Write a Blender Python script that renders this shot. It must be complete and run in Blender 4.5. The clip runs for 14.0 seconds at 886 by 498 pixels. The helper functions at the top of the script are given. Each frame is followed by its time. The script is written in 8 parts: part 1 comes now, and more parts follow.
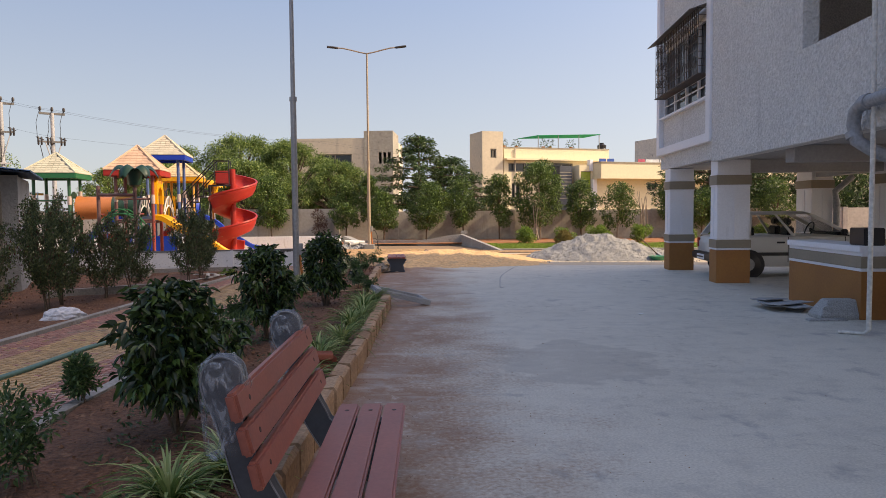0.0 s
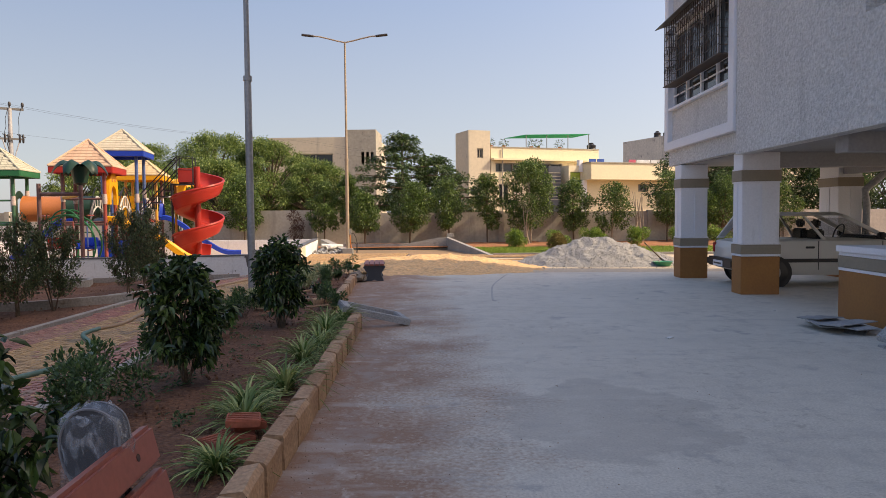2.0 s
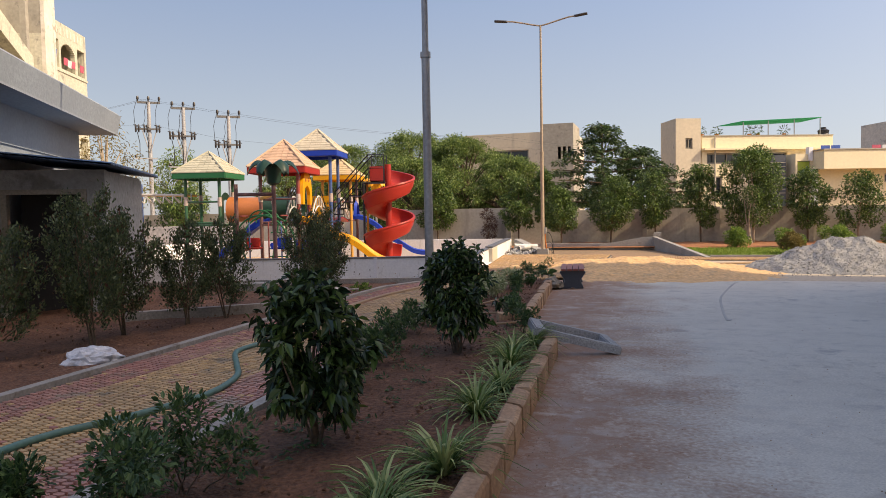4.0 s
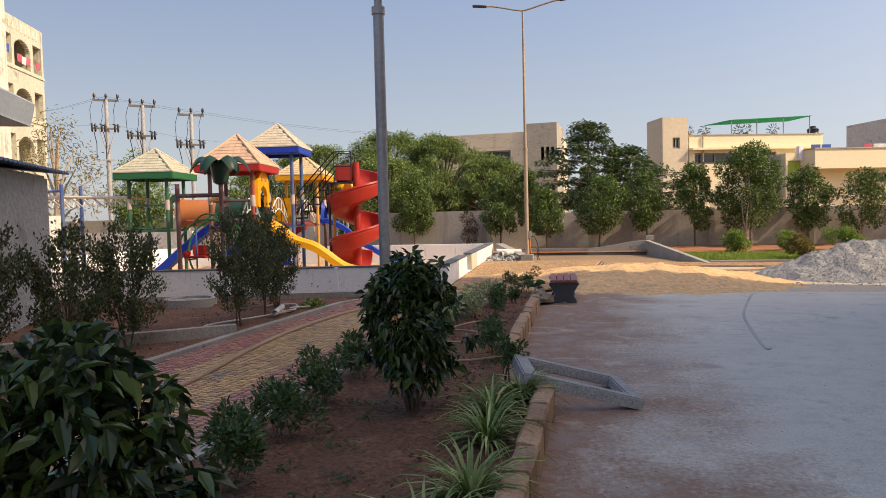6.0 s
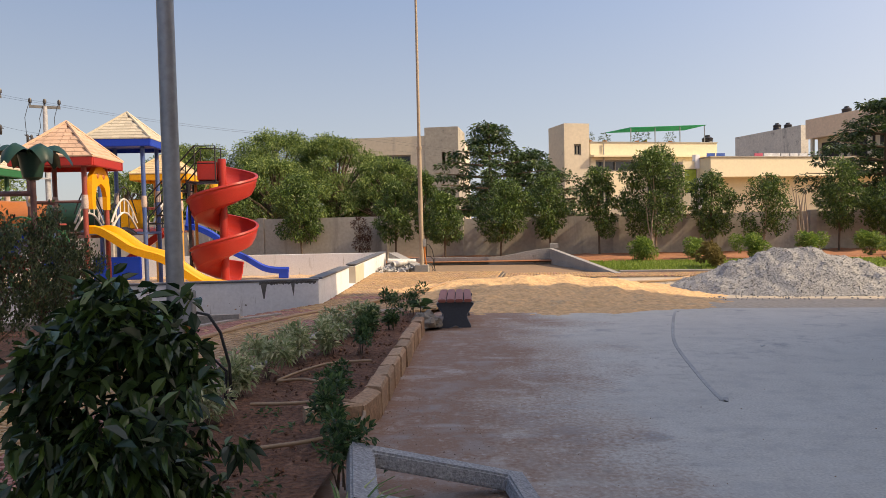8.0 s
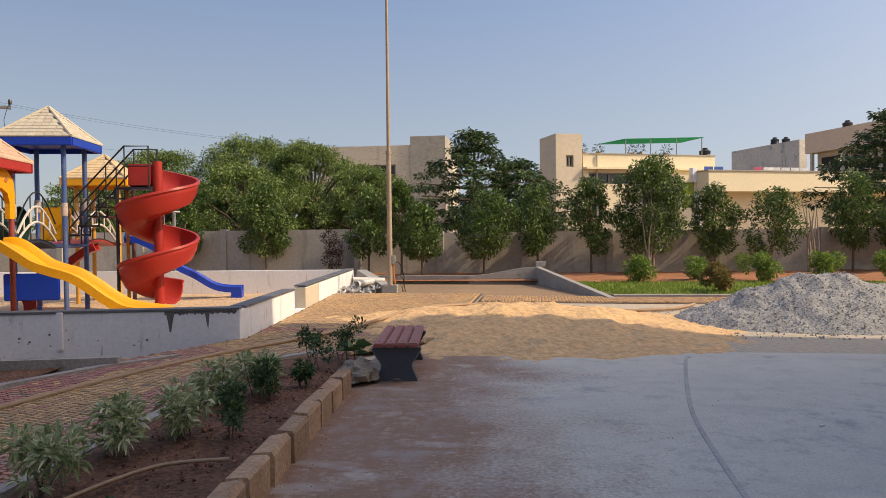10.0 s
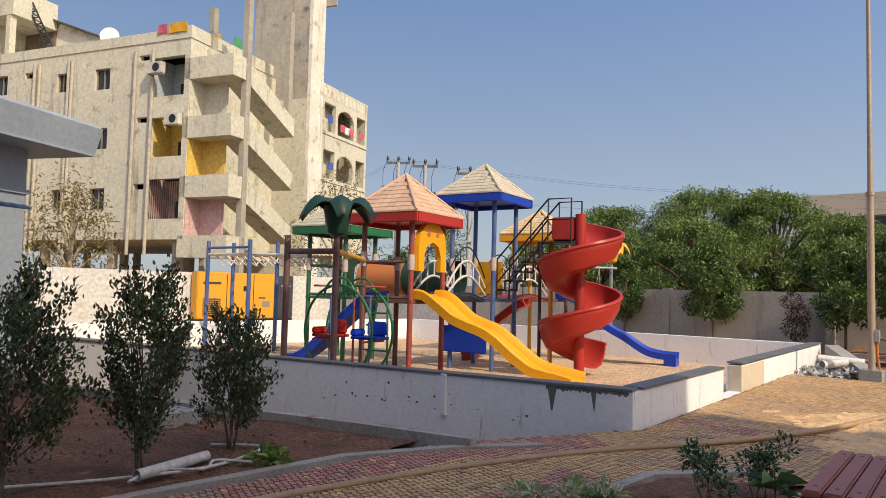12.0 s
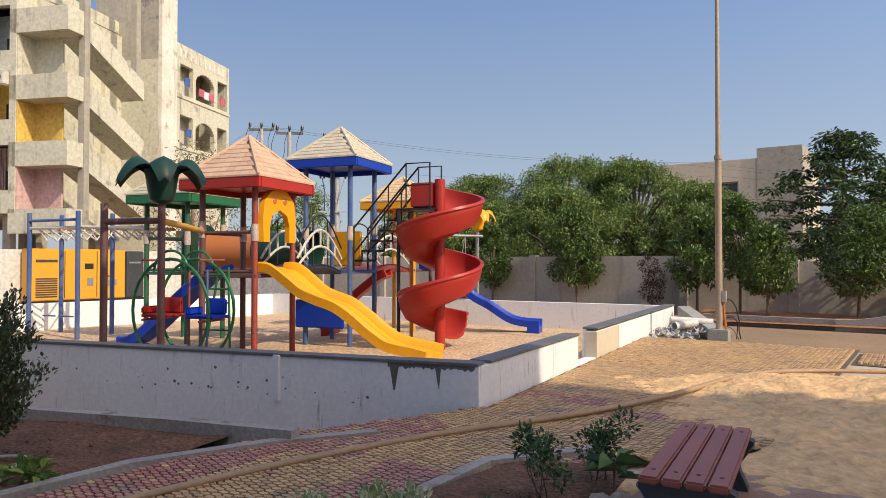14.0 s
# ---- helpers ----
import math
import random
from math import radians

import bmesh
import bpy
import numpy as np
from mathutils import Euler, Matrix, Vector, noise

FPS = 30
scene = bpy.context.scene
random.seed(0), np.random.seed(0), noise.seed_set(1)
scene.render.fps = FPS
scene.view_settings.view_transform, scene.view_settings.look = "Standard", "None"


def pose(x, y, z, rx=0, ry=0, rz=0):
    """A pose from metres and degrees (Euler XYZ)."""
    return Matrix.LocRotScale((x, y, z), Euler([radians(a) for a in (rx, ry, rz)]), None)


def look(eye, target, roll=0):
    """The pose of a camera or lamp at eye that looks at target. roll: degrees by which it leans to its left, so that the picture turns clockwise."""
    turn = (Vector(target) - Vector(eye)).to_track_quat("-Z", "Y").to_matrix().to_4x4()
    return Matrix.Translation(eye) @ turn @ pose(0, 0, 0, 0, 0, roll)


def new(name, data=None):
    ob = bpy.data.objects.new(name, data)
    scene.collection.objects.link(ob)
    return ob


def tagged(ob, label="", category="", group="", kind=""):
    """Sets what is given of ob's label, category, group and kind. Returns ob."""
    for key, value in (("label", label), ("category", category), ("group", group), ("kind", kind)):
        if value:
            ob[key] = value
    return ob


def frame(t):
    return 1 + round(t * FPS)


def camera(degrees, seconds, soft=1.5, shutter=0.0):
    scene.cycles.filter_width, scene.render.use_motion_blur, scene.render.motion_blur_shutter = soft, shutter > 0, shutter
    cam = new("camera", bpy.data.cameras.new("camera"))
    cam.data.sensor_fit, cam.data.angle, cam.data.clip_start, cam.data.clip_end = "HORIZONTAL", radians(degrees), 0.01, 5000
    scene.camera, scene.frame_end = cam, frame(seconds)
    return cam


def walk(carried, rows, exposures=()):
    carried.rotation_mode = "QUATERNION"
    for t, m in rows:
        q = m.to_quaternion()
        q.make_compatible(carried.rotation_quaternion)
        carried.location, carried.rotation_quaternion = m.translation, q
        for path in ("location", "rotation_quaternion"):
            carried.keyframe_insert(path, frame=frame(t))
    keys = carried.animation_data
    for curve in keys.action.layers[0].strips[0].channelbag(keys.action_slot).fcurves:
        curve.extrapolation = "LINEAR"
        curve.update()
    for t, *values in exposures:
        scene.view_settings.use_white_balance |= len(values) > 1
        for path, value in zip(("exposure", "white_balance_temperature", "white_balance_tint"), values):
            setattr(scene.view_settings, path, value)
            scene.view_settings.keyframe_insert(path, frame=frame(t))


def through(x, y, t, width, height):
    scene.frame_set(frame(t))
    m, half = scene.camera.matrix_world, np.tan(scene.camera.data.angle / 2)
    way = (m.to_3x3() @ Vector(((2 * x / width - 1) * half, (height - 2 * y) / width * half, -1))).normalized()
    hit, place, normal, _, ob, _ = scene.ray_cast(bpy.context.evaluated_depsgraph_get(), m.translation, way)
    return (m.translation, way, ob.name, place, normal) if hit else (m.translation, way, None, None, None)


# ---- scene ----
cam = camera(64.2, 14.0, soft=0.6)
PATH = [
    (0, (0.494, -1.919, 1.637), (0.396, 0.075, 1.529), -0.5),
    (0.5, (0.46, -1.398, 1.614), (0.38, 0.598, 1.51), -0.6),
    (1, (0.438, -0.868, 1.597), (0.365, 1.128, 1.492), -0.6),
    (1.5, (0.449, -0.336, 1.599), (0.386, 1.66, 1.496), -0.5),
    (2, (0.434, 0.235, 1.603), (0.377, 2.232, 1.501), -0.5),
    (2.5, (0.46, 0.834, 1.619), (0.392, 2.831, 1.515), -0.5),
    (2.7, (0.431, 1.039, 1.635), (0.336, 3.034, 1.525), -0.5),
    (3, (0.401, 1.344, 1.618), (0.172, 3.328, 1.511), -0.9),
    (3.2, (0.356, 1.537, 1.609), (-0.039, 3.495, 1.502), -1.3),
    (5.3, (-0.204, 3.692, 1.585), (-0.866, 5.577, 1.488), -1.0),
    (5.5, (-0.243, 3.927, 1.582), (-0.875, 5.822, 1.487), -1.3),
    (6, (-0.292, 4.544, 1.557), (-0.845, 6.464, 1.466), -1.4),
    (6.5, (-0.316, 5.261, 1.484), (-0.68, 7.226, 1.407), -1.5),
    (7, (-0.319, 5.898, 1.445), (-0.637, 7.871, 1.375), -1.4),
    (7.5, (-0.39, 6.513, 1.456), (-0.696, 8.488, 1.385), -1.3),
    (8, (-0.386, 7.135, 1.474), (-0.678, 9.112, 1.4), -1.3),
    (8.2, (-0.366, 7.371, 1.486), (-0.656, 9.349, 1.411), -1.3),
    (10.3, (-0.164, 10.077, 1.542), (-0.437, 12.058, 1.517), -0.6),
    (10.5, (-0.204, 10.362, 1.555), (-0.68, 12.304, 1.561), 0.4),
    (10.7, (-0.314, 10.617, 1.568), (-1.045, 12.477, 1.636), 1.8),
    (10.9, (-0.325, 10.841, 1.586), (-1.301, 12.583, 1.702), 2.8),
    (11, (-0.33, 10.947, 1.605), (-1.396, 12.634, 1.729), 3.1),
    (11.5, (-0.272, 11.427, 1.627), (-1.594, 12.923, 1.751), 2.8),
    (12, (-0.384, 11.996, 1.599), (-1.781, 13.422, 1.714), 1.4),
    (12.5, (-0.433, 12.306, 1.593), (-1.923, 13.637, 1.677), 0.4),
    (13, (-0.443, 12.388, 1.594), (-1.96, 13.69, 1.664), 0.1),
    (13.5, (-0.476, 12.479, 1.567), (-1.906, 13.877, 1.616), -0.2),
    (14, (-0.559, 12.973, 1.577), (-1.697, 14.618, 1.616), -0.0),
]
walk(cam, [(t, look(eye, target, roll)) for t, eye, target, roll in PATH], ((0, 1.06, 8950, 14), (5.5, 0.93, 8850, 13), (8, 0.92, 8900, 13), (11, 0.65, 7950, 10), (14, 0.73, 7550, 9)))

# ---- sky, sun, exposure ----
SUN_EL, SUN_DIR = radians(40), Vector((1.0, -0.1, 0.0)).normalized()
world = bpy.data.worlds.new("sky")
scene.world = world
world.use_nodes = True
wn = world.node_tree.nodes
sky = wn.new("ShaderNodeTexSky")
sky.sky_type = "NISHITA"
sky.sun_disc = False
sky.sun_elevation = SUN_EL
sky.sun_rotation = math.atan2(SUN_DIR.x, SUN_DIR.y)
sky.air_density, sky.dust_density, sky.ozone_density, sky.altitude = 1.0, 1.0, 2.0, 300
wn["Background"].inputs["Strength"].default_value = 0.14
# hazy air: paler towards the horizon and brighter round the sun
wl = world.node_tree.links
SUN_VEC = SUN_DIR * math.cos(SUN_EL) + Vector((0, 0, math.sin(SUN_EL)))
way = wn.new("ShaderNodeTexCoord")
apart, toward = wn.new("ShaderNodeSeparateXYZ"), wn.new("ShaderNodeVectorMath")
wl.new(way.outputs["Generated"], apart.inputs[0])
toward.operation = "DOT_PRODUCT"
toward.inputs[1].default_value = SUN_VEC
wl.new(way.outputs["Generated"], toward.inputs[0])
rise = wn.new("ShaderNodeMapRange")
rise.interpolation_type = "SMOOTHSTEP"
rise.inputs["From Min"].default_value, rise.inputs["From Max"].default_value = 0.02, 0.52
wl.new(apart.outputs["Z"], rise.inputs["Value"])
veil = wn.new("ShaderNodeMix")
veil.data_type = "RGBA"
veil.inputs["A"].default_value, veil.inputs["B"].default_value = (1.42, 1.86, 2.74, 1), (0.50, 1.10, 2.62, 1)
wl.new(rise.outputs["Result"], veil.inputs["Factor"])
glow = wn.new("ShaderNodeMapRange")
glow.inputs["From Min"].default_value, glow.inputs["To Min"].default_value, glow.inputs["To Max"].default_value = -1.0, 0.0, 1.0
wl.new(toward.outputs["Value"], glow.inputs["Value"])
lobe, lobe2, gain = wn.new("ShaderNodeMath"), wn.new("ShaderNodeMath"), wn.new("ShaderNodeMath")
lobe.operation, lobe2.operation, gain.operation = "POWER", "POWER", "MULTIPLY_ADD"
lobe.inputs[1].default_value, lobe2.inputs[1].default_value = 2.0, 9.0
wl.new(glow.outputs["Result"], lobe.inputs[0])
wl.new(glow.outputs["Result"], lobe2.inputs[0])
gain.inputs[1].default_value, gain.inputs[2].default_value = 1.0, 0.84
wl.new(lobe.outputs[0], gain.inputs[0])
lit, warm, both = (wn.new("ShaderNodeVectorMath") for k in range(3))
lit.operation, warm.operation, both.operation = "SCALE", "SCALE", "ADD"
warm.inputs[0].default_value = (10.4, 8.0, 5.0)
wl.new(veil.outputs["Result"], lit.inputs[0])
wl.new(gain.outputs[0], lit.inputs["Scale"])
wl.new(lobe2.outputs[0], warm.inputs["Scale"])
wl.new(lit.outputs[0], both.inputs[0])
wl.new(warm.outputs[0], both.inputs[1])
haze = wn.new("ShaderNodeMix")
haze.data_type = "RGBA"
haze.inputs["Factor"].default_value = 0.85
wl.new(sky.outputs[0], haze.inputs["A"])
wl.new(both.outputs[0], haze.inputs["B"])
wl.new(haze.outputs["Result"], wn["Background"].inputs["Color"])
sun = new("sun", bpy.data.lights.new("sun", "SUN"))
sun.data.energy, sun.data.angle, sun.data.color = 2.2, radians(0.5), (1.0, 0.92, 0.80)
sun.matrix_world = look((0, 0, 30), Vector((0, 0, 30)) - SUN_DIR * math.cos(SUN_EL) - Vector((0, 0, math.sin(SUN_EL))))


# ---- building tools ----
class Geo:
    """Vertices and faces of one part."""

    def __init__(self):
        self.v, self.f = [], []

    def add(self, verts, faces):
        k = len(self.v)
        self.v += [tuple(p) for p in verts]
        self.f += [tuple(i + k for i in q) for q in faces]
        return self

    def box(self, a, b, m=None):
        vs = [Vector((x, y, z)) for z in (a[2], b[2]) for y in (a[1], b[1]) for x in (a[0], b[0])]
        if m is not None:
            vs = [m @ p for p in vs]
        return self.add(vs, [(0, 2, 3, 1), (4, 5, 7, 6), (0, 1, 5, 4), (2, 6, 7, 3), (0, 4, 6, 2), (1, 3, 7, 5)])

    def ring(self, rings, caps=True, closed=True):
        n = len(rings[0])
        vs = [p for r in rings for p in r]
        fs = []
        for i in range(len(rings) - 1):
            for j in range(n if closed else n - 1):
                k = (j + 1) % n
                fs.append((i * n + j, i * n + k, (i + 1) * n + k, (i + 1) * n + j))
        if caps:
            fs.append(tuple(reversed(range(n))))
            fs.append(tuple(range((len(rings) - 1) * n, len(rings) * n)))
        return self.add(vs, fs)

    def tube(self, pts, r, n=8, caps=True):
        pts = [Vector(p) for p in pts]
        rad = r if isinstance(r, (list, tuple)) else [r] * len(pts)
        rings, side = [], None
        for i, p in enumerate(pts):
            d = (pts[min(i + 1, len(pts) - 1)] - pts[max(i - 1, 0)]).normalized()
            if side is None:
                side = d.orthogonal().normalized()
            side = (side - d * side.dot(d)).normalized()
            up = d.cross(side)
            rings.append([p + rad[i] * (math.cos(2 * math.pi * j / n) * side + math.sin(2 * math.pi * j / n) * up) for j in range(n)])
        return self.ring(rings, caps)

    def prism(self, poly, z0, z1, m=None):
        m = m or Matrix()
        return self.ring([[m @ Vector((x, y, z)) for x, y in poly] for z in (z0, z1)])

    def sweep(self, pts, profile, ups=None, caps=True):
        """A profile (side, up) carried along a line."""
        pts = [Vector(p) for p in pts]
        rings = []
        for i, p in enumerate(pts):
            d = (pts[min(i + 1, len(pts) - 1)] - pts[max(i - 1, 0)]).normalized()
            up = Vector((0, 0, 1)) if ups is None else ups[i]
            s = d.cross(up).normalized()
            w = s.cross(d)
            rings.append([p + a * s + b * w for a, b in profile])
        return self.ring(rings, caps)


def mesh_of(name, geo, mat, bevel=0.0, smooth=False, tidy=True):
    me = bpy.data.meshes.new(name)
    me.from_pydata(geo.v, [], geo.f)
    me.materials.append(mat)
    if tidy:
        bm = bmesh.new()
        bm.from_mesh(me)
        bmesh.ops.recalc_face_normals(bm, faces=bm.faces)
        if bevel > 0:
            sharp = [e for e in bm.edges if len(e.link_faces) == 2 and e.calc_face_angle(0) > 0.7]
            bmesh.ops.bevel(bm, geom=sharp, offset=bevel, segments=2, affect="EDGES", clamp_overlap=True)
        bm.to_mesh(me)
        bm.free()
    if smooth:
        me.shade_smooth()
        if bevel > 0 or tidy:
            me.set_sharp_from_angle(angle=radians(42))
    return me


def part(name, geo, mat, parent, label="", bevel=0.0, smooth=False, tidy=True, kind=""):
    ob = new(name, mesh_of(name, geo, mat, bevel, smooth, tidy))
    ob.parent = parent
    return tagged(ob, label=label, kind=kind)


def thing(name, m, label, category, group="", kind=""):
    ob = new(name)
    ob.empty_display_size = 0.1
    ob.matrix_basis = m
    return tagged(ob, label, category, group, kind)


def structure(name, geo, mat, label="", bevel=0.0, smooth=False, m=None):
    ob = new(name, mesh_of(name, geo, mat, bevel, smooth))
    if m is not None:
        ob.matrix_basis = m
    return tagged(ob, label, "", "", "structure")


def fbm(x, y, s, seed=0.0):
    return noise.fractal(Vector((x * s + seed, y * s - seed, seed * 0.7)), 1.0, 2.0, 4)


# ---- materials ----
def surface(name, base, other=None, rough=0.75, metal=0.0, scale=1.5, fine=25.0, amount=0.5, bump=0.25, depth=0.006, spread=0.0, stains=None, spec=0.5):
    """Two colours mixed by a broad noise, speckled by a fine one, with relief; spread: variation from piece to piece; stains: (colour, scale, edge)."""
    m = bpy.data.materials.new(name)
    m.use_nodes = True
    nt = m.node_tree
    N, L = nt.nodes, nt.links
    b = N["Principled BSDF"]
    b.inputs["Roughness"].default_value, b.inputs["Metallic"].default_value = rough, metal
    b.inputs["Specular IOR Level"].default_value = spec
    other = other or tuple(c * 0.7 for c in base)
    pos = N.new("ShaderNodeNewGeometry")
    broad, small = N.new("ShaderNodeTexNoise"), N.new("ShaderNodeTexNoise")
    broad.inputs["Scale"].default_value, broad.inputs["Detail"].default_value = scale, 5
    small.inputs["Scale"].default_value, small.inputs["Detail"].default_value = fine, 4
    for q in (broad, small):
        L.new(pos.outputs["Position"], q.inputs["Vector"])
    ramp = N.new("ShaderNodeMapRange")
    ramp.inputs["From Min"].default_value, ramp.inputs["From Max"].default_value = 0.5 - 0.22, 0.5 + 0.22
    L.new(broad.outputs["Fac"], ramp.inputs["Value"])
    mix = N.new("ShaderNodeMix")
    mix.data_type = "RGBA"
    mix.inputs["A"].default_value, mix.inputs["B"].default_value = (*base, 1), (*other, 1)
    L.new(ramp.outputs["Result"], mix.inputs["Factor"])
    hsv = N.new("ShaderNodeHueSaturation")
    val = N.new("ShaderNodeMapRange")
    val.inputs["From Min"].default_value, val.inputs["From Max"].default_value = 0.25, 0.75
    val.inputs["To Min"].default_value, val.inputs["To Max"].default_value = 1 - amount * 0.5, 1 + amount * 0.5
    L.new(small.outputs["Fac"], val.inputs["Value"])
    colour = mix.outputs["Result"]
    if stains:
        st = N.new("ShaderNodeTexNoise")
        st.inputs["Scale"].default_value, st.inputs["Detail"].default_value = stains[1], 6
        st.inputs["Roughness"].default_value = 0.65
        L.new(pos.outputs["Position"], st.inputs["Vector"])
        sr = N.new("ShaderNodeMapRange")
        sr.inputs["From Min"].default_value, sr.inputs["From Max"].default_value = stains[2], stains[2] + 0.08
        L.new(st.outputs["Fac"], sr.inputs["Value"])
        sm = N.new("ShaderNodeMix")
        sm.data_type = "RGBA"
        sm.inputs["B"].default_value = (*stains[0], 1)
        L.new(colour, sm.inputs["A"])
        L.new(sr.outputs["Result"], sm.inputs["Factor"])
        colour = sm.outputs["Result"]
    value = val.outputs["Result"]
    if spread:
        info, mul = N.new("ShaderNodeObjectInfo"), N.new("ShaderNodeMath")
        add, sp = N.new("ShaderNodeMath"), N.new("ShaderNodeMapRange")
        add.operation, mul.operation = "ADD", "MULTIPLY"
        L.new(info.outputs["Random"], add.inputs[0])
        L.new(pos.outputs["Random Per Island"], add.inputs[1])
        fr = N.new("ShaderNodeMath")
        fr.operation = "FRACT"
        L.new(add.outputs[0], fr.inputs[0])
        sp.inputs["To Min"].default_value, sp.inputs["To Max"].default_value = 1 - spread, 1 + spread
        L.new(fr.outputs[0], sp.inputs["Value"])
        L.new(sp.outputs["Result"], mul.inputs[0])
        L.new(value, mul.inputs[1])
        value = mul.outputs[0]
    L.new(colour, hsv.inputs["Color"])
    L.new(value, hsv.inputs["Value"])
    L.new(hsv.outputs["Color"], b.inputs["Base Color"])
    if bump:
        bp = N.new("ShaderNodeBump")
        bp.inputs["Strength"].default_value, bp.inputs["Distance"].default_value = bump, depth
        L.new(small.outputs["Fac"], bp.inputs["Height"])
        L.new(bp.outputs["Normal"], b.inputs["Normal"])
    return m


def leafy(name, dark, light, rough=0.45, through=0.25):
    m = bpy.data.materials.new(name)
    m.use_nodes = True
    N, L = m.node_tree.nodes, m.node_tree.links
    b, out = N["Principled BSDF"], N["Material Output"]
    b.inputs["Roughness"].default_value = rough
    pos, mix = N.new("ShaderNodeNewGeometry"), N.new("ShaderNodeMix")
    mix.data_type = "RGBA"
    mix.inputs["A"].default_value, mix.inputs["B"].default_value = (*dark, 1), (*light, 1)
    curve = N.new("ShaderNodeMath")
    curve.operation = "POWER"
    curve.inputs[1].default_value = 2.0
    L.new(pos.outputs["Random Per Island"], curve.inputs[0])
    L.new(curve.outputs[0], mix.inputs["Factor"])
    L.new(mix.outputs["Result"], b.inputs["Base Color"])
    tr, add = N.new("ShaderNodeBsdfTranslucent"), N.new("ShaderNodeMixShader")
    add.inputs[0].default_value = through
    L.new(mix.outputs["Result"], tr.inputs["Color"])
    L.new(b.outputs[0], add.inputs[1])
    L.new(tr.outputs[0], add.inputs[2])
    L.new(add.outputs[0], out.inputs["Surface"])
    return m


GROUND = surface("dry_earth", (0.30, 0.19, 0.11), (0.22, 0.15, 0.09), 0.95, scale=0.4, fine=14, depth=0.02)
SOIL = surface("red_soil", (0.215, 0.098, 0.054), (0.125, 0.058, 0.034), 0.95, scale=2.5, fine=28, amount=1.1, bump=1.0, depth=0.05, stains=((0.27, 0.14, 0.085), 6.0, 0.60))
SAND = surface("building_sand", (0.70, 0.435, 0.215), (0.62, 0.395, 0.20), 0.95, scale=1.2, fine=11, amount=0.5, bump=0.8, depth=0.05, stains=((0.50, 0.35, 0.20), 2.2, 0.58))
PLAYSAND = surface("coarse_play_sand", (0.58, 0.39, 0.235), (0.48, 0.325, 0.195), 0.95, scale=1.5, fine=16, amount=1.1, bump=0.6, depth=0.03)
CONCRETE = surface("plain_concrete", (0.36, 0.345, 0.32), (0.27, 0.26, 0.24), 0.85, scale=1.3, fine=30, bump=0.5, depth=0.01, stains=((0.18, 0.17, 0.155), 3.0, 0.60))
ROUGHCON = surface("cast_concrete", (0.40, 0.40, 0.39), (0.30, 0.30, 0.30), 0.9, scale=3, fine=60, amount=0.8, bump=1.0, depth=0.012)
STUCCO = surface("rough_stucco", (0.66, 0.65, 0.63), (0.60, 0.59, 0.58), 0.9, scale=0.7, fine=22, amount=0.45, bump=1.0, depth=0.05)
WHITE = surface("white_paint", (0.80, 0.80, 0.83), (0.75, 0.75, 0.78), 0.6, scale=1.2, fine=30, amount=0.10, bump=0.15)
PLANTER = surface("weathered_white_wall", (0.80, 0.80, 0.80), (0.72, 0.73, 0.74), 0.75, scale=0.9, fine=20, amount=0.15, bump=0.3, stains=((0.33, 0.30, 0.24), 4.5, 0.68))
COPING = surface("dark_stone_coping", (0.16, 0.165, 0.17), (0.11, 0.11, 0.115), 0.5, scale=2, fine=40, amount=0.4)
BROWN = surface("brown_paint", (0.36, 0.15, 0.038), (0.30, 0.12, 0.034), 0.65, scale=1.5, fine=25, amount=0.2, stains=((0.20, 0.10, 0.05), 3.0, 0.66))
TAUPE = surface("taupe_paint", (0.30, 0.245, 0.18), (0.26, 0.215, 0.16), 0.65, scale=1.5, fine=25, amount=0.12)
SOFFIT = surface("grey_soffit", (0.38, 0.38, 0.39), (0.30, 0.30, 0.31), 0.9, scale=0.8, fine=20, amount=0.2)
WALL = surface("boundary_plaster", (0.47, 0.43, 0.37), (0.39, 0.36, 0.31), 0.9, scale=0.6, fine=8, amount=0.25, bump=0.4, stains=((0.36, 0.33, 0.29), 1.2, 0.60))
CREAM = surface("cream_paint", (0.80, 0.69, 0.47), (0.76, 0.66, 0.46), 0.8, scale=0.4, fine=6, amount=0.1)
BEIGE = surface("beige_paint", (0.62, 0.53, 0.40), (0.55, 0.48, 0.37), 0.85, scale=0.4, fine=5, amount=0.15, stains=((0.33, 0.29, 0.24), 0.7, 0.62))
OLDGREY = surface("weathered_render", (0.42, 0.38, 0.31), (0.30, 0.28, 0.24), 0.9, scale=0.5, fine=5, amount=0.3, stains=((0.16, 0.15, 0.14), 0.8, 0.60))
OLDCREAM = surface("stained_cream_render", (0.60, 0.575, 0.46), (0.53, 0.505, 0.41), 0.9, scale=0.35, fine=6, amount=0.35, stains=((0.33, 0.31, 0.26), 1.1, 0.59))
OLDWHITE = surface("peeling_white_render", (0.78, 0.74, 0.66), (0.62, 0.56, 0.47), 0.9, scale=0.7, fine=5, amount=0.2, stains=((0.45, 0.38, 0.30), 1.5, 0.57))
# near-black colour that stands in for the shade inside rooms and openings
DARK = surface("interior_shade_paint", (0.03, 0.028, 0.026), (0.02, 0.02, 0.02), 0.8, amount=0.2, bump=0)
KERB = surface("sandstone_kerb", (0.46, 0.30, 0.185), (0.33, 0.185, 0.105), 0.9, scale=3, fine=35, amount=0.6, bump=0.7, depth=0.012, spread=0.18)
PAVE_Y = surface("yellow_paver", (0.56, 0.345, 0.155), (0.44, 0.285, 0.155), 0.6, scale=0.9, fine=40, amount=0.4, bump=0.4, spread=0.22, stains=((0.30, 0.22, 0.14), 2.0, 0.58))
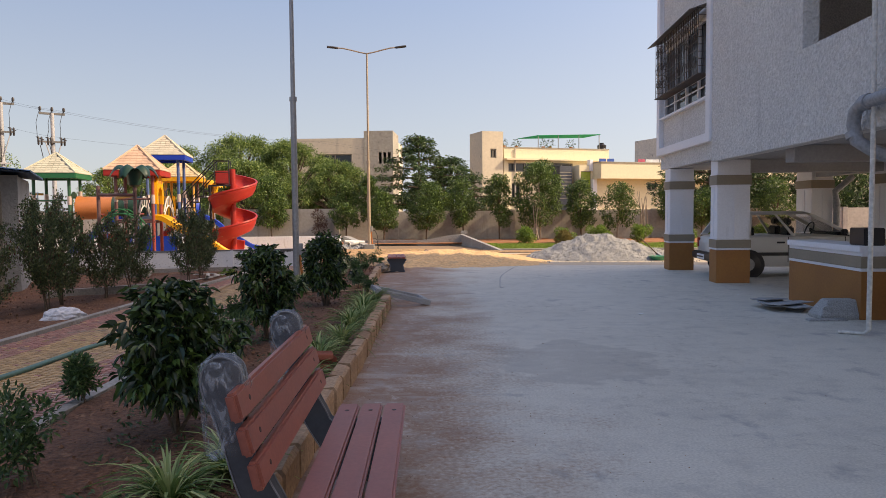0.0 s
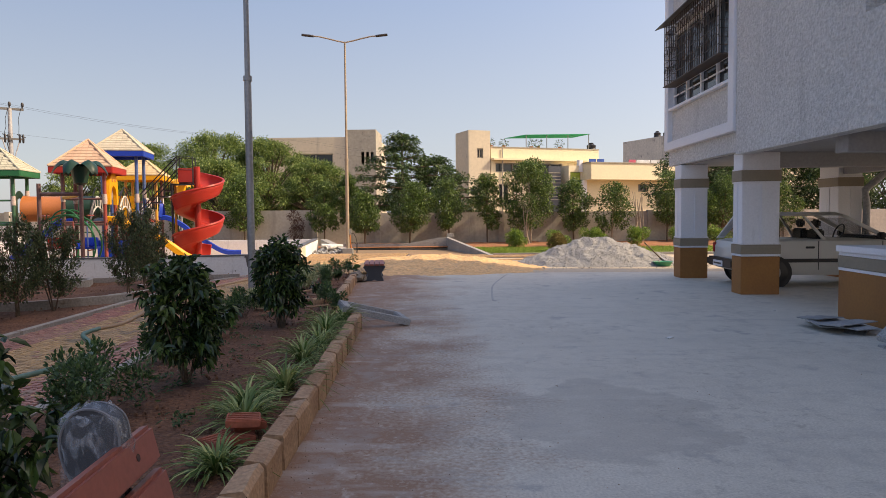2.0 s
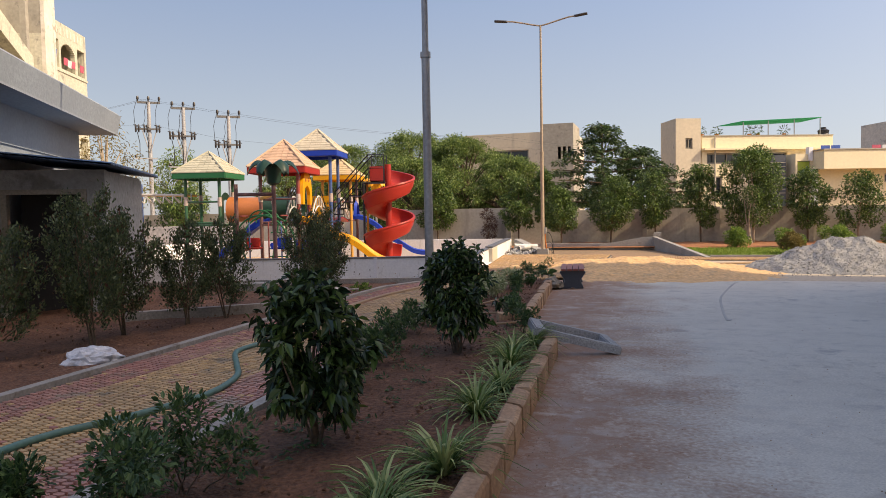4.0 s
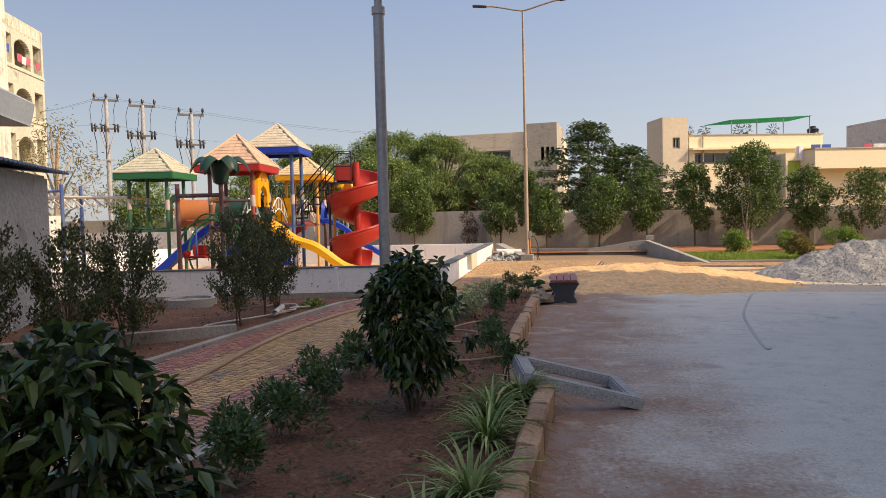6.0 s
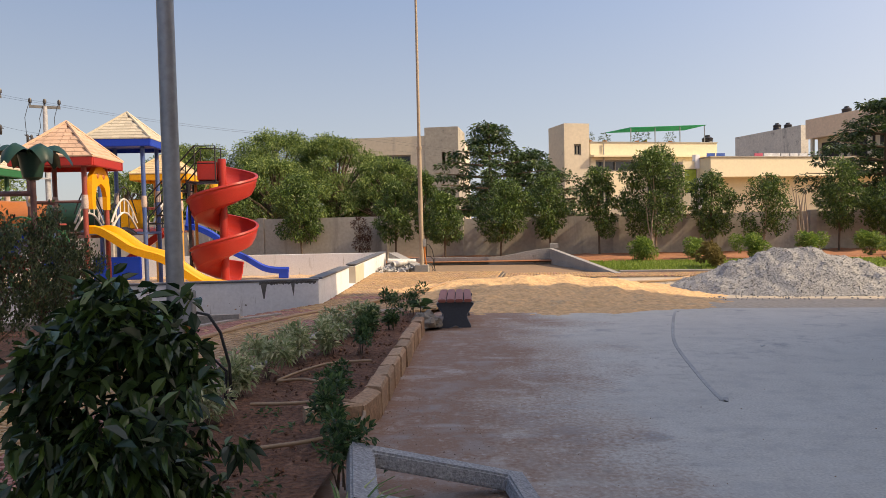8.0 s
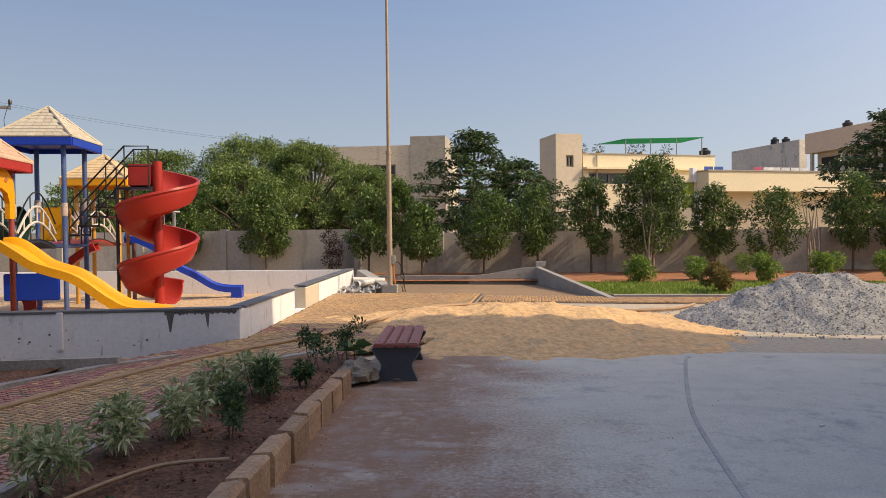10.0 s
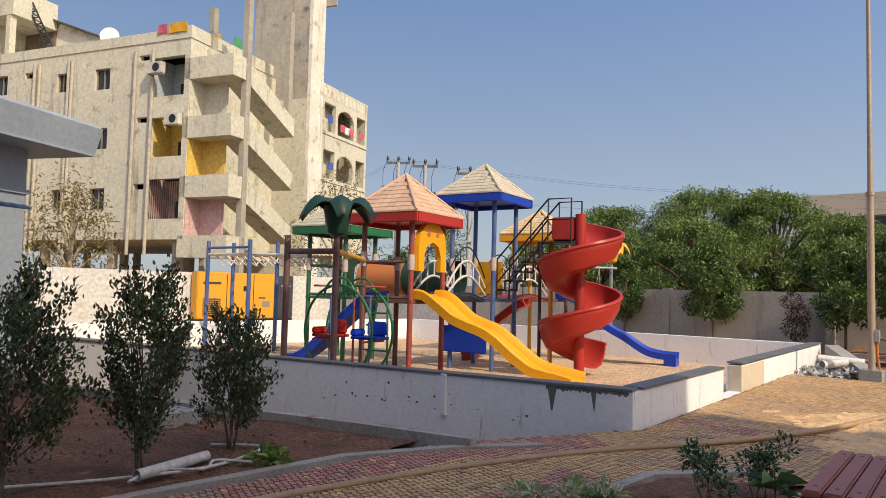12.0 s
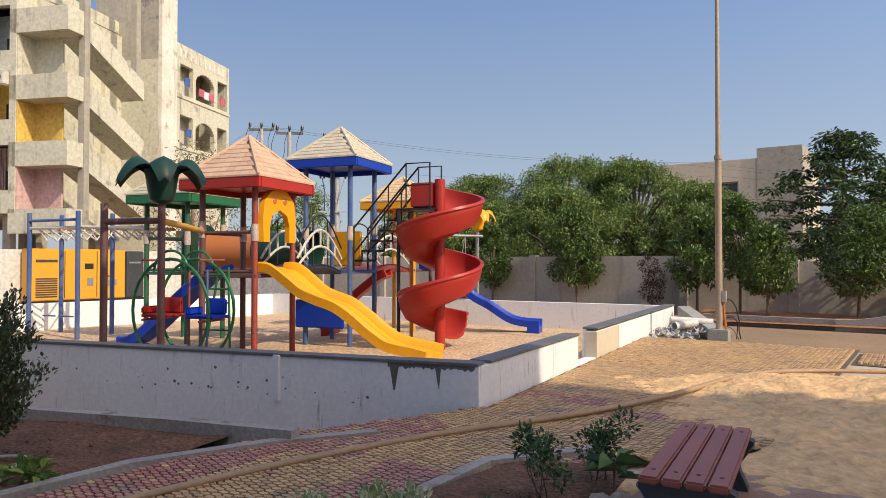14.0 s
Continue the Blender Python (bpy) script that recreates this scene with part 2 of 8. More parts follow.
PAVE_R = surface("red_paver", (0.42, 0.17, 0.13), (0.40, 0.22, 0.16), 0.6, scale=0.9, fine=40, amount=0.4, bump=0.4, spread=0.22, stains=((0.30, 0.22, 0.16), 2.0, 0.58))
JOINT = surface("paver_bedding", (0.12, 0.09, 0.07), (0.09, 0.07, 0.055), 0.95, fine=40)
STEEL = surface("galvanised_steel", (0.36, 0.37, 0.38), (0.27, 0.28, 0.29), 0.5, metal=0.6, scale=2, fine=20, amount=0.3, bump=0.1)
BRONZE = surface("sun_bleached_pole", (0.42, 0.33, 0.24), (0.34, 0.27, 0.2), 0.6, metal=0.3, scale=2, fine=20, amount=0.3)
GRAVEL = surface("crushed_stone", (0.32, 0.315, 0.305), (0.26, 0.255, 0.25), 0.9, scale=3, fine=30, amount=0.6, bump=0.8, depth=0.04, spread=0.22)
BARK = surface("bark", (0.17, 0.12, 0.08), (0.11, 0.08, 0.055), 0.95, scale=6, fine=40, amount=0.6, bump=0.8, depth=0.01)
PALEBARK = surface("pale_bark", (0.42, 0.35, 0.27), (0.3, 0.24, 0.18), 0.95, scale=6, fine=40, amount=0.5)


def streaked(mat, colour, lo=0.56, amount=0.6, freq=2.5):
    """Rain streaks that run down a wall."""
    N, L = mat.node_tree.nodes, mat.node_tree.links
    b = N["Principled BSDF"]
    src = b.inputs["Base Color"].links[0].from_socket
    pos = next(n for n in N if n.bl_idname == "ShaderNodeNewGeometry")
    mp, nz, rg, mul, mx = (N.new("ShaderNode" + k) for k in ("Mapping", "TexNoise", "MapRange", "Math", "Mix"))
    mp.inputs["Scale"].default_value = (freq, freq, freq * 0.12)
    nz.inputs["Scale"].default_value, nz.inputs["Detail"].default_value, nz.inputs["Roughness"].default_value = 1.0, 9, 0.68
    rg.inputs["From Min"].default_value, rg.inputs["From Max"].default_value = lo, lo + 0.1
    mul.operation = "MULTIPLY"
    mul.inputs[1].default_value = amount
    mx.data_type = "RGBA"
    mx.inputs["B"].default_value = (*colour, 1)
    L.new(pos.outputs["Position"], mp.inputs["Vector"])
    L.new(mp.outputs[0], nz.inputs["Vector"])
    L.new(nz.outputs["Fac"], rg.inputs["Value"])
    L.new(rg.outputs["Result"], mul.inputs[0])
    L.new(mul.outputs[0], mx.inputs["Factor"])
    L.new(src, mx.inputs["A"])
    L.new(mx.outputs["Result"], b.inputs["Base Color"])


streaked(OLDCREAM, (0.20, 0.18, 0.15), 0.56, 0.65, 1.4)
streaked(OLDCREAM, (0.17, 0.15, 0.125), 0.61, 0.7, 4.5)
streaked(OLDWHITE, (0.30, 0.26, 0.21), 0.54, 0.6, 1.8)
streaked(OLDGREY, (0.16, 0.15, 0.135), 0.55, 0.6, 1.5)
streaked(BEIGE, (0.30, 0.27, 0.23), 0.58, 0.5, 0.9)
streaked(WALL, (0.26, 0.24, 0.21), 0.57, 0.55, 1.6)
streaked(PLANTER, (0.34, 0.32, 0.29), 0.60, 0.5, 5.0)
streaked(PLANTER, (0.22, 0.19, 0.15), 0.61, 0.75, 13.0)
streaked(WHITE, (0.45, 0.44, 0.43), 0.62, 0.35, 6.0)
streaked(STUCCO, (0.36, 0.355, 0.35), 0.58, 0.45, 2.2)


def court_material():
    """Power-floated concrete with broad tone, a damp patch and red dust beside the kerb."""
    m = surface("court_concrete", (0.60, 0.565, 0.49), (0.52, 0.49, 0.425), 0.72, scale=0.6, fine=55, amount=0.4, bump=0.4, depth=0.008, stains=((0.36, 0.35, 0.335), 1.3, 0.60))
    N, L = m.node_tree.nodes, m.node_tree.links
    b = N["Principled BSDF"]
    pos = next(n for n in N if n.bl_idname == "ShaderNodeNewGeometry")
    colour = b.inputs["Base Color"].links[0].from_socket
    sep = N.new("ShaderNodeSeparateXYZ")
    L.new(pos.outputs["Position"], sep.inputs[0])

    def math_node(op, a, c=None):
        n = N.new("ShaderNodeMath")
        n.operation = op
        for i, w in enumerate((a, c)):
            if w is None:
                continue
            if isinstance(w, (int, float)):
                n.inputs[i].default_value = w
            else:
                L.new(w, n.inputs[i])
        return n.outputs[0]

    def noisy(scale, detail=5):
        n = N.new("ShaderNodeTexNoise")
        n.inputs["Scale"].default_value, n.inputs["Detail"].default_value = scale, detail
        L.new(pos.outputs["Position"], n.inputs["Vector"])
        return n.outputs["Fac"]

    def blend(fac, col, base):
        mx = N.new("ShaderNodeMix")
        mx.data_type = "RGBA"
        mx.inputs["B"].default_value = (*col, 1)
        L.new(fac, mx.inputs["Factor"])
        L.new(base, mx.inputs["A"])
        return mx.outputs["Result"]

    def step(v, lo, hi):
        r = N.new("ShaderNodeMapRange")
        r.inputs["From Min"].default_value, r.inputs["From Max"].default_value = lo, hi
        L.new(v, r.inputs["Value"])
        return r.outputs["Result"]

    # distance to the right of the kerb line
    off = math_node("ADD", sep.outputs["X"], math_node("MULTIPLY", sep.outputs["Y"], 0.075))
    off = math_node("ADD", off, 0.30)
    dust = math_node("ADD", math_node("MULTIPLY", off, -0.42), math_node("MULTIPLY", noisy(1.4, 9), 1.7))
    colour = blend(math_node("MULTIPLY", step(dust, 0.20, 1.05), 0.7), (0.42, 0.30, 0.21), colour)
    grit = math_node("ADD", math_node("MULTIPLY", off, -0.50), math_node("ADD", math_node("MULTIPLY", noisy(0.9, 4), 1.6), math_node("MULTIPLY", noisy(28, 3), 0.9)))
    colour = blend(math_node("MULTIPLY", step(grit, 0.42, 1.0), 0.92), (0.27, 0.135, 0.075), colour)
    # damp patch, a worn-edged oval
    dx = math_node("MULTIPLY", math_node("SUBTRACT", sep.outputs["X"], 1.55), 0.95)
    dy = math_node("MULTIPLY", math_node("SUBTRACT", sep.outputs["Y"], 5.75), 0.75)
    rr = math_node("SQRT", math_node("ADD", math_node("POWER", dx, 2.0), math_node("POWER", dy, 2.0)))
    rr = math_node("ADD", rr, math_node("MULTIPLY", noisy(2.2, 10), 1.1))
    colour = blend(math_node("MULTIPLY", step(rr, 1.40, 1.33), 0.5), (0.36, 0.335, 0.295), colour)
    # long trowel streaks
    mp = N.new("ShaderNodeMapping")
    mp.inputs["Scale"].default_value = (0.8, 3.0, 1)
    L.new(pos.outputs["Position"], mp.inputs["Vector"])
    st = N.new("ShaderNodeTexNoise")
    st.inputs["Scale"].default_value, st.inputs["Detail"].default_value = 1.3, 12
    L.new(mp.outputs[0], st.inputs["Vector"])
    colour = blend(math_node("MULTIPLY", step(st.outputs["Fac"], 0.56, 0.70), 0.28), (0.36, 0.355, 0.345), colour)
    colour = blend(math_node("MULTIPLY", step(st.outputs["Fac"], 0.42, 0.32), 0.35), (0.56, 0.54, 0.49), colour)
    # worn, blotchy skin
    wn_ = N.new("ShaderNodeTexNoise")
    wn_.inputs["Scale"].default_value, wn_.inputs["Detail"].default_value, wn_.inputs["Roughness"].default_value = 2.6, 14, 0.74
    L.new(pos.outputs["Position"], wn_.inputs["Vector"])
    colour = blend(math_node("MULTIPLY", step(wn_.outputs["Fac"], 0.50, 0.62), 0.40), (0.38, 0.365, 0.335), colour)
    colour = blend(math_node("MULTIPLY", step(wn_.outputs["Fac"], 0.46, 0.38), 0.3), (0.62, 0.59, 0.52), colour)
    # small dark chips and crumbs
    mp2 = N.new("ShaderNodeMapping")
    mp2.inputs["Scale"].default_value = (2.2, 5.5, 1)
    L.new(pos.outputs["Position"], mp2.inputs["Vector"])
    ch = N.new("ShaderNodeTexNoise")
    ch.inputs["Scale"].default_value, ch.inputs["Detail"].default_value, ch.inputs["Roughness"].default_value = 1.5, 10, 0.7
    L.new(mp2.outputs[0], ch.inputs["Vector"])
    colour = blend(math_node("MULTIPLY", step(ch.outputs["Fac"], 0.64, 0.69), 0.6), (0.24, 0.235, 0.225), colour)
    colour = blend(math_node("MULTIPLY", step(noisy(60, 2), 0.66, 0.72), 0.5), (0.24, 0.22, 0.20), colour)
    # gritty worn patches and pale laitance
    gr = N.new("ShaderNodeTexNoise")
    gr.inputs["Scale"].default_value, gr.inputs["Detail"].default_value, gr.inputs["Roughness"].default_value = 7.0, 12, 0.8
    L.new(pos.outputs["Position"], gr.inputs["Vector"])
    area = step(noisy(0.55, 4), 0.44, 0.60)
    colour = blend(math_node("MULTIPLY", math_node("MULTIPLY", step(gr.outputs["Fac"], 0.52, 0.62), area), 0.55), (0.27, 0.245, 0.21), colour)
    colour = blend(math_node("MULTIPLY", step(gr.outputs["Fac"], 0.44, 0.36), 0.3), (0.70, 0.67, 0.60), colour)
    L.new(colour, b.inputs["Base Color"])
    return m


COURT = court_material()

# ---- ground ----
g = Geo()
HOLE = ((-20.65, 15.25), (-10.2, 15.62), (-5.3, 17.25), (-4.55, 19.3), (-6.0, 30.8), (-19.6, 30.1))      # the sunken play area and the trench before its wall
g.add([(-900, -900, -0.05), (900, -900, -0.05), (900, 900, -0.05), (-900, 900, -0.05), *[(x, y, -0.05) for x, y in HOLE], *[(x, y, -0.40) for x, y in HOLE]],
      [(0, 5, 4), (0, 1, 6, 5), (1, 7, 6), (1, 2, 8, 7), (2, 3, 9, 8), (3, 0, 4, 9), *[(4 + i, 4 + (i + 1) % 6, 10 + (i + 1) % 6, 10 + i) for i in range(6)], (10, 11, 12, 13, 14, 15)])
structure("ground", g, GROUND, "bare reddish earth reaching to the horizon")


def sheet(name, outline_x, y0, y1, z, mat, label, step=0.25, rough=0.0, freq=1.2, edge=0.0, kind="structure"):
    """A gently uneven sheet between two side lines x(y)."""
    geo = Geo()
    ny = max(2, int((y1 - y0) / step))
    nx = max(2, int(max(outline_x(y)[1] - outline_x(y)[0] for y in (y0, (y0 + y1) / 2, y1)) / step))
    for j in range(ny + 1):
        y = y0 + (y1 - y0) * j / ny
        a, c = outline_x(y)
        for i in range(nx + 1):
            x = a + (c - a) * i / nx
            zz = z + rough * fbm(x, y, freq, 3.1) if rough else z
            geo.v.append((x, y, zz))
    for j in range(ny):
        for i in range(nx):
            k = j * (nx + 1) + i
            geo.f.append((k, k + 1, k + nx + 2, k + nx + 1))
    ob = new(name, mesh_of(name, geo, mat, smooth=bool(rough), tidy=False))
    return tagged(ob, label, "", "", kind)


def kerb_x(y):
    """The kerb's outer foot."""
    if y < 10.4:
        return -0.50 - 0.043 * y if y < 6 else -0.758 - 0.06 * (y - 6)
    return -1.62 - 0.095 * (y - 12)


def path_right(y):
    return -2.72 - 0.055 * (y - 2.5) if y < 11 else -3.19 - 0.02 * (y - 11)


def path_left(y):
    return -5.35 - 0.025 * (y - 8) if y < 12.5 else -5.46


sheet("court_slab", lambda y: (-2.6 + 0.02 * y, 20.0), -14, 19.0, 0.0, COURT, "grey floated concrete yard with stains and red dust", step=2.0)
sheet("flower_bed", lambda y: (path_right(y) + 0.10, (kerb_x(y) if y < 10.3 else min(kerb_x(10.3), -1.45 - (y - 10.3) * 0.1)) - 0.10), -6, 17.9, 0.10, SOIL, "red soil planting bed with clods", step=0.12, rough=0.035)
sheet("side_bed", lambda y: (-16.0 if y < 15.6 else max(-16.0, min(-5.7, -5.4 - (17.2 - y) * 3.03)), path_left(y) - 0.12), -6, 17.1, 0.06, SOIL, "red soil bed beside the paved path", step=0.2, rough=0.05)

# ---- boundary wall ----
WALL_LINE = [(-40.0, 35.2), (-12.5, 36.0), (-7.1, 36.0), (2.4, 36.7), (14.0, 37.5), (34.0, 39.0)]
g, posts = Geo(), []
for (x0, y0), (x1, y1) in zip(WALL_LINE, WALL_LINE[1:]):
    d = Vector((x1 - x0, y1 - y0, 0))
    n = Vector((-d.y, d.x, 0)).normalized() * 0.16
    top = 1.80 if x1 <= -7 else 1.62
    g.prism([(x0, y0), (x1, y1), (x1 + n.x, y1 + n.y), (x0 + n.x, y0 + n.y)], -0.05, top)
    k = int(d.length / 3.1)
    posts += [(x0 + d.x * i / k, y0 + d.y * i / k, top) for i in range(k)]
boundary = structure("boundary_wall", g, WALL, "long plastered compound wall, stained beige")
for x, y, top in posts:
    gp = Geo()
    gp.box((x - 0.13, y - 0.09, -0.05), (x + 0.13, y + 0.25, top + 0.05))
    part("wall_pier", gp, WALL, boundary, bevel=0.01)

# ---- play-area retaining wall ----
FA, FB = Vector((-4.42, 19.2, 0)), Vector((-22.0, 14.7, 0))      # front run
RB = Vector((-5.9, 30.9, 0))                                      # far corner of the side run
LB = Vector((-19.6, 30.0, 0))
PLAYTOP = 0.50


def wall_run(geo, a, b, z0, z1, t):
    d = (b - a).normalized()
    n = Vector((-d.y, d.x, 0)) * t
    geo.prism([(a.x, a.y), (b.x, b.y), (b.x + n.x, b.y + n.y), (a.x + n.x, a.y + n.y)], z0, z1)


side = RB - FA
S1, S2 = FA + side * 0.30, FA + side * 0.385
g = Geo()
wall_run(g, FB, FA, -0.45, PLAYTOP, 0.2)
wall_run(g, FA, S1, -0.45, PLAYTOP, 0.2)
wall_run(g, S2, RB, -0.45, PLAYTOP - 0.02, 0.24)
wall_run(g, RB, LB, -0.45, PLAYTOP, 0.2)
wall_run(g, S1, S2, -0.45, 0.06, 0.2)
wall_run(g, LB, Vector((-20.6, 15.4, 0)), -0.45, PLAYTOP, 0.2)
play_wall = structure("playground_wall", g, PLANTER, "low white retaining wall with scuffs and peeling paint", bevel=0.006)
g = Geo()
for a, b in ((FB, FA), (FA + side.normalized() * 0.275, S1), (S2, RB)):
    d = (b - a).normalized()
    n = Vector((-d.y, d.x, 0))
    wall_run(g, a - n * 0.02, b - n * 0.02, PLAYTOP + 0.004, PLAYTOP + 0.035, 0.25)
part("coping", g, COPING, play_wall, "dark stone coping", bevel=0.005)
g = Geo()
sd = side.normalized()
sn = Vector((sd.y, -sd.x, 0))
wall_run(g, S2 + sn * 0.004 - sd * 0.004, S2 + sd * 1.5 + sn * 0.004, -0.2, PLAYTOP - 0.03, 0.2)
part("bare_plaster", g, BEIGE, play_wall, "bare brown cement plaster")
sheet("play_sand", lambda y: (-20.4, FA.x - 0.2 - (y - 19.2) * 0.127 if y > 19.2 else FA.x - 0.2 - (19.2 - y) * 3.9 ), 15.4, 30.7, -0.20, PLAYSAND, "coarse tan play sand inside the wall", step=0.25, rough=0.04, freq=1.5)

# ---- apartment block on stilts ----
BX = 5.57
g = Geo()
# stucco front with the balcony opening left free
g.box((BX, -14, 2.65), (BX + 0.25, 7.5, 15.5))
panels = [((9.5, 2.65), (13.75, 15.5)), ((7.5, 2.65), (9.5, 4.1)), ((7.5, 14.9), (9.5, 15.5))] + [((7.5, z), (9.5, z + 1.98)) for z in (5.3, 8.5, 11.7)]
block = structure("apartment_block", g, STUCCO, "grey stucco apartment block raised on columns")
for (y0, z0), (y1, z1) in panels:
    g = Geo()
    g.box((BX, y0, z0), (BX + 0.25, y1, z1))
    part("wall_panel", g, STUCCO, block)
g = Geo()
g.box((BX + 0.08, 13.752, 2.72), (BX + 0.25, 18.30, 3.10))
g.box((BX + 0.08, 14.05, 3.30), (BX + 0.25, 18.05, 4.12))
g.box((BX + 0.08, 14.05, 5.95), (BX + 0.25, 18.05, 15.5))
g.box((BX + 0.25, 18.1, 2.72), (16, 18.30, 15.5))
g.box((7.0, 18.304, 2.9), (16, 19.25, 15.5))
g.box((BX + 0.25, -14, 15.3), (16, 18.1, 15.5))
g.box((15.8, -14, 2.6), (16, 18.1, 15.3))
part("end_wall", g, STUCCO, block)
g = Geo()
g.box((BX - 0.04, 18.05, 3.10), (BX + 0.22, 18.34, 15.5))
g.box((BX - 0.05, 13.757, 3.10), (BX + 0.22, 14.05, 15.5))
g.box((BX - 0.045, 14.05, 3.10), (BX + 0.22, 18.05, 3.30))
part("white_band", g, WHITE, block, "white painted frame bands", bevel=0.01)
g = Geo()
g.box((BX + 0.256, -14, 2.70), (15.7, 18.09, 2.95))
part("soffit", g, SOFFIT, block, "plain grey ceiling over the parking")
g = Geo()
for y in (13.9, 10.4, 6.9):
    g.box((BX + 0.3, y, 2.42), (15.6, y + 0.35, 2.697))
g.box((9.4, -13, 2.44), (9.7, 18.05, 2.697))
part("beam", g, SOFFIT, block)
g = Geo()
g.box((BX + 1.4, 7.3, 3.9), (BX + 1.5, 9.7, 15.2))
part("balcony_back", g, SOFFIT, block)


def column(x0, y0, w, d):
    th = thing("column", pose(x0, y0, 0), "square column painted brown, taupe and white", "column", "stilt columns", "structure")
    for name, mat, z0, z1, e in (("plinth", BROWN, 0, 0.72, 0.012), ("shaft", WHITE, 0.724, 2.695, 0.0)):
        q = Geo()
        q.box((-e, -e, z0), (w + e, d + e, z1))
        part(name, q, mat, th, bevel=0.008)
    for z0, z1 in ((0.77, 0.95), (2.15, 2.36)):
        q = Geo()
        q.box((-0.025, -0.025, z0), (w + 0.025, d + 0.025, z1))
        part("band", q, TAUPE, th, "taupe painted band", bevel=0.006)
    q = Geo()
    for z0, z1 in ((0.955, 0.985), (0.73, 0.766), (2.12, 2.146), (2.364, 2.39)):
        q.box((-0.018, -0.018, z0), (w + 0.018, d + 0.018, z1))
    q.box((w * 0.5, -0.014, 1.0), (w * 0.5 + 0.05, 0.01, 2.1))
    q.box((-0.014, d * 0.45, 1.0), (0.01, d * 0.45 + 0.05, 2.1))
    part("moulding", q, WHITE, th, bevel=0.004)
    return th


for x, y, w, d in ((5.62, 17.2, 0.62, 0.5), (5.72, 13.78, 0.70, 0.45), (6.15, 7.55, 0.7, 0.5), (9.3, 17.2, 0.55, 0.9), (9.3, 13.8, 0.5, 0.5), (13.2, 17.2, 0.5, 0.6), (13.2, 13.8, 0.5, 0.5), (9.3, 7.5, 0.5, 0.5)):
    column(x, y, w, d)

# ---- plants ----
LEAF_FICUS = leafy("ficus_leaf", (0.018, 0.040, 0.019), (0.095, 0.165, 0.038), 0.27, 0.12)
LEAF_SHRUB = leafy("dark_shrub_leaf", (0.042, 0.072, 0.032), (0.15, 0.19, 0.075), 0.42, 0.2)
LEAF_RED = leafy("reddish_tip_leaf", (0.09, 0.035, 0.025), (0.14, 0.07, 0.03), 0.5, 0.2)
LEAF_SMALL = leafy("small_shrub_leaf", (0.035, 0.085, 0.030), (0.13, 0.22, 0.07), 0.45, 0.22)
LEAF_PALE = leafy("variegated_leaf", (0.26, 0.33, 0.14), (0.82, 0.80, 0.55), 0.5, 0.25)
LEAF_SPIDER = leafy("striped_blade", (0.09, 0.18, 0.04), (0.60, 0.64, 0.28), 0.5, 0.25)
LEAF_WALL = leafy("young_tree_leaf", (0.036, 0.082, 0.020), (0.20, 0.30, 0.068), 0.4, 0.22)
LEAF_ACACIA = leafy("feathery_leaf", (0.065, 0.125, 0.026), (0.33, 0.42, 0.12), 0.5, 0.28)
LEAF_DEEP = leafy("deep_green_leaf", (0.026, 0.06, 0.02), (0.12, 0.19, 0.05), 0.4, 0.22)
LEAF_HEDGE = leafy("bright_bush_leaf", (0.10, 0.19, 0.035), (0.36, 0.46, 0.11), 0.5, 0.3)
LEAF_DRY = leafy("yellowing_leaf", (0.16, 0.13, 0.04), (0.32, 0.25, 0.09), 0.6, 0.3)
LEAF_GRASS = leafy("lawn_blade", (0.14, 0.23, 0.03), (0.34, 0.43, 0.08), 0.6, 0.3)
rng = np.random.default_rng(7)


def unit(a):
    return a / np.maximum(np.linalg.norm(a, axis=1, keepdims=True), 1e-6)


def leaves(name, base, way, length, width, mat, parent, label="", droop=0.15, kind=""):
    """Folded, pointed leaves at base points, each along its own way."""
    n = len(base)
    way = unit(way)
    L = length * rng.uniform(0.65, 1.25, (n, 1))
    W = width * L / length
    side = unit(np.cross(way, rng.normal(size=(n, 3)) * 0.45 + np.array((0, 0, 1.0))))
    nrm = np.cross(side, way)
    drop = np.array((0, 0, -1.0)) * L * droop
    up = nrm * W * 0.18
    pts = np.stack([base, base + way * L * 0.33 + side * W * 0.5 + up, base + way * L * 0.68 + side * W * 0.36 + up + drop * 0.4,
                    base + way * L + drop, base + way * L * 0.68 - side * W * 0.36 + up + drop * 0.4, base + way * L * 0.33 - side * W * 0.5 + up], 1).reshape(-1, 3)
    me = bpy.data.meshes.new(name)
    k = np.arange(n)[:, None] * 6
    quads = np.concatenate([k + np.array((0, 1, 2, 3)), k + np.array((0, 3, 4, 5))], 1).reshape(-1, 4)
    me.from_pydata(pts.tolist(), [], quads.tolist())
    me.materials.append(mat)
    ob = new(name, me)
    ob.parent = parent
    return tagged(ob, label=label, kind=kind)


def cloud(n, centres, radii, shell=0.55, squash=(1, 1, 1)):
    c, r = np.array(centres, float), np.array(radii, float)
    w = r ** 2 / np.sum(r ** 2)
    i = rng.choice(len(c), n, p=w)
    d = unit(rng.normal(size=(n, 3)))
    rad = r[i, None] * (shell + (1 - shell) * rng.random((n, 1)) ** 0.6)
    off = d * rad * np.array(squash)
    return c[i] + off, d


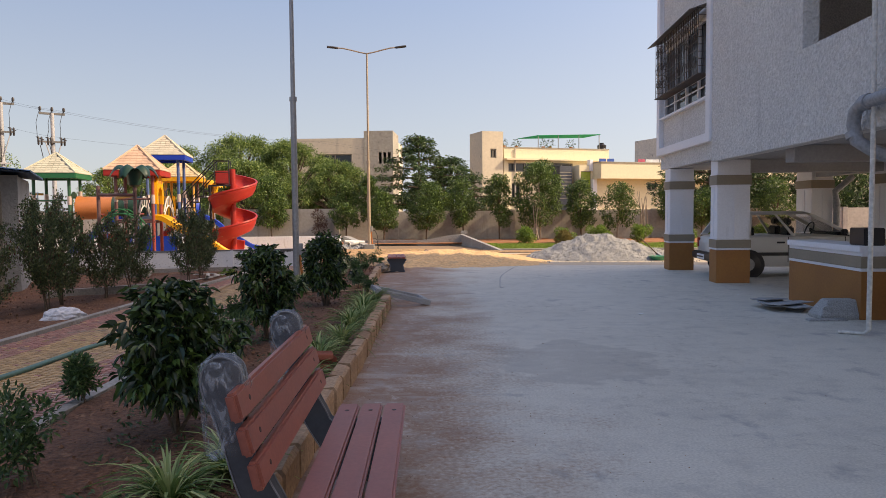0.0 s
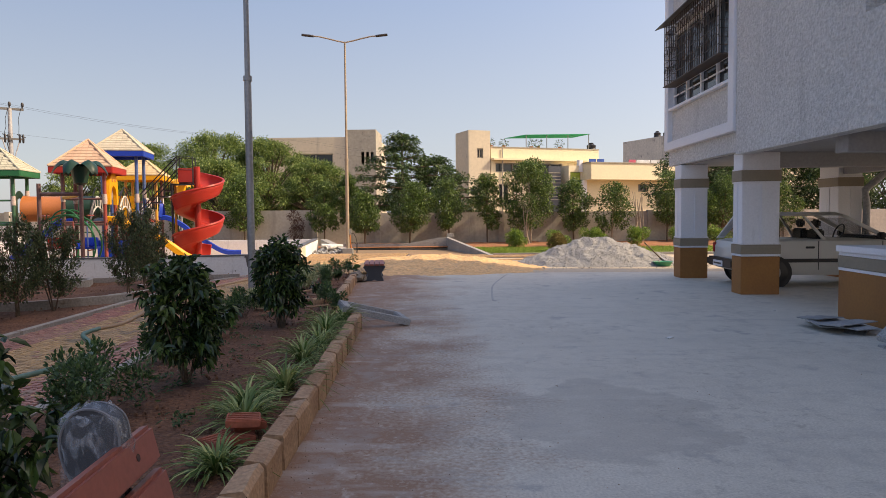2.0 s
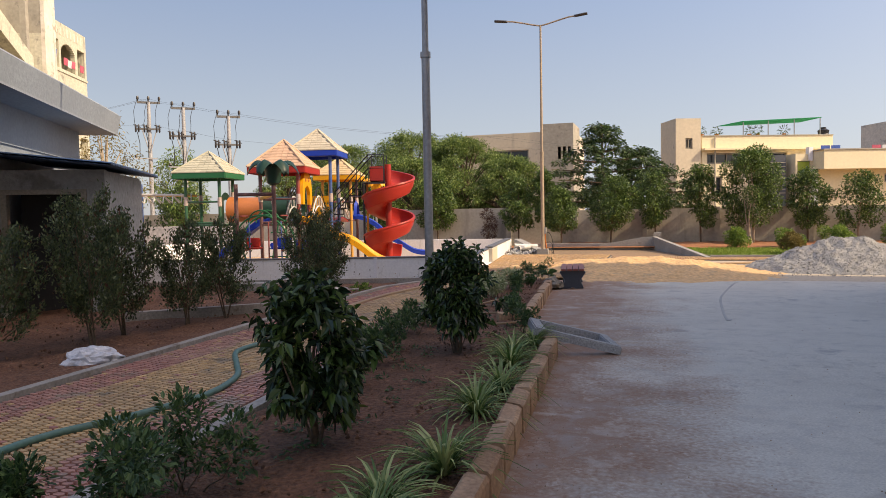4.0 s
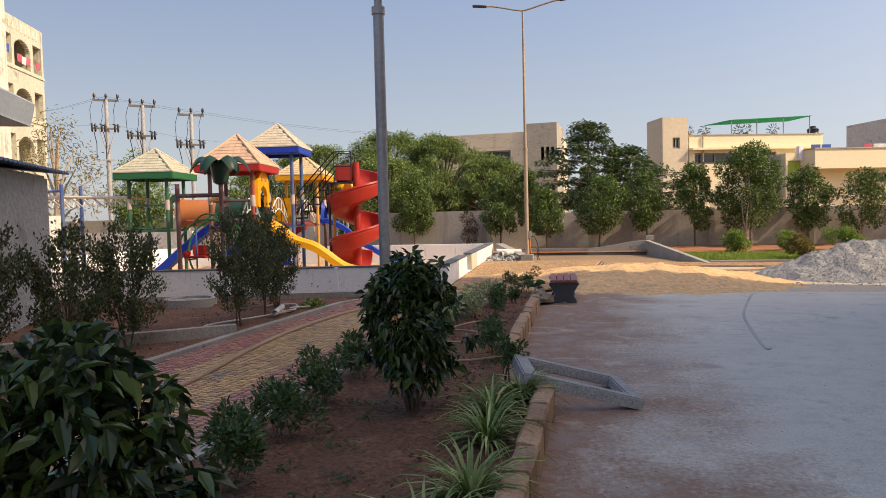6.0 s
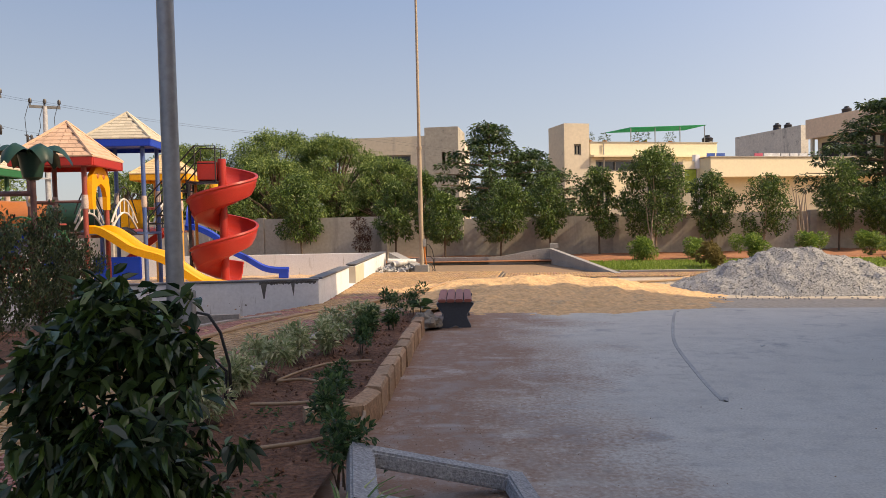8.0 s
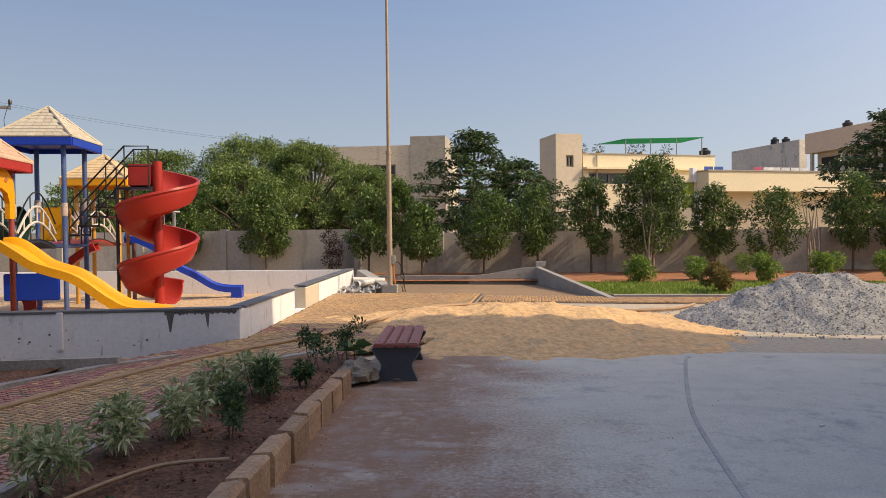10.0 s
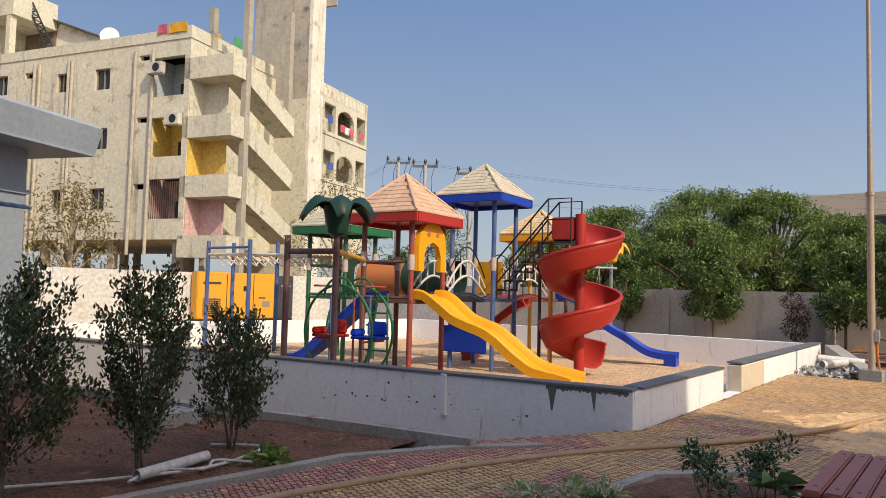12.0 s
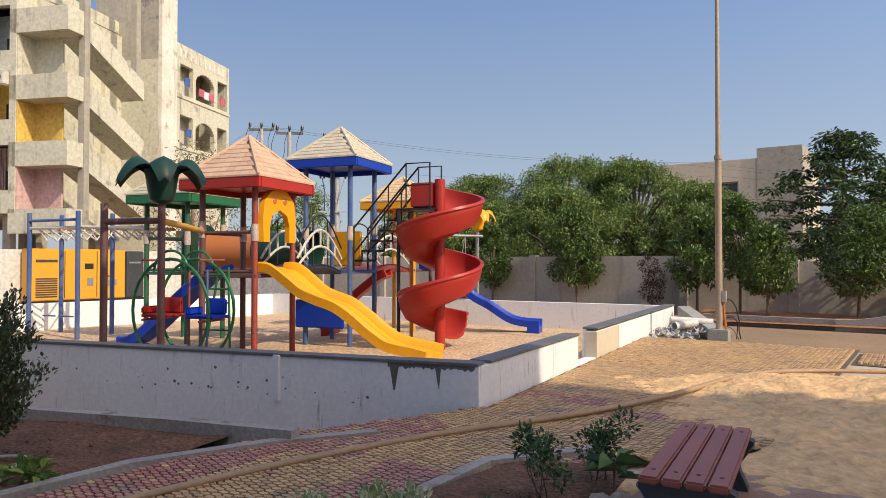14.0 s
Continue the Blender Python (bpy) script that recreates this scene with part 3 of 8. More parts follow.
def stems(parent, tips, r=0.012, foot=0.05, mat=None, name="stem"):
    for tip in tips:
        a = Vector((rng.normal() * foot, rng.normal() * foot, -0.06))
        t = Vector(tip)
        mid = a.lerp(t, 0.5) + Vector((rng.normal(), rng.normal(), 0)) * 0.04 * t.length
        q = Geo()
        q.tube([a, a.lerp(mid, 0.5) + Vector((0, 0, 0.02)), mid, t], [r, r * 0.8, r * 0.6, r * 0.25], 6)
        part(name, q, mat or BARK, parent, smooth=True)


def ficus(x, y, h, r, n=1500):
    th = thing("ficus_bush", pose(x, y, 0.1), "glossy dark green ficus bush with drooping leaves in red soil", "bush", "ficus bushes in the bed")
    cs, rs = [], []
    for i in range(24):
        e = (i + rng.random()) / 24
        a = i * 2.4 + rng.normal() * 0.3
        k = r * 0.68 * math.sin(math.pi * (0.20 + 0.66 * e)) * rng.uniform(0.6, 1.1)
        cs.append((math.cos(a) * k, math.sin(a) * k, h * (0.24 + 0.68 * e)))
        rs.append(r * rng.uniform(0.24, 0.40))
    for i in range(16):                     # outer sprays that break the outline
        a, e = rng.uniform(0, 6.28), rng.uniform(0.05, 1.0)
        k = r * rng.uniform(0.85, 1.3) * math.sin(math.pi * (0.22 + 0.60 * e))
        cs.append((math.cos(a) * k, math.sin(a) * k, h * (0.20 + 0.76 * e)))
        rs.append(r * rng.uniform(0.10, 0.17))
    cs.append((rng.normal() * 0.05, 0, h * 0.95)), rs.append(r * 0.16)
    stems(th, [tuple(Vector(c) * 0.95) for c in cs[::6]], 0.012, 0.015)
    stems(th, [(0.02, 0.0, h * 0.75), (-0.05, 0.03, h * 0.6)], 0.022, 0.012, name="trunk")
    n = int(n * 1.9)
    p, d = cloud(n, cs, rs, 0.3)
    p = p[p[:, 2] > 0.17]
    n, d = len(p), p - np.array((0, 0, h * 0.55))
    d = unit(d)
    way = d * 0.5 + rng.normal(size=(n, 3)) * 0.75 + np.array((0, 0, -0.5))
    leaves("leaf_crown", p, way, 0.088, 0.041, LEAF_FICUS, th, droop=0.2)
    return th


def twiggy(x, y, h, r, n=1100):
    th = thing("garden_shrub", pose(x, y, 0.06), "upright dark green shrub with thin bare stems below", "shrub", "upright shrubs in the side bed")
    tips = []
    for i in range(38):
        e = (i + rng.random()) / 38
        a = i * 2.4 + rng.normal() * 0.4
        k = r * math.sin(math.pi * (0.26 + 0.56 * e)) * math.sqrt(rng.uniform(0.12, 1.1))
        tips.append((math.cos(a) * k, math.sin(a) * k, h * (0.30 + 0.70 * e) * rng.uniform(0.93, 1.04)))
    stems(th, [(t[0] * 0.4, t[1] * 0.4, h * 0.72) for t in tips[10:30:5]], 0.013, 0.022)
    for t in tips[::3]:
        q = Geo()
        q.tube([(t[0] * 0.18, t[1] * 0.18, t[2] * 0.5), (t[0] * 0.7, t[1] * 0.7, t[2] * 0.8), t], [0.007, 0.005, 0.002], 5)
        part("twig", q, BARK, th)
    n = int(n * 6)
    t = np.array(tips)
    i = rng.integers(0, len(t), n)
    s = rng.random((n, 1)) ** 0.6
    p = t[i] * np.array((0.4, 0.4, 1.0)) - np.array((0, 0, 0.2 * h))
    p = p + (t[i] - p) * (s * 1.08) + rng.normal(size=(n, 3)) * (0.018 + 0.05 * r)
    p[:, 2] = np.maximum(p[:, 2], 0.22)
    way = unit(t[i]) * 0.7 + rng.normal(size=(n, 3)) * 0.5 + np.array((0, 0, 0.25))
    red = rng.random(n) < 0.03 + 0.14 * s[:, 0] ** 8
    leaves("leaf_crown", p[~red], way[~red], 0.046, 0.021, LEAF_SHRUB, th, droop=0.05)
    leaves("young_foliage", p[red], way[red], 0.05, 0.02, LEAF_RED, th, "reddish young leaves", droop=0.0, kind="stuff")
    return th


def low_shrub(x, y, h, r, mat, label, group, n=430, L=0.045, W=0.02):
    th = thing("low_shrub", pose(x, y, 0.1), label, "shrub", group)
    cs = [(rng.normal() * r * 0.45, rng.normal() * r * 0.45, h * rng.uniform(0.35, 0.92)) for i in range(9)]
    stems(th, cs[::2], 0.006, 0.03)
    n = int(n * 3.2)
    p, d = cloud(n, cs, [r * rng.uniform(0.35, 0.6) for c in cs], 0.3)
    p[:, 2] = np.maximum(p[:, 2], 0.02)
    leaves("leaf_crown", p, d + rng.normal(size=(n, 3)) * 0.5 + np.array((0, 0, 0.35)), L, W, mat, th, droop=0.25 if mat is LEAF_PALE else 0.05)
    return th


def spider_plant(x, y, r=0.30, n=130):
    th = thing("spider_plant", pose(x, y, 0.1), "spider plant with arching green and cream blades", "plant", "spider plants along the kerb")
    q = Geo()
    for i in range(n):
        a, e, ln = rng.uniform(0, 6.28), rng.uniform(0.45, 1.45), r * rng.uniform(0.8, 1.5)
        d = Vector((math.cos(a), math.sin(a), 0))
        s = Vector((-d.y, d.x, 0)) * 0.009
        b = d * rng.uniform(0, 0.04)
        pts = []
        for k in range(5):
            u = k / 4
            pts.append(b + d * ln * u * math.cos(e * (1 - 0.3 * u)) + Vector((0, 0, ln * (math.sin(e) * u * 1.15 - 0.75 * u * u * (1.25 - 0.5 * math.sin(e))))))
        vs = []
        for k, p in enumerate(pts):
            w = (0.7, 1.0, 0.95, 0.6, 0.08)[k]
            vs += [p - s * w + Vector((0, 0, 0.003)), p, p + s * w + Vector((0, 0, 0.003))]
        q.add(vs, [(3 * k + j, 3 * k + j + 1, 3 * k + j + 4, 3 * k + j + 3) for k in range(4) for j in range(2)])
    part("leaf_tuft", q, LEAF_SPIDER, th, tidy=False)
    return th


def tree(name, x, y, z, h, r, mat, label, group, n=1600, L=0.13, W=0.05, trunk=0.05, bare=0.3, clumps=16, bark=None, squash=0.85, droop=0.1, sparse=0.35, clump=(0.26, 0.46)):
    th = thing(name, pose(x, y, z, 0, 0, float(rng.uniform(0, 360))), label, "tree", group)
    cs, rs, q = [], [], Geo()
    lean = Vector((rng.normal() * 0.05, rng.normal() * 0.05, 0)) * h
    for i in range(clumps):
        e = (i + rng.random()) / clumps
        a = i * 2.4 + rng.normal() * 0.4
        k = r * (0.72 if clumps > 6 else 0.4) * math.sin(math.pi * (0.18 + 0.74 * e)) * rng.uniform(0.55, 1.1)
        cs.append((math.cos(a) * k + lean.x * e, math.sin(a) * k + lean.y * e, h * (bare + (0.96 - bare) * e)))
        rs.append(r * rng.uniform(*clump))
    top = Vector((lean.x, lean.y, h * 0.9))
    q.tube([(0, 0, -0.15), lean * 0.2 + Vector((0, 0, h * 0.3)), lean * 0.6 + Vector((0, 0, h * 0.6)), top], [trunk, trunk * 0.8, trunk * 0.5, trunk * 0.15], 8)
    part("trunk", q, bark or BARK, th, smooth=True)
    for c in cs[::2]:
        b = Vector((lean.x * 0.4, lean.y * 0.4, max(h * bare * 0.8, c[2] * 0.55)))
        q = Geo()
        q.tube([b, b.lerp(Vector(c), 0.5) + Vector((0, 0, 0.03 * h)), Vector(c)], [trunk * 0.5, trunk * 0.3, trunk * 0.1], 6)
        part("limb", q, bark or BARK, th, smooth=True)
    n = int(n * 2.0)
    p, d = cloud(n, cs, rs, sparse, (1, 1, squash))
    leaves("crown", p, d * 0.45 + rng.normal(size=(n, 3)) * 0.7 + np.array((0, 0, 0.1 - droop)), L, W, mat, th, droop=droop)
    return th


for x, y, h, r, n in ((-1.62, 2.85, 1.06, 0.42, 1500), (-2.02, 6.36, 1.13, 0.37, 1400), (-2.02, 9.58, 1.17, 0.40, 1700)):
    ficus(x, y, h, r, n)
for x, y, h, r in ((-6.45, 9.1, 1.85, 0.6), (-6.7, 9.9, 1.6, 0.5), (-6.4, 10.8, 1.45, 0.5), (-6.3, 11.6, 1.45, 0.5), (-5.9, 13.4, 1.65, 0.48), (-6.07, 14.42, 1.66, 0.42), (-6.42, 15.4, 1.3, 0.42), (-6.9, 8.2, 1.5, 0.5)):
    twiggy(x, y, h, r, int(1500 * h * r))
for x, y, s in ((-2.05, 1.9, 1.0), (-2.25, 4.9, 1.0), (-2.62, 4.6, 0.8), (-2.35, 5.45, 1.0), (-2.62, 7.25, 0.85), (-2.5, 7.75, 0.9), (-2.66, 8.75, 0.85), (-2.72, 9.5, 0.85), (-2.8, 10.4, 0.9), (-2.4, 1.0, 0.9), (-2.7, 3.6, 0.8)):
    low_shrub(x, y, 0.5 * s, 0.24 * s, LEAF_SMALL, "small bushy green shrub in red soil", "low green shrubs in the bed")
for x, y, s in ((-1.77, 11.45, 0.9), (-2.0, 12.35, 0.8), (-1.52, 10.8, 0.9), (-2.37, 14.4, 0.9), (-2.52, 15.5, 0.85), (-2.42, 16.1, 0.6), (-2.58, 17.0, 1.0), (-2.42, 17.55, 1.05)):
    low_shrub(x, y, 0.42 * s, 0.15 * s, LEAF_SMALL, "small bushy green shrub in red soil", "low green shrubs in the bed", n=200, L=0.045)
for x, y in ((-2.78, 11.15), (-2.82, 11.75), (-2.85, 12.45), (-2.9, 13.2), (-2.93, 13.9), (-2.72, 14.35), (-2.93, 15.35), (-2.66, 15.65)):
    low_shrub(x, y, 0.36, 0.165, LEAF_PALE, "pale variegated shrub beside the path edging", "variegated shrubs along the path", n=210, L=0.075, W=0.022)
for x, y, r in ((-1.16, 1.7, 0.36), (-0.95, 2.05, 0.34), (-1.01, 4.23, 0.26), (-1.12, 5.1, 0.33), (-1.24, 5.55, 0.3), (-1.08, 6.1, 0.36), (-1.2, 7.3, 0.36), (-1.16, 7.95, 0.36), (-1.28, 8.9, 0.34), (-1.38, 9.5, 0.32), (-1.25, 9.95, 0.3)):
    spider_plant(x, y, r)
th = thing("broadleaf_seedling", pose(-2.25, 17.35, 0.1), "seedling with large grey-green leaves by the kerb end", "plant")
a = np.linspace(0, 6.0, 11)
leaves("large_leaf", np.stack([np.cos(a) * 0.02, np.sin(a) * 0.02, 0.1 + 0.02 * a], 1), np.stack([np.cos(a * 2.3), np.sin(a * 2.3), 0.5 + 0 * a], 1), 0.26, 0.10, LEAF_SMALL, th, droop=0.35)
q = Geo()
q.tube([(0, 0, -0.05), (0, 0, 0.22)], 0.008, 6)
part("stem", q, BARK, th)
# creeping weeds on the soil
wp = np.stack([rng.uniform(-2.6, -1.3, 60), rng.uniform(1.5, 12, 60), np.full(60, 0.125)], 1)
wp = np.repeat(wp, 16, 0)
w = rng.normal(size=(len(wp), 3)) * np.array((1, 1, 0.35)) + np.array((0, 0, 0.35))
holder = thing("creeping_weeds", pose(0, 0, 0), "scattered low weeds on bare soil", "weeds", "", "stuff")
leaves("weed_leaves", wp + rng.normal(size=wp.shape) * np.array((0.05, 0.05, 0.008)), w, 0.05, 0.018, LEAF_SMALL, holder, kind="stuff")
th = thing("leafy_weed", pose(-5.75, 15.35, 0.07), "bright green leafy weed in the side bed", "weeds")
p, d = cloud(90, [(0, 0, 0.05), (0.12, 0.05, 0.06), (-0.1, 0.06, 0.05)], [0.14, 0.1, 0.1], 0.2, (1, 1, 0.6))
p[:, 2] = np.maximum(p[:, 2], 0.0)
leaves("weed_leaf", p, d + np.array((0, 0, 0.5)), 0.10, 0.05, LEAF_HEDGE, th, droop=0.3)
# clods and pebbles
q = Geo()
for i in range(3200):
    if i < 2300:
        y = rng.uniform(0.5, 17)
        x = rng.uniform(path_right(y) + 0.2, kerb_x(y) - 0.25)
        z = 0.11
    else:
        x, y, z = rng.uniform(-9, -5.8), rng.uniform(8, 16.5), 0.07
    s = 0.005 + 0.02 * rng.random() ** 3
    m = Matrix.Translation((x, y, z)) @ Euler(tuple(rng.uniform(0, 6, 3))).to_matrix().to_4x4()
    q.add([m @ Vector(v) * 1 for v in ((s, 0, 0), (-s, s * 0.3, 0), (0, s, 0.2 * s), (0, -s, 0), (0, 0.1 * s, s * 0.9), (0.1 * s, 0, -s))], [(0, 2, 4), (2, 1, 4), (1, 3, 4), (3, 0, 4), (2, 0, 5), (1, 2, 5), (3, 1, 5), (0, 3, 5)])
CLOD = surface("soil_clod", (0.24, 0.12, 0.07), (0.15, 0.075, 0.045), 0.95, fine=50, spread=0.4)
tagged(new("soil_clods", mesh_of("soil_clods", q, CLOD, tidy=False)), "loose clods and pebbles on the soil", "clods", "", "stuff")

# ---- benches ----
SLAT = surface("red_brown_plank", (0.36, 0.105, 0.07), (0.30, 0.09, 0.066), 0.45, scale=3, fine=45, amount=0.22, bump=0.15, depth=0.003, spread=0.06)
PANEL = surface("slate_grey_panel", (0.060, 0.066, 0.078), (0.045, 0.05, 0.06), 0.55, scale=2, fine=40, amount=0.25)
RIM = surface("pale_edge", (0.24, 0.25, 0.27), (0.16, 0.17, 0.19), 0.6, fine=30, amount=0.3)
SCREW = surface("dark_plug", (0.07, 0.03, 0.025), None, 0.6, bump=0)
film_mat = bpy.data.materials.new("plastic_film")
film_mat.use_nodes = True
fb = film_mat.node_tree.nodes["Principled BSDF"]
fb.inputs["Base Color"].default_value = (0.55, 0.6, 0.66, 1)
fb.inputs["Roughness"].default_value, fb.inputs["Alpha"].default_value = 0.16, 0.1
fnz, frm = film_mat.node_tree.nodes.new("ShaderNodeTexNoise"), film_mat.node_tree.nodes.new("ShaderNodeMapRange")
fnz.inputs["Scale"].default_value, fnz.inputs["Detail"].default_value, fnz.inputs["Distortion"].default_value = 7, 3, 0.6
frm.inputs["From Min"].default_value, frm.inputs["From Max"].default_value = 0.48, 0.68
frm.inputs["To Min"].default_value, frm.inputs["To Max"].default_value = 0.06, 0.45
film_mat.node_tree.links.new(fnz.outputs["Fac"], frm.inputs["Value"])
film_mat.node_tree.links.new(frm.outputs["Result"], fb.inputs["Alpha"])


def plank(th, name, x0, z0, x1, z1, y0, y1, tilt=0.0):
    q = Geo()
    m = Matrix.Translation(((x0 + x1) / 2, 0, (z0 + z1) / 2)) @ Matrix.Rotation(tilt, 4, "Y")
    hx, hz = (x1 - x0) / 2, (z1 - z0) / 2
    q.box((-hx, y0, -hz), (hx, y1, hz), m)
    ob = part(name, q, SLAT, th, bevel=0.012, smooth=True)
    for y in (y0 + 0.16, y1 - 0.16):
        q = Geo()
        if name == "seat_slat":
            q.tube([m @ Vector((0, y, hz - 0.002)), m @ Vector((0, y, hz + 0.0015))], 0.014, 10)
        else:
            q.tube([m @ Vector((hx - 0.002, y, 0)), m @ Vector((hx + 0.0015, y, 0))], 0.012, 10)
        part("screw_plug", q, SCREW, ob)


def smooth_line(pts, k=6):
    out = []
    n = len(pts)
    for i in range(n):
        p0, p1, p2, p3 = (Vector(pts[j % n]) for j in (i - 1, i, i + 1, i + 2))
        for s in range(k):
            u = s / k
            out.append(0.5 * ((2 * p1) + (p2 - p0) * u + (2 * p0 - 5 * p1 + 4 * p2 - p3) * u * u + (3 * p1 - p0 - 3 * p2 + p3) * u ** 3))
    return out


def bench_end(th, y, outline, wrapped):
    line = smooth_line([(a, b, 0) for a, b in outline], 5)
    q = Geo()
    q.ring([[Vector((p.x, yy, p.y)) for p in line] for yy in (y - 0.035, y + 0.035)])
    ob = part("end_panel", q, PANEL, th, bevel=0.006, smooth=True)
    q = Geo()
    for yy in (y - 0.037, y + 0.037):
        pts = [Vector((p.x, yy, p.y)) for p in line]
        q.tube(pts + pts[:1], 0.004, 5, caps=False)
    part("panel_rim", q, RIM, ob, "pale scuffed edge", smooth=True)
    if wrapped:
        q = Geo()
        rings = []
        for k, (z, r) in enumerate(((0.62, 0.08), (0.70, 0.083), (0.78, 0.083), (0.86, 0.093), (0.94, 0.098), (1.005, 0.084), (1.045, 0.04))):
            rings.append([Vector((-0.688 + 1.12 * r * math.cos(t) * (1 + 0.10 * math.sin(3 * t + 2 * k)), y + 0.62 * r * math.sin(t) * (1 + 0.12 * math.sin(5 * t + k)), z + 0.012 * math.sin(4 * t + k))) for t in np.linspace(0, 2 * math.pi, 25)[:-1]])
        q.ring(rings)
        part("plastic_wrap", q, film_mat, ob, "clear crinkled plastic wrapping", smooth=True)


bench = thing("park_bench", pose(0.13, 0.80, 0, 0, 0, 4), "red-brown plank bench with slate grey ends, still wrapped", "bench", "park benches")
for i in range(3):
    plank(bench, "seat_slat", -0.405 + i * 0.145, 0.37, -0.273 + i * 0.145, 0.41, 0, 1.74)
for i in range(3):
    zc = 0.87 - i * 0.137
    plank(bench, "back_slat", -0.595 + i * 0.04 - 0.025, zc - 0.06, -0.595 + i * 0.04 + 0.025, zc + 0.06, 0, 1.70, radians(-14))
for y in (0.20, 1.52):
    bench_end(bench, y, ((-0.03, 0.365), (-0.02, 0.28), (-0.10, 0.16), (-0.06, 0.0), (-0.36, 0.0), (-0.42, 0.10), (-0.61, 0.42), (-0.71, 0.75), (-0.765, 0.88), (-0.77, 0.965), (-0.73, 1.03), (-0.67, 1.04), (-0.615, 1.005), (-0.60, 0.93), (-0.615, 0.83), (-0.57, 0.68), (-0.46, 0.45), (-0.38, 0.365)), True)
bench2 = thing("backless_bench", pose(-1.43, 16.85, 0, 0, 0, 7), "backless red-brown plank bench with slate grey ends", "bench", "park benches")
for i in range(4):
    plank(bench2, "seat_slat", -0.475 + i * 0.121, 0.365, -0.365 + i * 0.121, 0.41, 0, 1.5)
for y in (0.12, 1.38):
    bench_end(bench2, y, ((-0.01, 0.36), (-0.02, 0.27), (-0.075, 0.16), (-0.02, 0.0), (-0.16, 0.0), (-0.235, 0.03), (-0.32, 0.0), (-0.455, 0.0), (-0.40, 0.16), (-0.46, 0.27), (-0.465, 0.36)), False)

# ---- lamp posts ----
LAMP = surface("dark_lamp_head", (0.05, 0.05, 0.055), None, 0.5, fine=30)
ORANGE = surface("orange_conduit", (0.55, 0.17, 0.03), (0.45, 0.15, 0.04), 0.6, fine=30)
CABLE = surface("black_cable", (0.02, 0.02, 0.022), None, 0.5, bump=0)
GREYBOX = surface("grey_metal_box", (0.36, 0.36, 0.34), (0.28, 0.28, 0.27), 0.6, fine=20)


def lamp_post(x, y, h, mat, label, turn, r=0.075):
    th = thing("street_lamp", pose(x, y, 0.02, 0, 0, turn), label, "street lamp", "twin-arm lamp posts")
    q = Geo()
    q.box((-0.2, -0.2, -0.05), (0.2, 0.2, 0.22))
    part("base_block", q, CONCRETE, th, "concrete base block", bevel=0.015)
    q = Geo()
    q.tube([(0, 0, 0.2), (0, 0, h * 0.45)], [r, r * 0.92], 14)
    part("lower_pole", q, mat, th, smooth=True)
    q = Geo()
    q.tube([(0, 0, h * 0.45 - 0.06), (0, 0, h * 0.45 + 0.02)], r * 1.15, 14)
    part("collar", q, mat, th, smooth=True)
    q = Geo()
    q.tube([(0, 0, h * 0.45), (0, 0, h * 0.75), (0, 0, h)], [r * 0.72, r * 0.6, r * 0.5], 12)
    part("upper_pole", q, mat, th, smooth=True)
    for s in (-1, 1):
        q = Geo()
        q.tube([(0, 0, h - 0.03), (s * 0.3, 0, h + 0.03), (s * 0.65, 0, h + 0.12), (s * 1.0, 0, h + 0.2), (s * 1.25, 0, h + 0.22)], 0.028, 8)
        arm = part("arm", q, mat, th, smooth=True)
        q = Geo()
        m = Matrix.Translation((s * 1.42, 0, h + 0.24)) @ Matrix.Rotation(-s * 0.12, 4, "Y")
        q.ring([[m @ Vector((s * a, w * math.cos(t), 0.045 * math.sin(t))) for t in np.linspace(0, 6.283, 11)[:-1]] for a, w in ((-0.22, 0.04), (-0.1, 0.10), (0.15, 0.11), (0.24, 0.06))])
        part("lamp_head", q, LAMP, arm, "flat dark lamp head", smooth=True)
    q = Geo()
    q.box((r * 0.7, -0.055, 0.76), (r * 0.7 + 0.09, 0.055, 0.99))
    part("junction_box", q, GREYBOX, th, "grey junction box", bevel=0.008)
    q = Geo()
    q.tube([(r + 0.02, 0, 0.77), (r + 0.02, 0.01, 0.55), (r + 0.05, 0, 0.3), (r + 0.11, 0, 0.0)], 0.024, 8)
    part("conduit", q, ORANGE, th, "orange cable conduit", smooth=True)
    q = Geo()
    q.tube([(r + 0.06, 0.02, 0.77), (r + 0.08, 0.03, 0.82), (r + 0.16, 0.04, 0.80), (r + 0.24, 0.06, 0.66), (r + 0.29, 0.1, 0.4), (r + 0.28, 0.14, 0.2), (r + 0.31, 0.16, 0.02)], 0.012, 6)
    q.tube([(r + 0.06, 0.0, 0.45), (r + 0.18, 0.05, 0.47), (r + 0.27, 0.08, 0.36), (r + 0.24, 0.1, 0.02)], 0.011, 6)
    q.tube([(r + 0.05, 0.0, 0.3), (r + 0.2, 0.0, 0.22), (r + 0.3, 0.02, 0.02)], 0.010, 6)
    part("cable", q, CABLE, th, smooth=True)
    return th


lamp_post(-4.1, 27.9, 8.25, BRONZE, "tall twin-arm street lamp on a weathered pole", 3, 0.07)
lamp_post(-3.14, 12.05, 8.6, STEEL, "tall galvanised twin-arm street lamp beside the path", 10, 0.065)

# ---- playground ----
def plastic(name, c, fade=0.85):
    return surface(name, c, tuple(v * fade + 0.006 for v in c), 0.38, scale=1.2, fine=30, amount=0.18, bump=0.12, depth=0.003, spec=0.35)


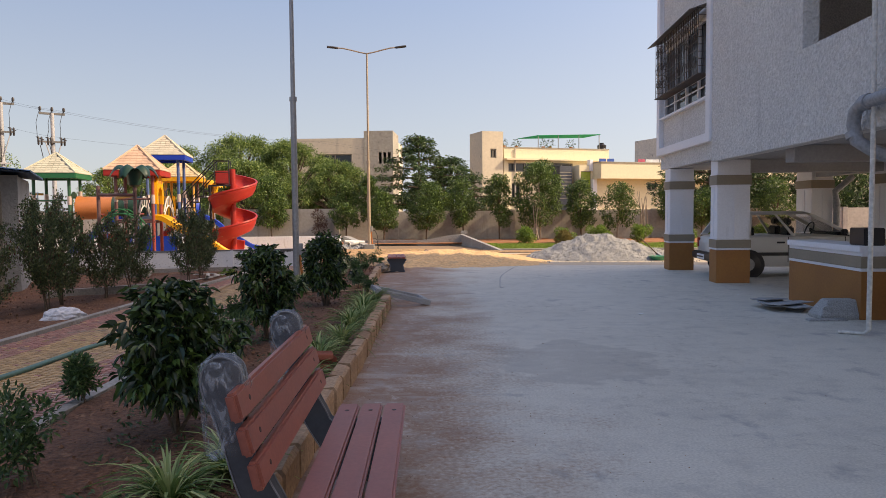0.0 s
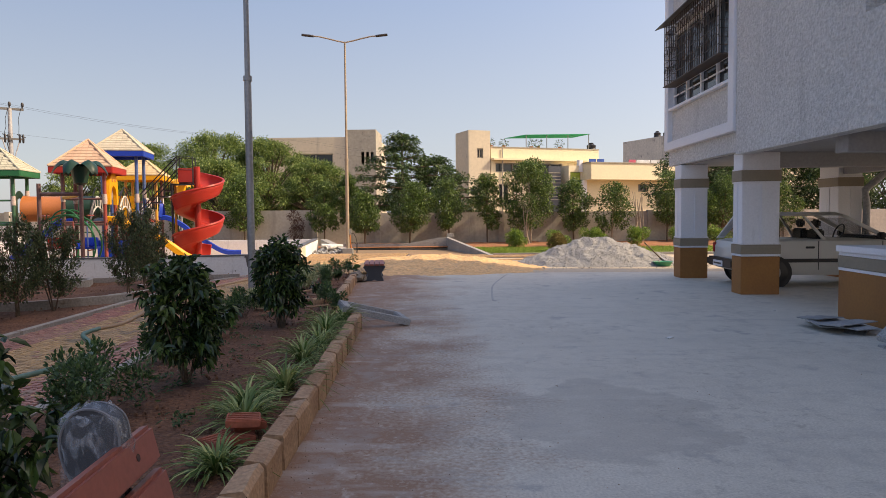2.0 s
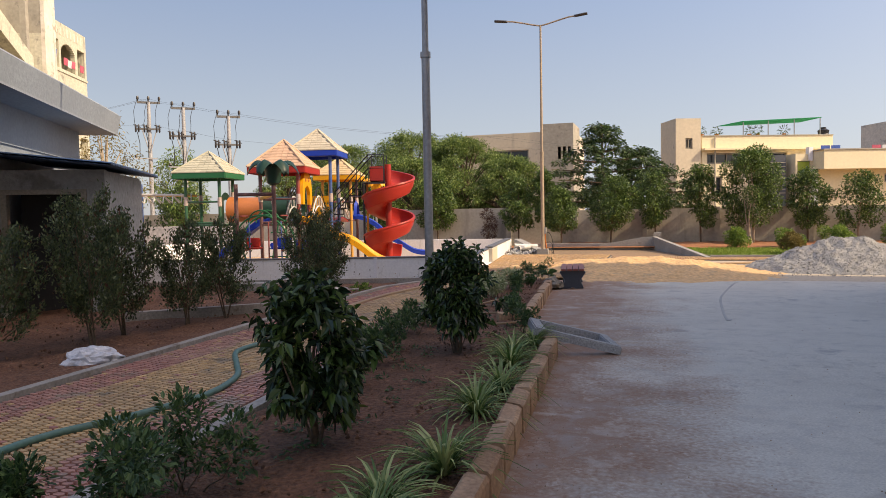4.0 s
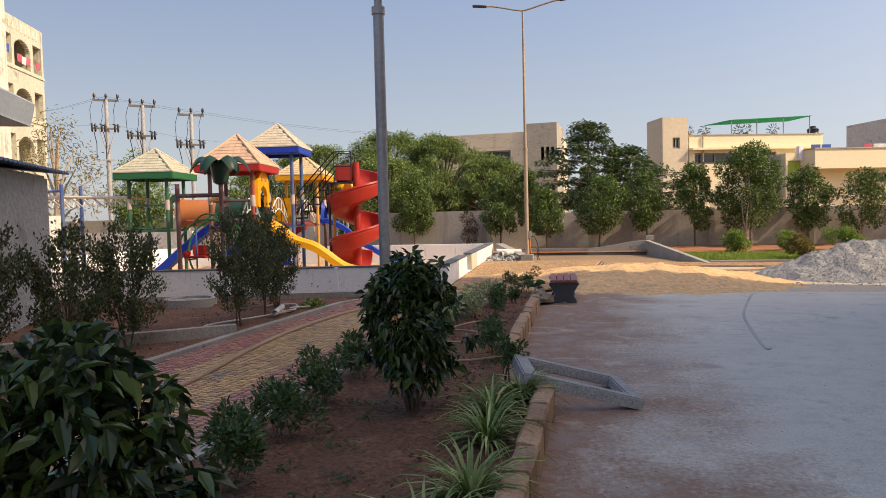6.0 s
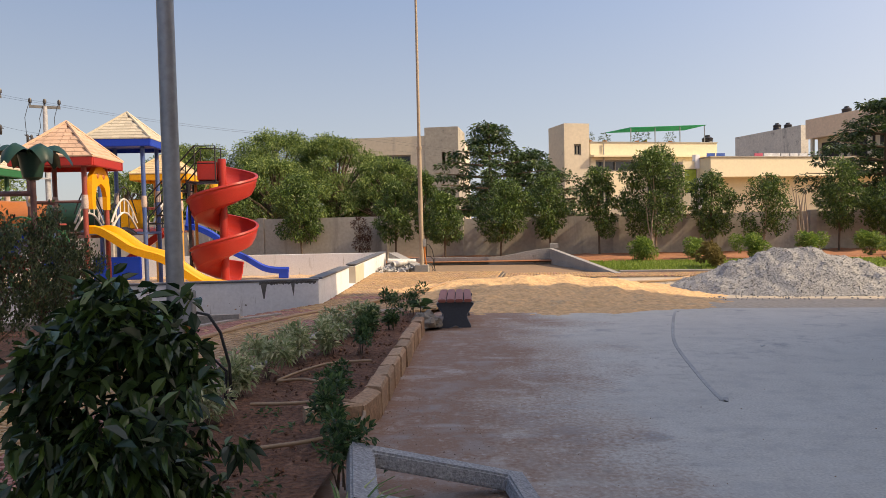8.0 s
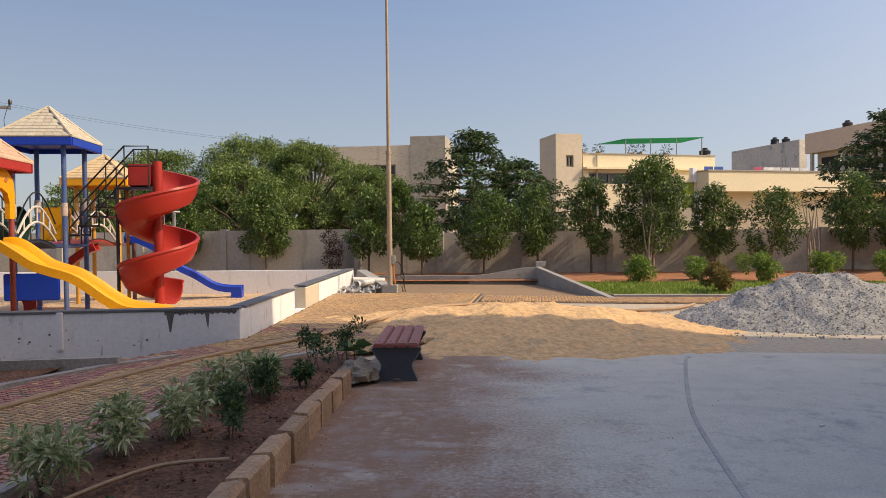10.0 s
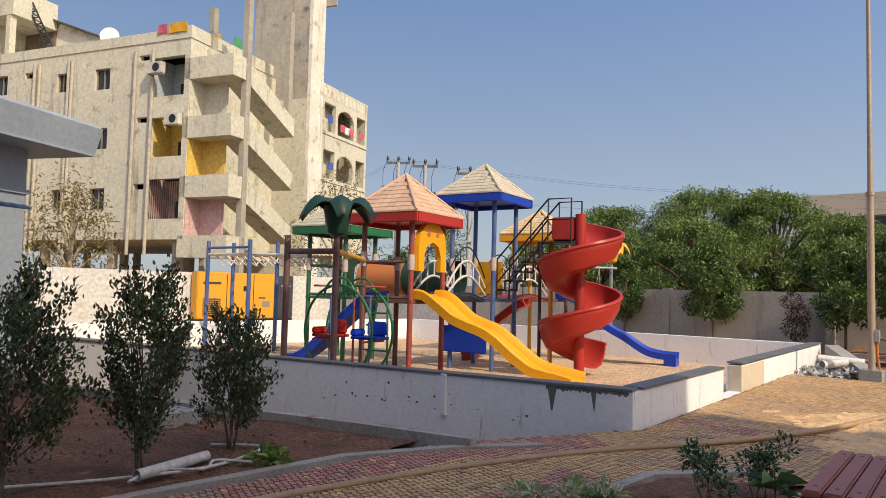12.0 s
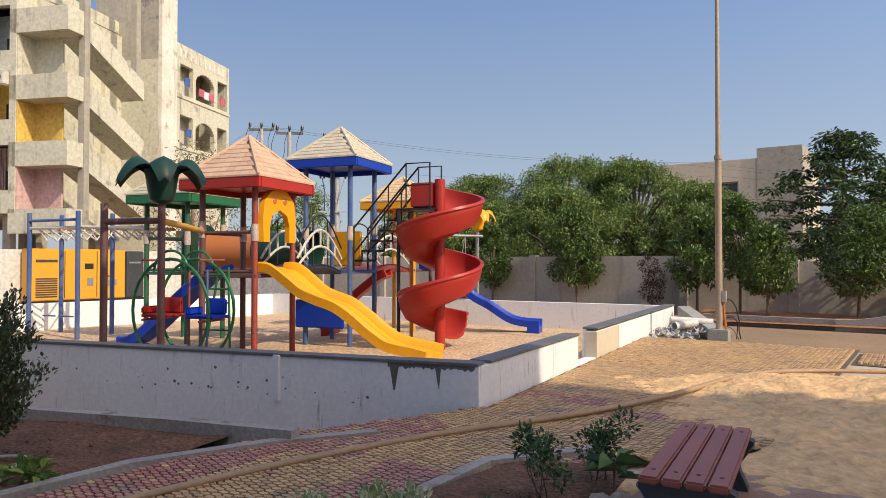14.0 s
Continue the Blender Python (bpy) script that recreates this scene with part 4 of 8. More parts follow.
RED = plastic("red_plastic", (0.43, 0.032, 0.024))
YELLOW = plastic("yellow_plastic", (0.80, 0.36, 0.018), 0.92)
BLUE = plastic("blue_plastic", (0.002, 0.042, 0.40), 0.95)
GREEN = plastic("green_plastic", (0.015, 0.15, 0.06))
DEEPGREEN = plastic("deep_green_plastic", (0.008, 0.042, 0.028))
ORANGEP = plastic("orange_plastic", (0.50, 0.17, 0.06))
BLACK = plastic("black_steel", (0.018, 0.018, 0.022), 1.0)
POST_R = surface("worn_red_post", (0.36, 0.05, 0.035), (0.20, 0.07, 0.06), 0.5, scale=2.5, fine=25, amount=0.4)
POST_M = surface("maroon_post", (0.115, 0.045, 0.045), (0.18, 0.10, 0.09), 0.55, scale=2.5, fine=25, amount=0.4)
POST_B = surface("blue_post", (0.03, 0.085, 0.30), (0.10, 0.15, 0.26), 0.5, scale=2.5, fine=25, amount=0.4)
POST_G = surface("green_post", (0.02, 0.13, 0.06), (0.04, 0.10, 0.06), 0.5, scale=2.5, fine=25, amount=0.4)
POST_Y = surface("yellow_post", (0.62, 0.30, 0.03), (0.5, 0.28, 0.08), 0.5, scale=2.5, fine=25, amount=0.3)
ROPE = surface("white_rope", (0.62, 0.60, 0.56), (0.5, 0.47, 0.43), 0.9, scale=5, fine=60, amount=0.5)
WRAP = surface("torn_wrapping", (0.55, 0.45, 0.40), (0.42, 0.33, 0.30), 0.8, scale=8, fine=50, amount=0.6)


def tiles_mat(name, c):
    return surface(name, c, tuple(v * 0.88 for v in c), 0.7, scale=1.5, fine=30, amount=0.2, spread=0.10)


P = pose(-11.07, 21.77, 0.0, 0, 0, 12.4)


def at(x, y, z=0.0, turn=0.0):
    return P @ pose(x, y, z, 0, 0, turn)


def arc(a, b, rise, n=10):
    a, b = Vector(a), Vector(b)
    return [a.lerp(b, i / n) + Vector((0, 0, rise * 4 * (i / n) * (1 - i / n))) for i in range(n + 1)]


def play_tower(x, y, hp, hr, eave, tip, deck, post_mats, fascia_mat, roof_mat, label):
    th = thing("play_tower", at(x, y), label, "play tower", "roofed play towers")
    for i, (sx, sy) in enumerate(((-1, -1), (1, -1), (1, 1), (-1, 1))):
        q = Geo()
        q.tube([(sx * hp, sy * hp, -0.3), (sx * hp, sy * hp, eave + 0.08)], 0.055, 10)
        po = part("post", q, post_mats[i % len(post_mats)], th, smooth=True)
        q = Geo()
        zz = deck + 0.55 + 0.25 * rng.random()
        q.tube([(sx * hp, sy * hp, zz), (sx * hp, sy * hp, zz + 0.12), (sx * hp, sy * hp, zz + 0.3)], [0.066, 0.074, 0.064], 9)
        part("wrapping", q, WRAP, po, "torn protective wrapping", smooth=True)
    q = Geo()
    e = 0.07
    for s in (-1, 1):
        q.box((-hr, s * hr - (e if s > 0 else 0), eave), (hr, s * hr + (0 if s > 0 else e), eave + 0.2))
        q.box((s * hr - (e if s > 0 else 0), -hr + e, eave), (s * hr + (0 if s > 0 else e), hr - e, eave + 0.2))
    q.box((-hr + e, -hr + e, eave + 0.10), (hr - e, hr - e, eave + 0.13))
    part("fascia", q, fascia_mat, th, bevel=0.015)
    # moulded roof: courses of shingles on four slopes
    q = Geo()
    n, z0 = 9, eave + 0.2
    q.add([(-hr, -hr, z0), (hr, -hr, z0), (hr, hr, z0), (-hr, hr, z0), (0, 0, tip - 0.03)], [(0, 1, 4), (1, 2, 4), (2, 3, 4), (3, 0, 4)])
    for k in range(4):
        m = Matrix.Rotation(k * math.pi / 2, 4, "Z")
        for c in range(n):
            t0, t1 = c / n, (c + 1) / n
            w0, w1 = hr * (1 - t0) * 1.01, hr * (1 - t1)
            za, zb = z0 + (tip - z0) * t0 + 0.014, z0 + (tip - z0) * t1 + 0.014
            cnt = max(1, round(2 * w0 / 0.2))
            for j in range(cnt):
                u0, u1 = -1 + 2 * (j + 0.02 + 0.5 * (c % 2) * 0) / cnt, -1 + 2 * (j + 0.97) / cnt
                if c % 2 and cnt > 1:
                    u0, u1 = max(-1, u0 - 1 / cnt), u1 - 1 / cnt
                vs = [m @ Vector(v) for v in ((u0 * w0, -w0, za + 0.012), (u1 * w0, -w0, za + 0.012), (u1 * w1, -w1, zb), (u0 * w1, -w1, zb), (u0 * w0, -w0, za - 0.02), (u1 * w0, -w0, za - 0.02))]
                q.add(vs, [(0, 1, 2, 3), (0, 4, 5, 1)])
    part("roof", q, roof_mat, th, "moulded shingle-pattern roof")
    q = Geo()
    for sx, sy in ((-1, -1), (1, -1), (1, 1), (-1, 1)):
        q.tube([(sx * hr, sy * hr, z0 + 0.02), (0, 0, tip + 0.015)], 0.03, 6)
    part("hip_ridge", q, roof_mat, th, smooth=True)
    q = Geo()
    q.box((-hp - 0.05, -hp - 0.05, deck - 0.07), (hp + 0.05, hp + 0.05, deck))
    part("deck", q, post_mats[-1], th, bevel=0.01)
    return th


def rail_set(th, pts_a, pts_b, mat, bars=4, r=0.018):
    """Two rails with upright bars between them."""
    q = Geo()
    q.tube(pts_a, r, 7)
    q.tube(pts_b, r, 7)
    part("rail", q, mat, th, smooth=True)
    for i in range(1, bars + 1):
        u = i / (bars + 1) * (len(pts_a) - 1)
        k = int(u)
        a, b = Vector(pts_a[k]).lerp(Vector(pts_a[min(k + 1, len(pts_a) - 1)]), u - k), Vector(pts_b[k]).lerp(Vector(pts_b[min(k + 1, len(pts_b) - 1)]), u - k)
        q = Geo()
        q.tube([a, b], r * 0.8, 6)
        part("bar", q, mat, th, smooth=True)


red_tower = play_tower(0.0, 0.0, 0.58, 0.88, 2.88, 3.94, 1.38, (POST_M, POST_R, POST_R, POST_M), RED, tiles_mat("peach_roof", (0.62, 0.40, 0.27)), "red-trimmed play tower with a peach shingled roof")
blue_tower = play_tower(0.32, 2.82, 0.55, 0.85, 3.60, 4.58, 1.42, (POST_B, POST_B, POST_B), BLUE, tiles_mat("stone_roof", (0.56, 0.49, 0.37)), "tall blue-trimmed play tower with a beige shingled roof")
yellow_tower = play_tower(0.27, 6.16, 0.55, 0.85, 2.95, 3.85, 1.42, (POST_Y, POST_Y, POST_M), YELLOW, tiles_mat("tan_roof", (0.64, 0.47, 0.27)), "yellow-trimmed play tower with a tan shingled roof")
green_tower = play_tower(-3.23, 1.9, 0.58, 0.9, 2.88, 3.83, 1.38, (POST_G, POST_G, POST_G), GREEN, tiles_mat("pale_green_roof", (0.50, 0.47, 0.35)), "green-trimmed play tower with a pale shingled roof")
for tw, mat, hp in ((red_tower, POST_M, 0.58), (green_tower, POST_G, 0.58), (yellow_tower, POST_R, 0.55)):
    for z in (1.42, 2.12):
        q = Geo()
        q.tube([(-hp, -hp, z), (hp, -hp, z)], 0.03, 8)
        part("cross_bar", q, mat, tw, smooth=True)
        q = Geo()
        q.tube([(-hp, -hp, z), (-hp, hp, z)], 0.03, 8)
        part("cross_bar", q, mat, tw, smooth=True)

# yellow arched head panel on the slide side of the red tower
q = Geo()
outer = [(-0.50, 1.95), (-0.52, 2.4), (-0.46, 2.7), (-0.25, 2.88), (0.0, 2.92), (0.25, 2.88), (0.46, 2.7), (0.52, 2.4), (0.50, 1.95)]
inner = [(0.30, 1.95), (0.30, 2.25), (0.22, 2.45), (0.0, 2.54), (-0.22, 2.45), (-0.30, 2.25), (-0.30, 1.95)]
n_o, n_i = len(outer), len(inner)
ins = list(reversed(inner))
ins = [ins[0], ins[1], ins[1], ins[2], ins[3], ins[4], ins[5], ins[5], ins[6]]
rings = [[Vector((0.60, a, b)) for a, b in outer], [Vector((0.70, a * 0.97, b)) for a, b in outer], [Vector((0.70, a, b)) for a, b in ins], [Vector((0.60, a, b)) for a, b in ins], [Vector((0.60, a, b)) for a, b in outer]]
q.ring(rings, caps=False, closed=False)
hp_ = part("head_panel", q, YELLOW, red_tower, "moulded yellow arch panel", smooth=True)
for a in (-0.16, 0.16):
    q = Geo()
    q.tube([(0.695, a, 2.70), (0.715, a, 2.70)], [0.07, 0.05], 10)
    part("relief_disc", q, ORANGEP, hp_, smooth=True)
q = Geo()
q.box((-0.55, 0.57, 1.5), (0.2, 0.62, 2.3))
part("back_panel", q, YELLOW, blue_tower, "yellow moulded panel", bevel=0.03)
q = Geo()
q.box((-0.75, -0.66, 0.18), (0.45, -0.60, 0.78))
part("low_panel", q, BLUE, blue_tower, "plain blue panel near the ground", bevel=0.02)


def slide(name, m, pts, mat, lanes, w, label, wall=0.16):
    th = thing(name, m, label, "slide", "playground slides")
    k = 4
    line = []
    pp = [Vector(p) for p in pts]
    for i in range(len(pp) - 1):
        p0, p1, p2, p3 = pp[max(i - 1, 0)], pp[i], pp[i + 1], pp[min(i + 2, len(pp) - 1)]
        for s in range(k):
            u = s / k
            line.append(0.5 * ((2 * p1) + (p2 - p0) * u + (2 * p0 - 5 * p1 + 4 * p2 - p3) * u * u + (3 * p1 - p0 - 3 * p2 + p3) * u ** 3))
    line.append(pp[-1])
    prof = [(-w, 0.0), (-w - 0.015, wall), (-w + 0.02, wall + 0.03), (-w + 0.06, wall), (-w + 0.10, 0.05), (-w + 0.16, 0.03)]
    if lanes == 2:
        prof += [(-0.10, 0.03), (-0.04, 0.10), (0.04, 0.10), (0.10, 0.03)]
    prof += [(-a, b) for a, b in reversed(prof[:6])]
    q = Geo()
    q.sweep(line, prof)
    part("chute", q, mat, th, smooth=True)
    e = line[-1]
    q = Geo()
    d = (line[-1] - line[-2]).normalized()
    s = d.cross(Vector((0, 0, 1))).normalized()
    q.add([e - s * w, e + s * w, e + s * w + Vector((0, 0, wall + 0.02)) - d * 0.12, e - s * w + Vector((0, 0, wall + 0.02)) - d * 0.12,
           e - s * w + Vector((0, 0, -0.25 - e.z)), e + s * w + Vector((0, 0, -0.25 - e.z)), e + s * w - d * 0.3 + Vector((0, 0, -0.25 - e.z)), e - s * w - d * 0.3 + Vector((0, 0, -0.25 - e.z)), e - s * w - d * 0.3, e + s * w - d * 0.3],
          [(0, 1, 5, 4), (4, 5, 6, 7), (0, 4, 7, 8), (1, 9, 6, 5), (8, 7, 6, 9)])
    part("foot", q, mat, th)
    return th


slide("wave_slide", at(0.62, -0.02), [(-0.1, 0, 1.40), (0.15, 0, 1.39), (0.45, 0.0, 1.20), (0.75, 0.01, 0.98), (1.05, 0.03, 0.86), (1.35, 0.05, 0.76), (1.65, 0.09, 0.56), (1.95, 0.13, 0.32), (2.25, 0.17, 0.13), (2.55, 0.2, 0.05), (2.8, 0.23, 0.01), (3.05, 0.25, -0.04)], YELLOW, 2, 0.47, "double-lane yellow wave slide on the red tower")
slide("straight_slide", at(0.8, 6.25), [(0, 0, 1.42), (0.3, 0.02, 1.40), (0.8, 0.1, 1.12), (1.25, 0.2, 0.66), (1.7, 0.3, 0.40), (2.2, 0.4, 0.08), (2.6, 0.46, -0.03), (3.05, 0.5, -0.05)], BLUE, 1, 0.26, "narrow blue plastic slide with a high lip")
slide("straight_slide", at(-0.62, 0.05), [(0, 0, 1.36), (-0.2, 0, 1.30), (-0.8, -0.05, 0.85), (-1.5, -0.12, 0.25), (-1.9, -0.18, -0.02), (-2.2, -0.2, -0.06)], BLUE, 1, 0.28, "straight blue plastic slide behind the wheel frame")
slide("straight_slide", at(0.3, 4.5), [(0.4, 0.0, 1.25), (0.1, -0.05, 1.1), (-0.5, -0.2, 0.6), (-0.9, -0.3, 0.1), (-1.2, -0.35, -0.06)], RED, 1, 0.26, "short dark red slide under the bridge")
# blue chute hood
q = Geo()
q.ring([[Vector((0.06 * k, -0.32 + 0.64 * j / 8, 1.45 + (0.75 if k == 0 else 0.62) * math.sin(math.pi * (j + 0.4) / 8.8))) for j in range(9)] for k in (0, 2)], caps=False, closed=False)
hood = thing("slide_hood", at(0.84, 6.25), "blue arched hood over the slide top", "hood")
part("hood_shell", q, BLUE, hood, smooth=True)

# spiral slide
th = thing("spiral_slide", at(2.79, 2.62), "tall red spiral slide winding round a central pole", "slide", "playground slides")
q = Geo()
q.tube([(0, 0, -0.3), (0, 0, 3.30)], 0.11, 16)
part("central_pole", q, RED, th, smooth=True)
prof = [(0.10, 0.04), (0.30, -0.03), (0.55, -0.05), (0.72, 0.02), (0.82, 0.16), (0.86, 0.30), (0.87, 0.44), (0.93, 0.45), (0.945, 0.40), (0.90, 0.36), (0.905, 0.30), (0.885, 0.26), (0.87, 0.16), (0.76, -0.04), (0.56, -0.11), (0.30, -0.09), (0.10, -0.03)]
rings, N_S = [], 84
for i in range(N_S + 1):
    u = i / N_S
    a = radians(128 - 780 * u)
    z = 2.85 - 2.86 * u + (0.08 * max(0, u - 0.92) / 0.08)
    k = 1 - 0.06 * u
    rings.append([Vector((r * k * math.cos(a), r * k * math.sin(a), z + dz)) for r, dz in prof])
q = Geo()
q.ring(rings)
part("spiral_chute", q, RED, th, smooth=True)
q = Geo()
q.tube([(0.55 * math.cos(radians(128)), 0.55 * math.sin(radians(128)), 2.75 - 0.02), (-0.60, 0.0, 2.75)], 0.05, 8)
q.box((-0.62, -0.12, 2.74), (-0.12, 0.52, 3.24))
part("entry_box", q, RED, th, "red moulded entry", bevel=0.05)

# black stair to the spiral
th = thing("metal_stair", at(0.95, 2.30), "black steel stair with thin handrails up to the spiral slide", "stair")
STEPS = 6
for s in (0.0, 0.62):
    q = Geo()
    zig = []
    for i in range(STEPS):
        zig += [(0.2 * i, s, 1.42 + 0.21 * i), (0.2 * i, s, 1.42 + 0.21 * (i + 1)), (0.2 * (i + 1), s, 1.42 + 0.21 * (i + 1))]
    for a, b in zip(zig, zig[1:]):
        q.tube([a, b], 0.02, 6)
    part("stringer", q, BLACK, th)
    q = Geo()
    for k in (0.45, 0.9):
        q.tube([(0, s, 1.42 + k - (0.45 if k < 0.9 else 0.0) * 0.2), (1.22, s, 2.72 + k), (1.75, s, 2.72 + k), (1.75, s, 2.68)], 0.02, 7)
    part("handrail", q, BLACK, th, smooth=True)
    for i in range(4):
        q = Geo()
        x = 1.22 * i / 3
        q.tube([(x, s, 1.42 + 1.3 * i / 3), (x, s, 2.32 + 1.3 * i / 3)], 0.016, 6)
        part("baluster", q, BLACK, th, smooth=True)
for i in range(STEPS):
    q = Geo()
    q.box((0.2 * i - 0.02, 0.01, 1.42 + 0.21 * (i + 1) - 0.03), (0.2 * (i + 1) + 0.02, 0.61, 1.42 + 0.21 * (i + 1)))
    part("tread", q, BLACK, th)
q = Geo()
q.box((1.2, 0.0, 2.66), (1.78, 0.62, 2.70))
part("landing", q, BLACK, th)
for x, y in ((1.05, 0.0), (1.05, 0.62)):
    q = Geo()
    q.tube([(x, y, -0.3), (x, y, 2.66)], 0.04, 8)
    part("support_post", q, BLACK if y == 0 else POST_Y, th, smooth=True)


def bridge(y0, y1, x, mat, label):
    th = thing("arched_bridge", at(x, 0), label, "bridge", "arched rope bridges")
    q = Geo()
    a = [(0, y0 + (y1 - y0) * i / 10, 1.38 + 0.16 * math.sin(math.pi * i / 10)) for i in range(11)]
    q.sweep(a, [(-0.42, -0.05), (0.42, -0.05), (0.42, 0.0), (-0.42, 0.0)])
    part("deck", q, mat, th, smooth=True)
    for s in (-0.42, 0.42):
        top = [(s, p[1], p[2] + 0.28 + 0.42 * math.sin(math.pi * i / 10)) for i, p in enumerate(a)]
        mid = [(s, p[1], p[2] + 0.12 + 0.25 * math.sin(math.pi * i / 10)) for i, p in enumerate(a)]
        rail_set(th, top, mid, ROPE, 5, 0.026)
        rail_set(th, [(s, p[1], p[2] + 0.5 + 0.5 * math.sin(math.pi * i / 10)) for i, p in enumerate(a)], a and [(s, p[1], p[2]) for p in a], BLACK, 2, 0.016)


bridge(0.6, 2.25, 0.25, plastic("dark_blue_deck", (0.03, 0.05, 0.09)), "dark arched bridge with white rope rails")
bridge(3.4, 5.6, 0.3, RED, "red arched bridge with white rope rails")

# crawl tube in two colours
th = thing("crawl_tube", at(0, 0), "orange and green plastic crawl tube between towers", "play tube")
for x0, x1, mat in ((-2.62, -1.45, ORANGEP), (-1.45, -0.25, DEEPGREEN)):
    q = Geo()
    n = 16
    rings = []
    for k in range(7):
        u = k / 6
        rr = 0.42 + (0.03 if k in (0, 6) else 0.0)
        rings.append([Vector((x0 + (x1 - x0) * u, 2.15 + 0.45 * ((x0 + (x1 - x0) * u) + 2.62) / 2.4 + rr * math.cos(2 * math.pi * j / n), 1.85 + rr * math.sin(2 * math.pi * j / n))) for j in range(n)])
    q.ring(rings, caps=False)
    part("tube_section", q, mat, th, smooth=True)
q = Geo()
q.ring([[Vector((-2.7, 1.95 + 0.5 * math.cos(t) * k, 1.95 + 0.5 * math.sin(t) * k)) for t in np.linspace(0, math.pi, 11)] for k in (0.5, 1.0)], caps=False, closed=False)
q.box((-2.72, 1.45, 1.4), (-2.66, 1.68, 2.3))
part("tube_collar", q, DEEPGREEN, th)


def palm_post(x, y, h, mat, pole, label, turn=0.0, leaf_r=0.62):
    th = thing("palm_post", at(x, y, 0, turn), label, "play post", "palm-topped posts")
    q = Geo()
    q.tube([(0, 0, -0.3), (0, 0, h)], 0.055, 10)
    part("post", q, pole, th, smooth=True)
    q = Geo()
    n = 16
    q.ring([[Vector((r * math.cos(2 * math.pi * j / n) * (1 + 0.06 * math.cos(6 * math.pi * j * 2 / n)), r * math.sin(2 * math.pi * j / n), h - 0.05 + z)) for j in range(n)] for z, r in ((0, 0.10), (0.05, 0.17), (0.2, 0.2), (0.4, 0.23), (0.5, 0.26))])
    part("calyx", q, mat, th, smooth=True)
    for i in range(6):
        q = Geo()
        m = Matrix.Rotation(i * math.pi / 3 + 0.3, 4, "Z")
        prof = []
        for k in range(8):
            u = k / 7
            w = 0.20 * math.sin(math.pi * (0.25 + 0.62 * u))
            zz = h + 0.42 + 0.22 * math.sin(u * 2.6) - 0.30 * u * u
            xx = 0.14 + leaf_r * u * (1 - 0.12 * u)
            prof.append([m @ Vector((xx, w * s, zz - 0.35 * w * s * s + (0.02 if s == 0 else 0) + e)) for s, e in ((-1, 0), (-0.5, 0.02), (0, 0.03), (0.5, 0.02), (1, 0), (0.5, 0.0), (0, 0.01), (-0.5, 0.0))])
        q.ring(prof)
        part("frond", q, mat, th, smooth=True)
    return th


palm_post(0.55, -2.75, 2.50, DEEPGREEN, POST_M, "dark green palm-shaped play post top on a maroon pole")
palm_post(1.0, 10.0, 2.62, YELLOW, STEEL, "yellow flower-shaped play post top on a steel pole", leaf_r=0.5)

# hanging bar frame
th = thing("bar_frame", at(-0.46, -2.87), "maroon post and bar frame with a yellow rail", "play frame")
q = Geo()
q.tube([(0, 0, -0.3), (0, 0, 2.48)], 0.055, 10)
part("post", q, POST_M, th, smooth=True)
q = Geo()
q.tube([(0, 0, 2.2), (1.0, 0.12, 2.2)], 0.05, 10)
part("cross_bar", q, POST_M, th, smooth=True)
q = Geo()
q.tube([(1.0, 0.12, 2.2), (0.5, 1.2, 2.17), (-0.12, 2.3, 2.15)], 0.05, 10)
part("rail", q, POST_Y, th, smooth=True)

# wheel-shaped seat frame
th = thing("wheel_seesaw", at(-0.18, -1.80), "green hoop frame carrying a red and a blue seat", "seesaw")
for y in (0.0, 0.62):
    q = Geo()
    q.tube([(0.80 * math.cos(t), y, 0.78 + 0.86 * math.sin(t)) for t in np.linspace(0, 2 * math.pi, 33)], 0.026, 8)
    hoop = part("hoop", q, GREEN, th, smooth=True)
    q = Geo()
    q.tube([(0.36 * math.cos(t), y + 0.02, 1.42 + 0.36 * math.sin(t)) for t in np.linspace(0, math.pi, 13)], 0.022, 7)
    part("small_arch", q, GREEN, th, smooth=True)
for x, mat in ((-0.45, POST_B), (0.12, POST_R), (0.5, POST_B)):
    q = Geo()
    q.tube([(x, 0.31, -0.25), (x, 0.31, 1.45)], 0.022, 7)
    part("upright", q, mat, th, smooth=True)
for z in (0.62, 1.62):
    for x in (-0.6, 0.6):
        q = Geo()
        q.tube([(x, 0.0, z), (x, 0.62, z)], 0.02, 7)
        part("tie_bar", q, POST_R, th, smooth=True)
for x, mat in ((-0.42, RED), (0.52, BLUE)):
    q = Geo()
    q.box((x - 0.30, 0.06, 0.66), (x + 0.30, 0.54, 0.71))
    q.box((x - 0.22, 0.48, 0.71), (x + 0.22, 0.54, 0.98))
    q.box((x - 0.30, 0.08, 0.71), (x - 0.25, 0.5, 0.84))
    part("seat", q, mat, th, "moulded plastic seat", bevel=0.03, smooth=True)
q = Geo()
for s in (-1, 1):
    q.tube([(s * 0.3 + 0.2, 0.9, -0.25), (s * 0.1 + 0.35, 0.9, 1.5)], 0.022, 7)
for k in range(5):
    q.tube([(-0.1 + 0.03 * k, 0.9, 0.4 + 0.24 * k), (0.5 - 0.02 * k, 0.9, 0.4 + 0.24 * k)], 0.018, 6)
part("ladder", q, GREEN, th, smooth=True)

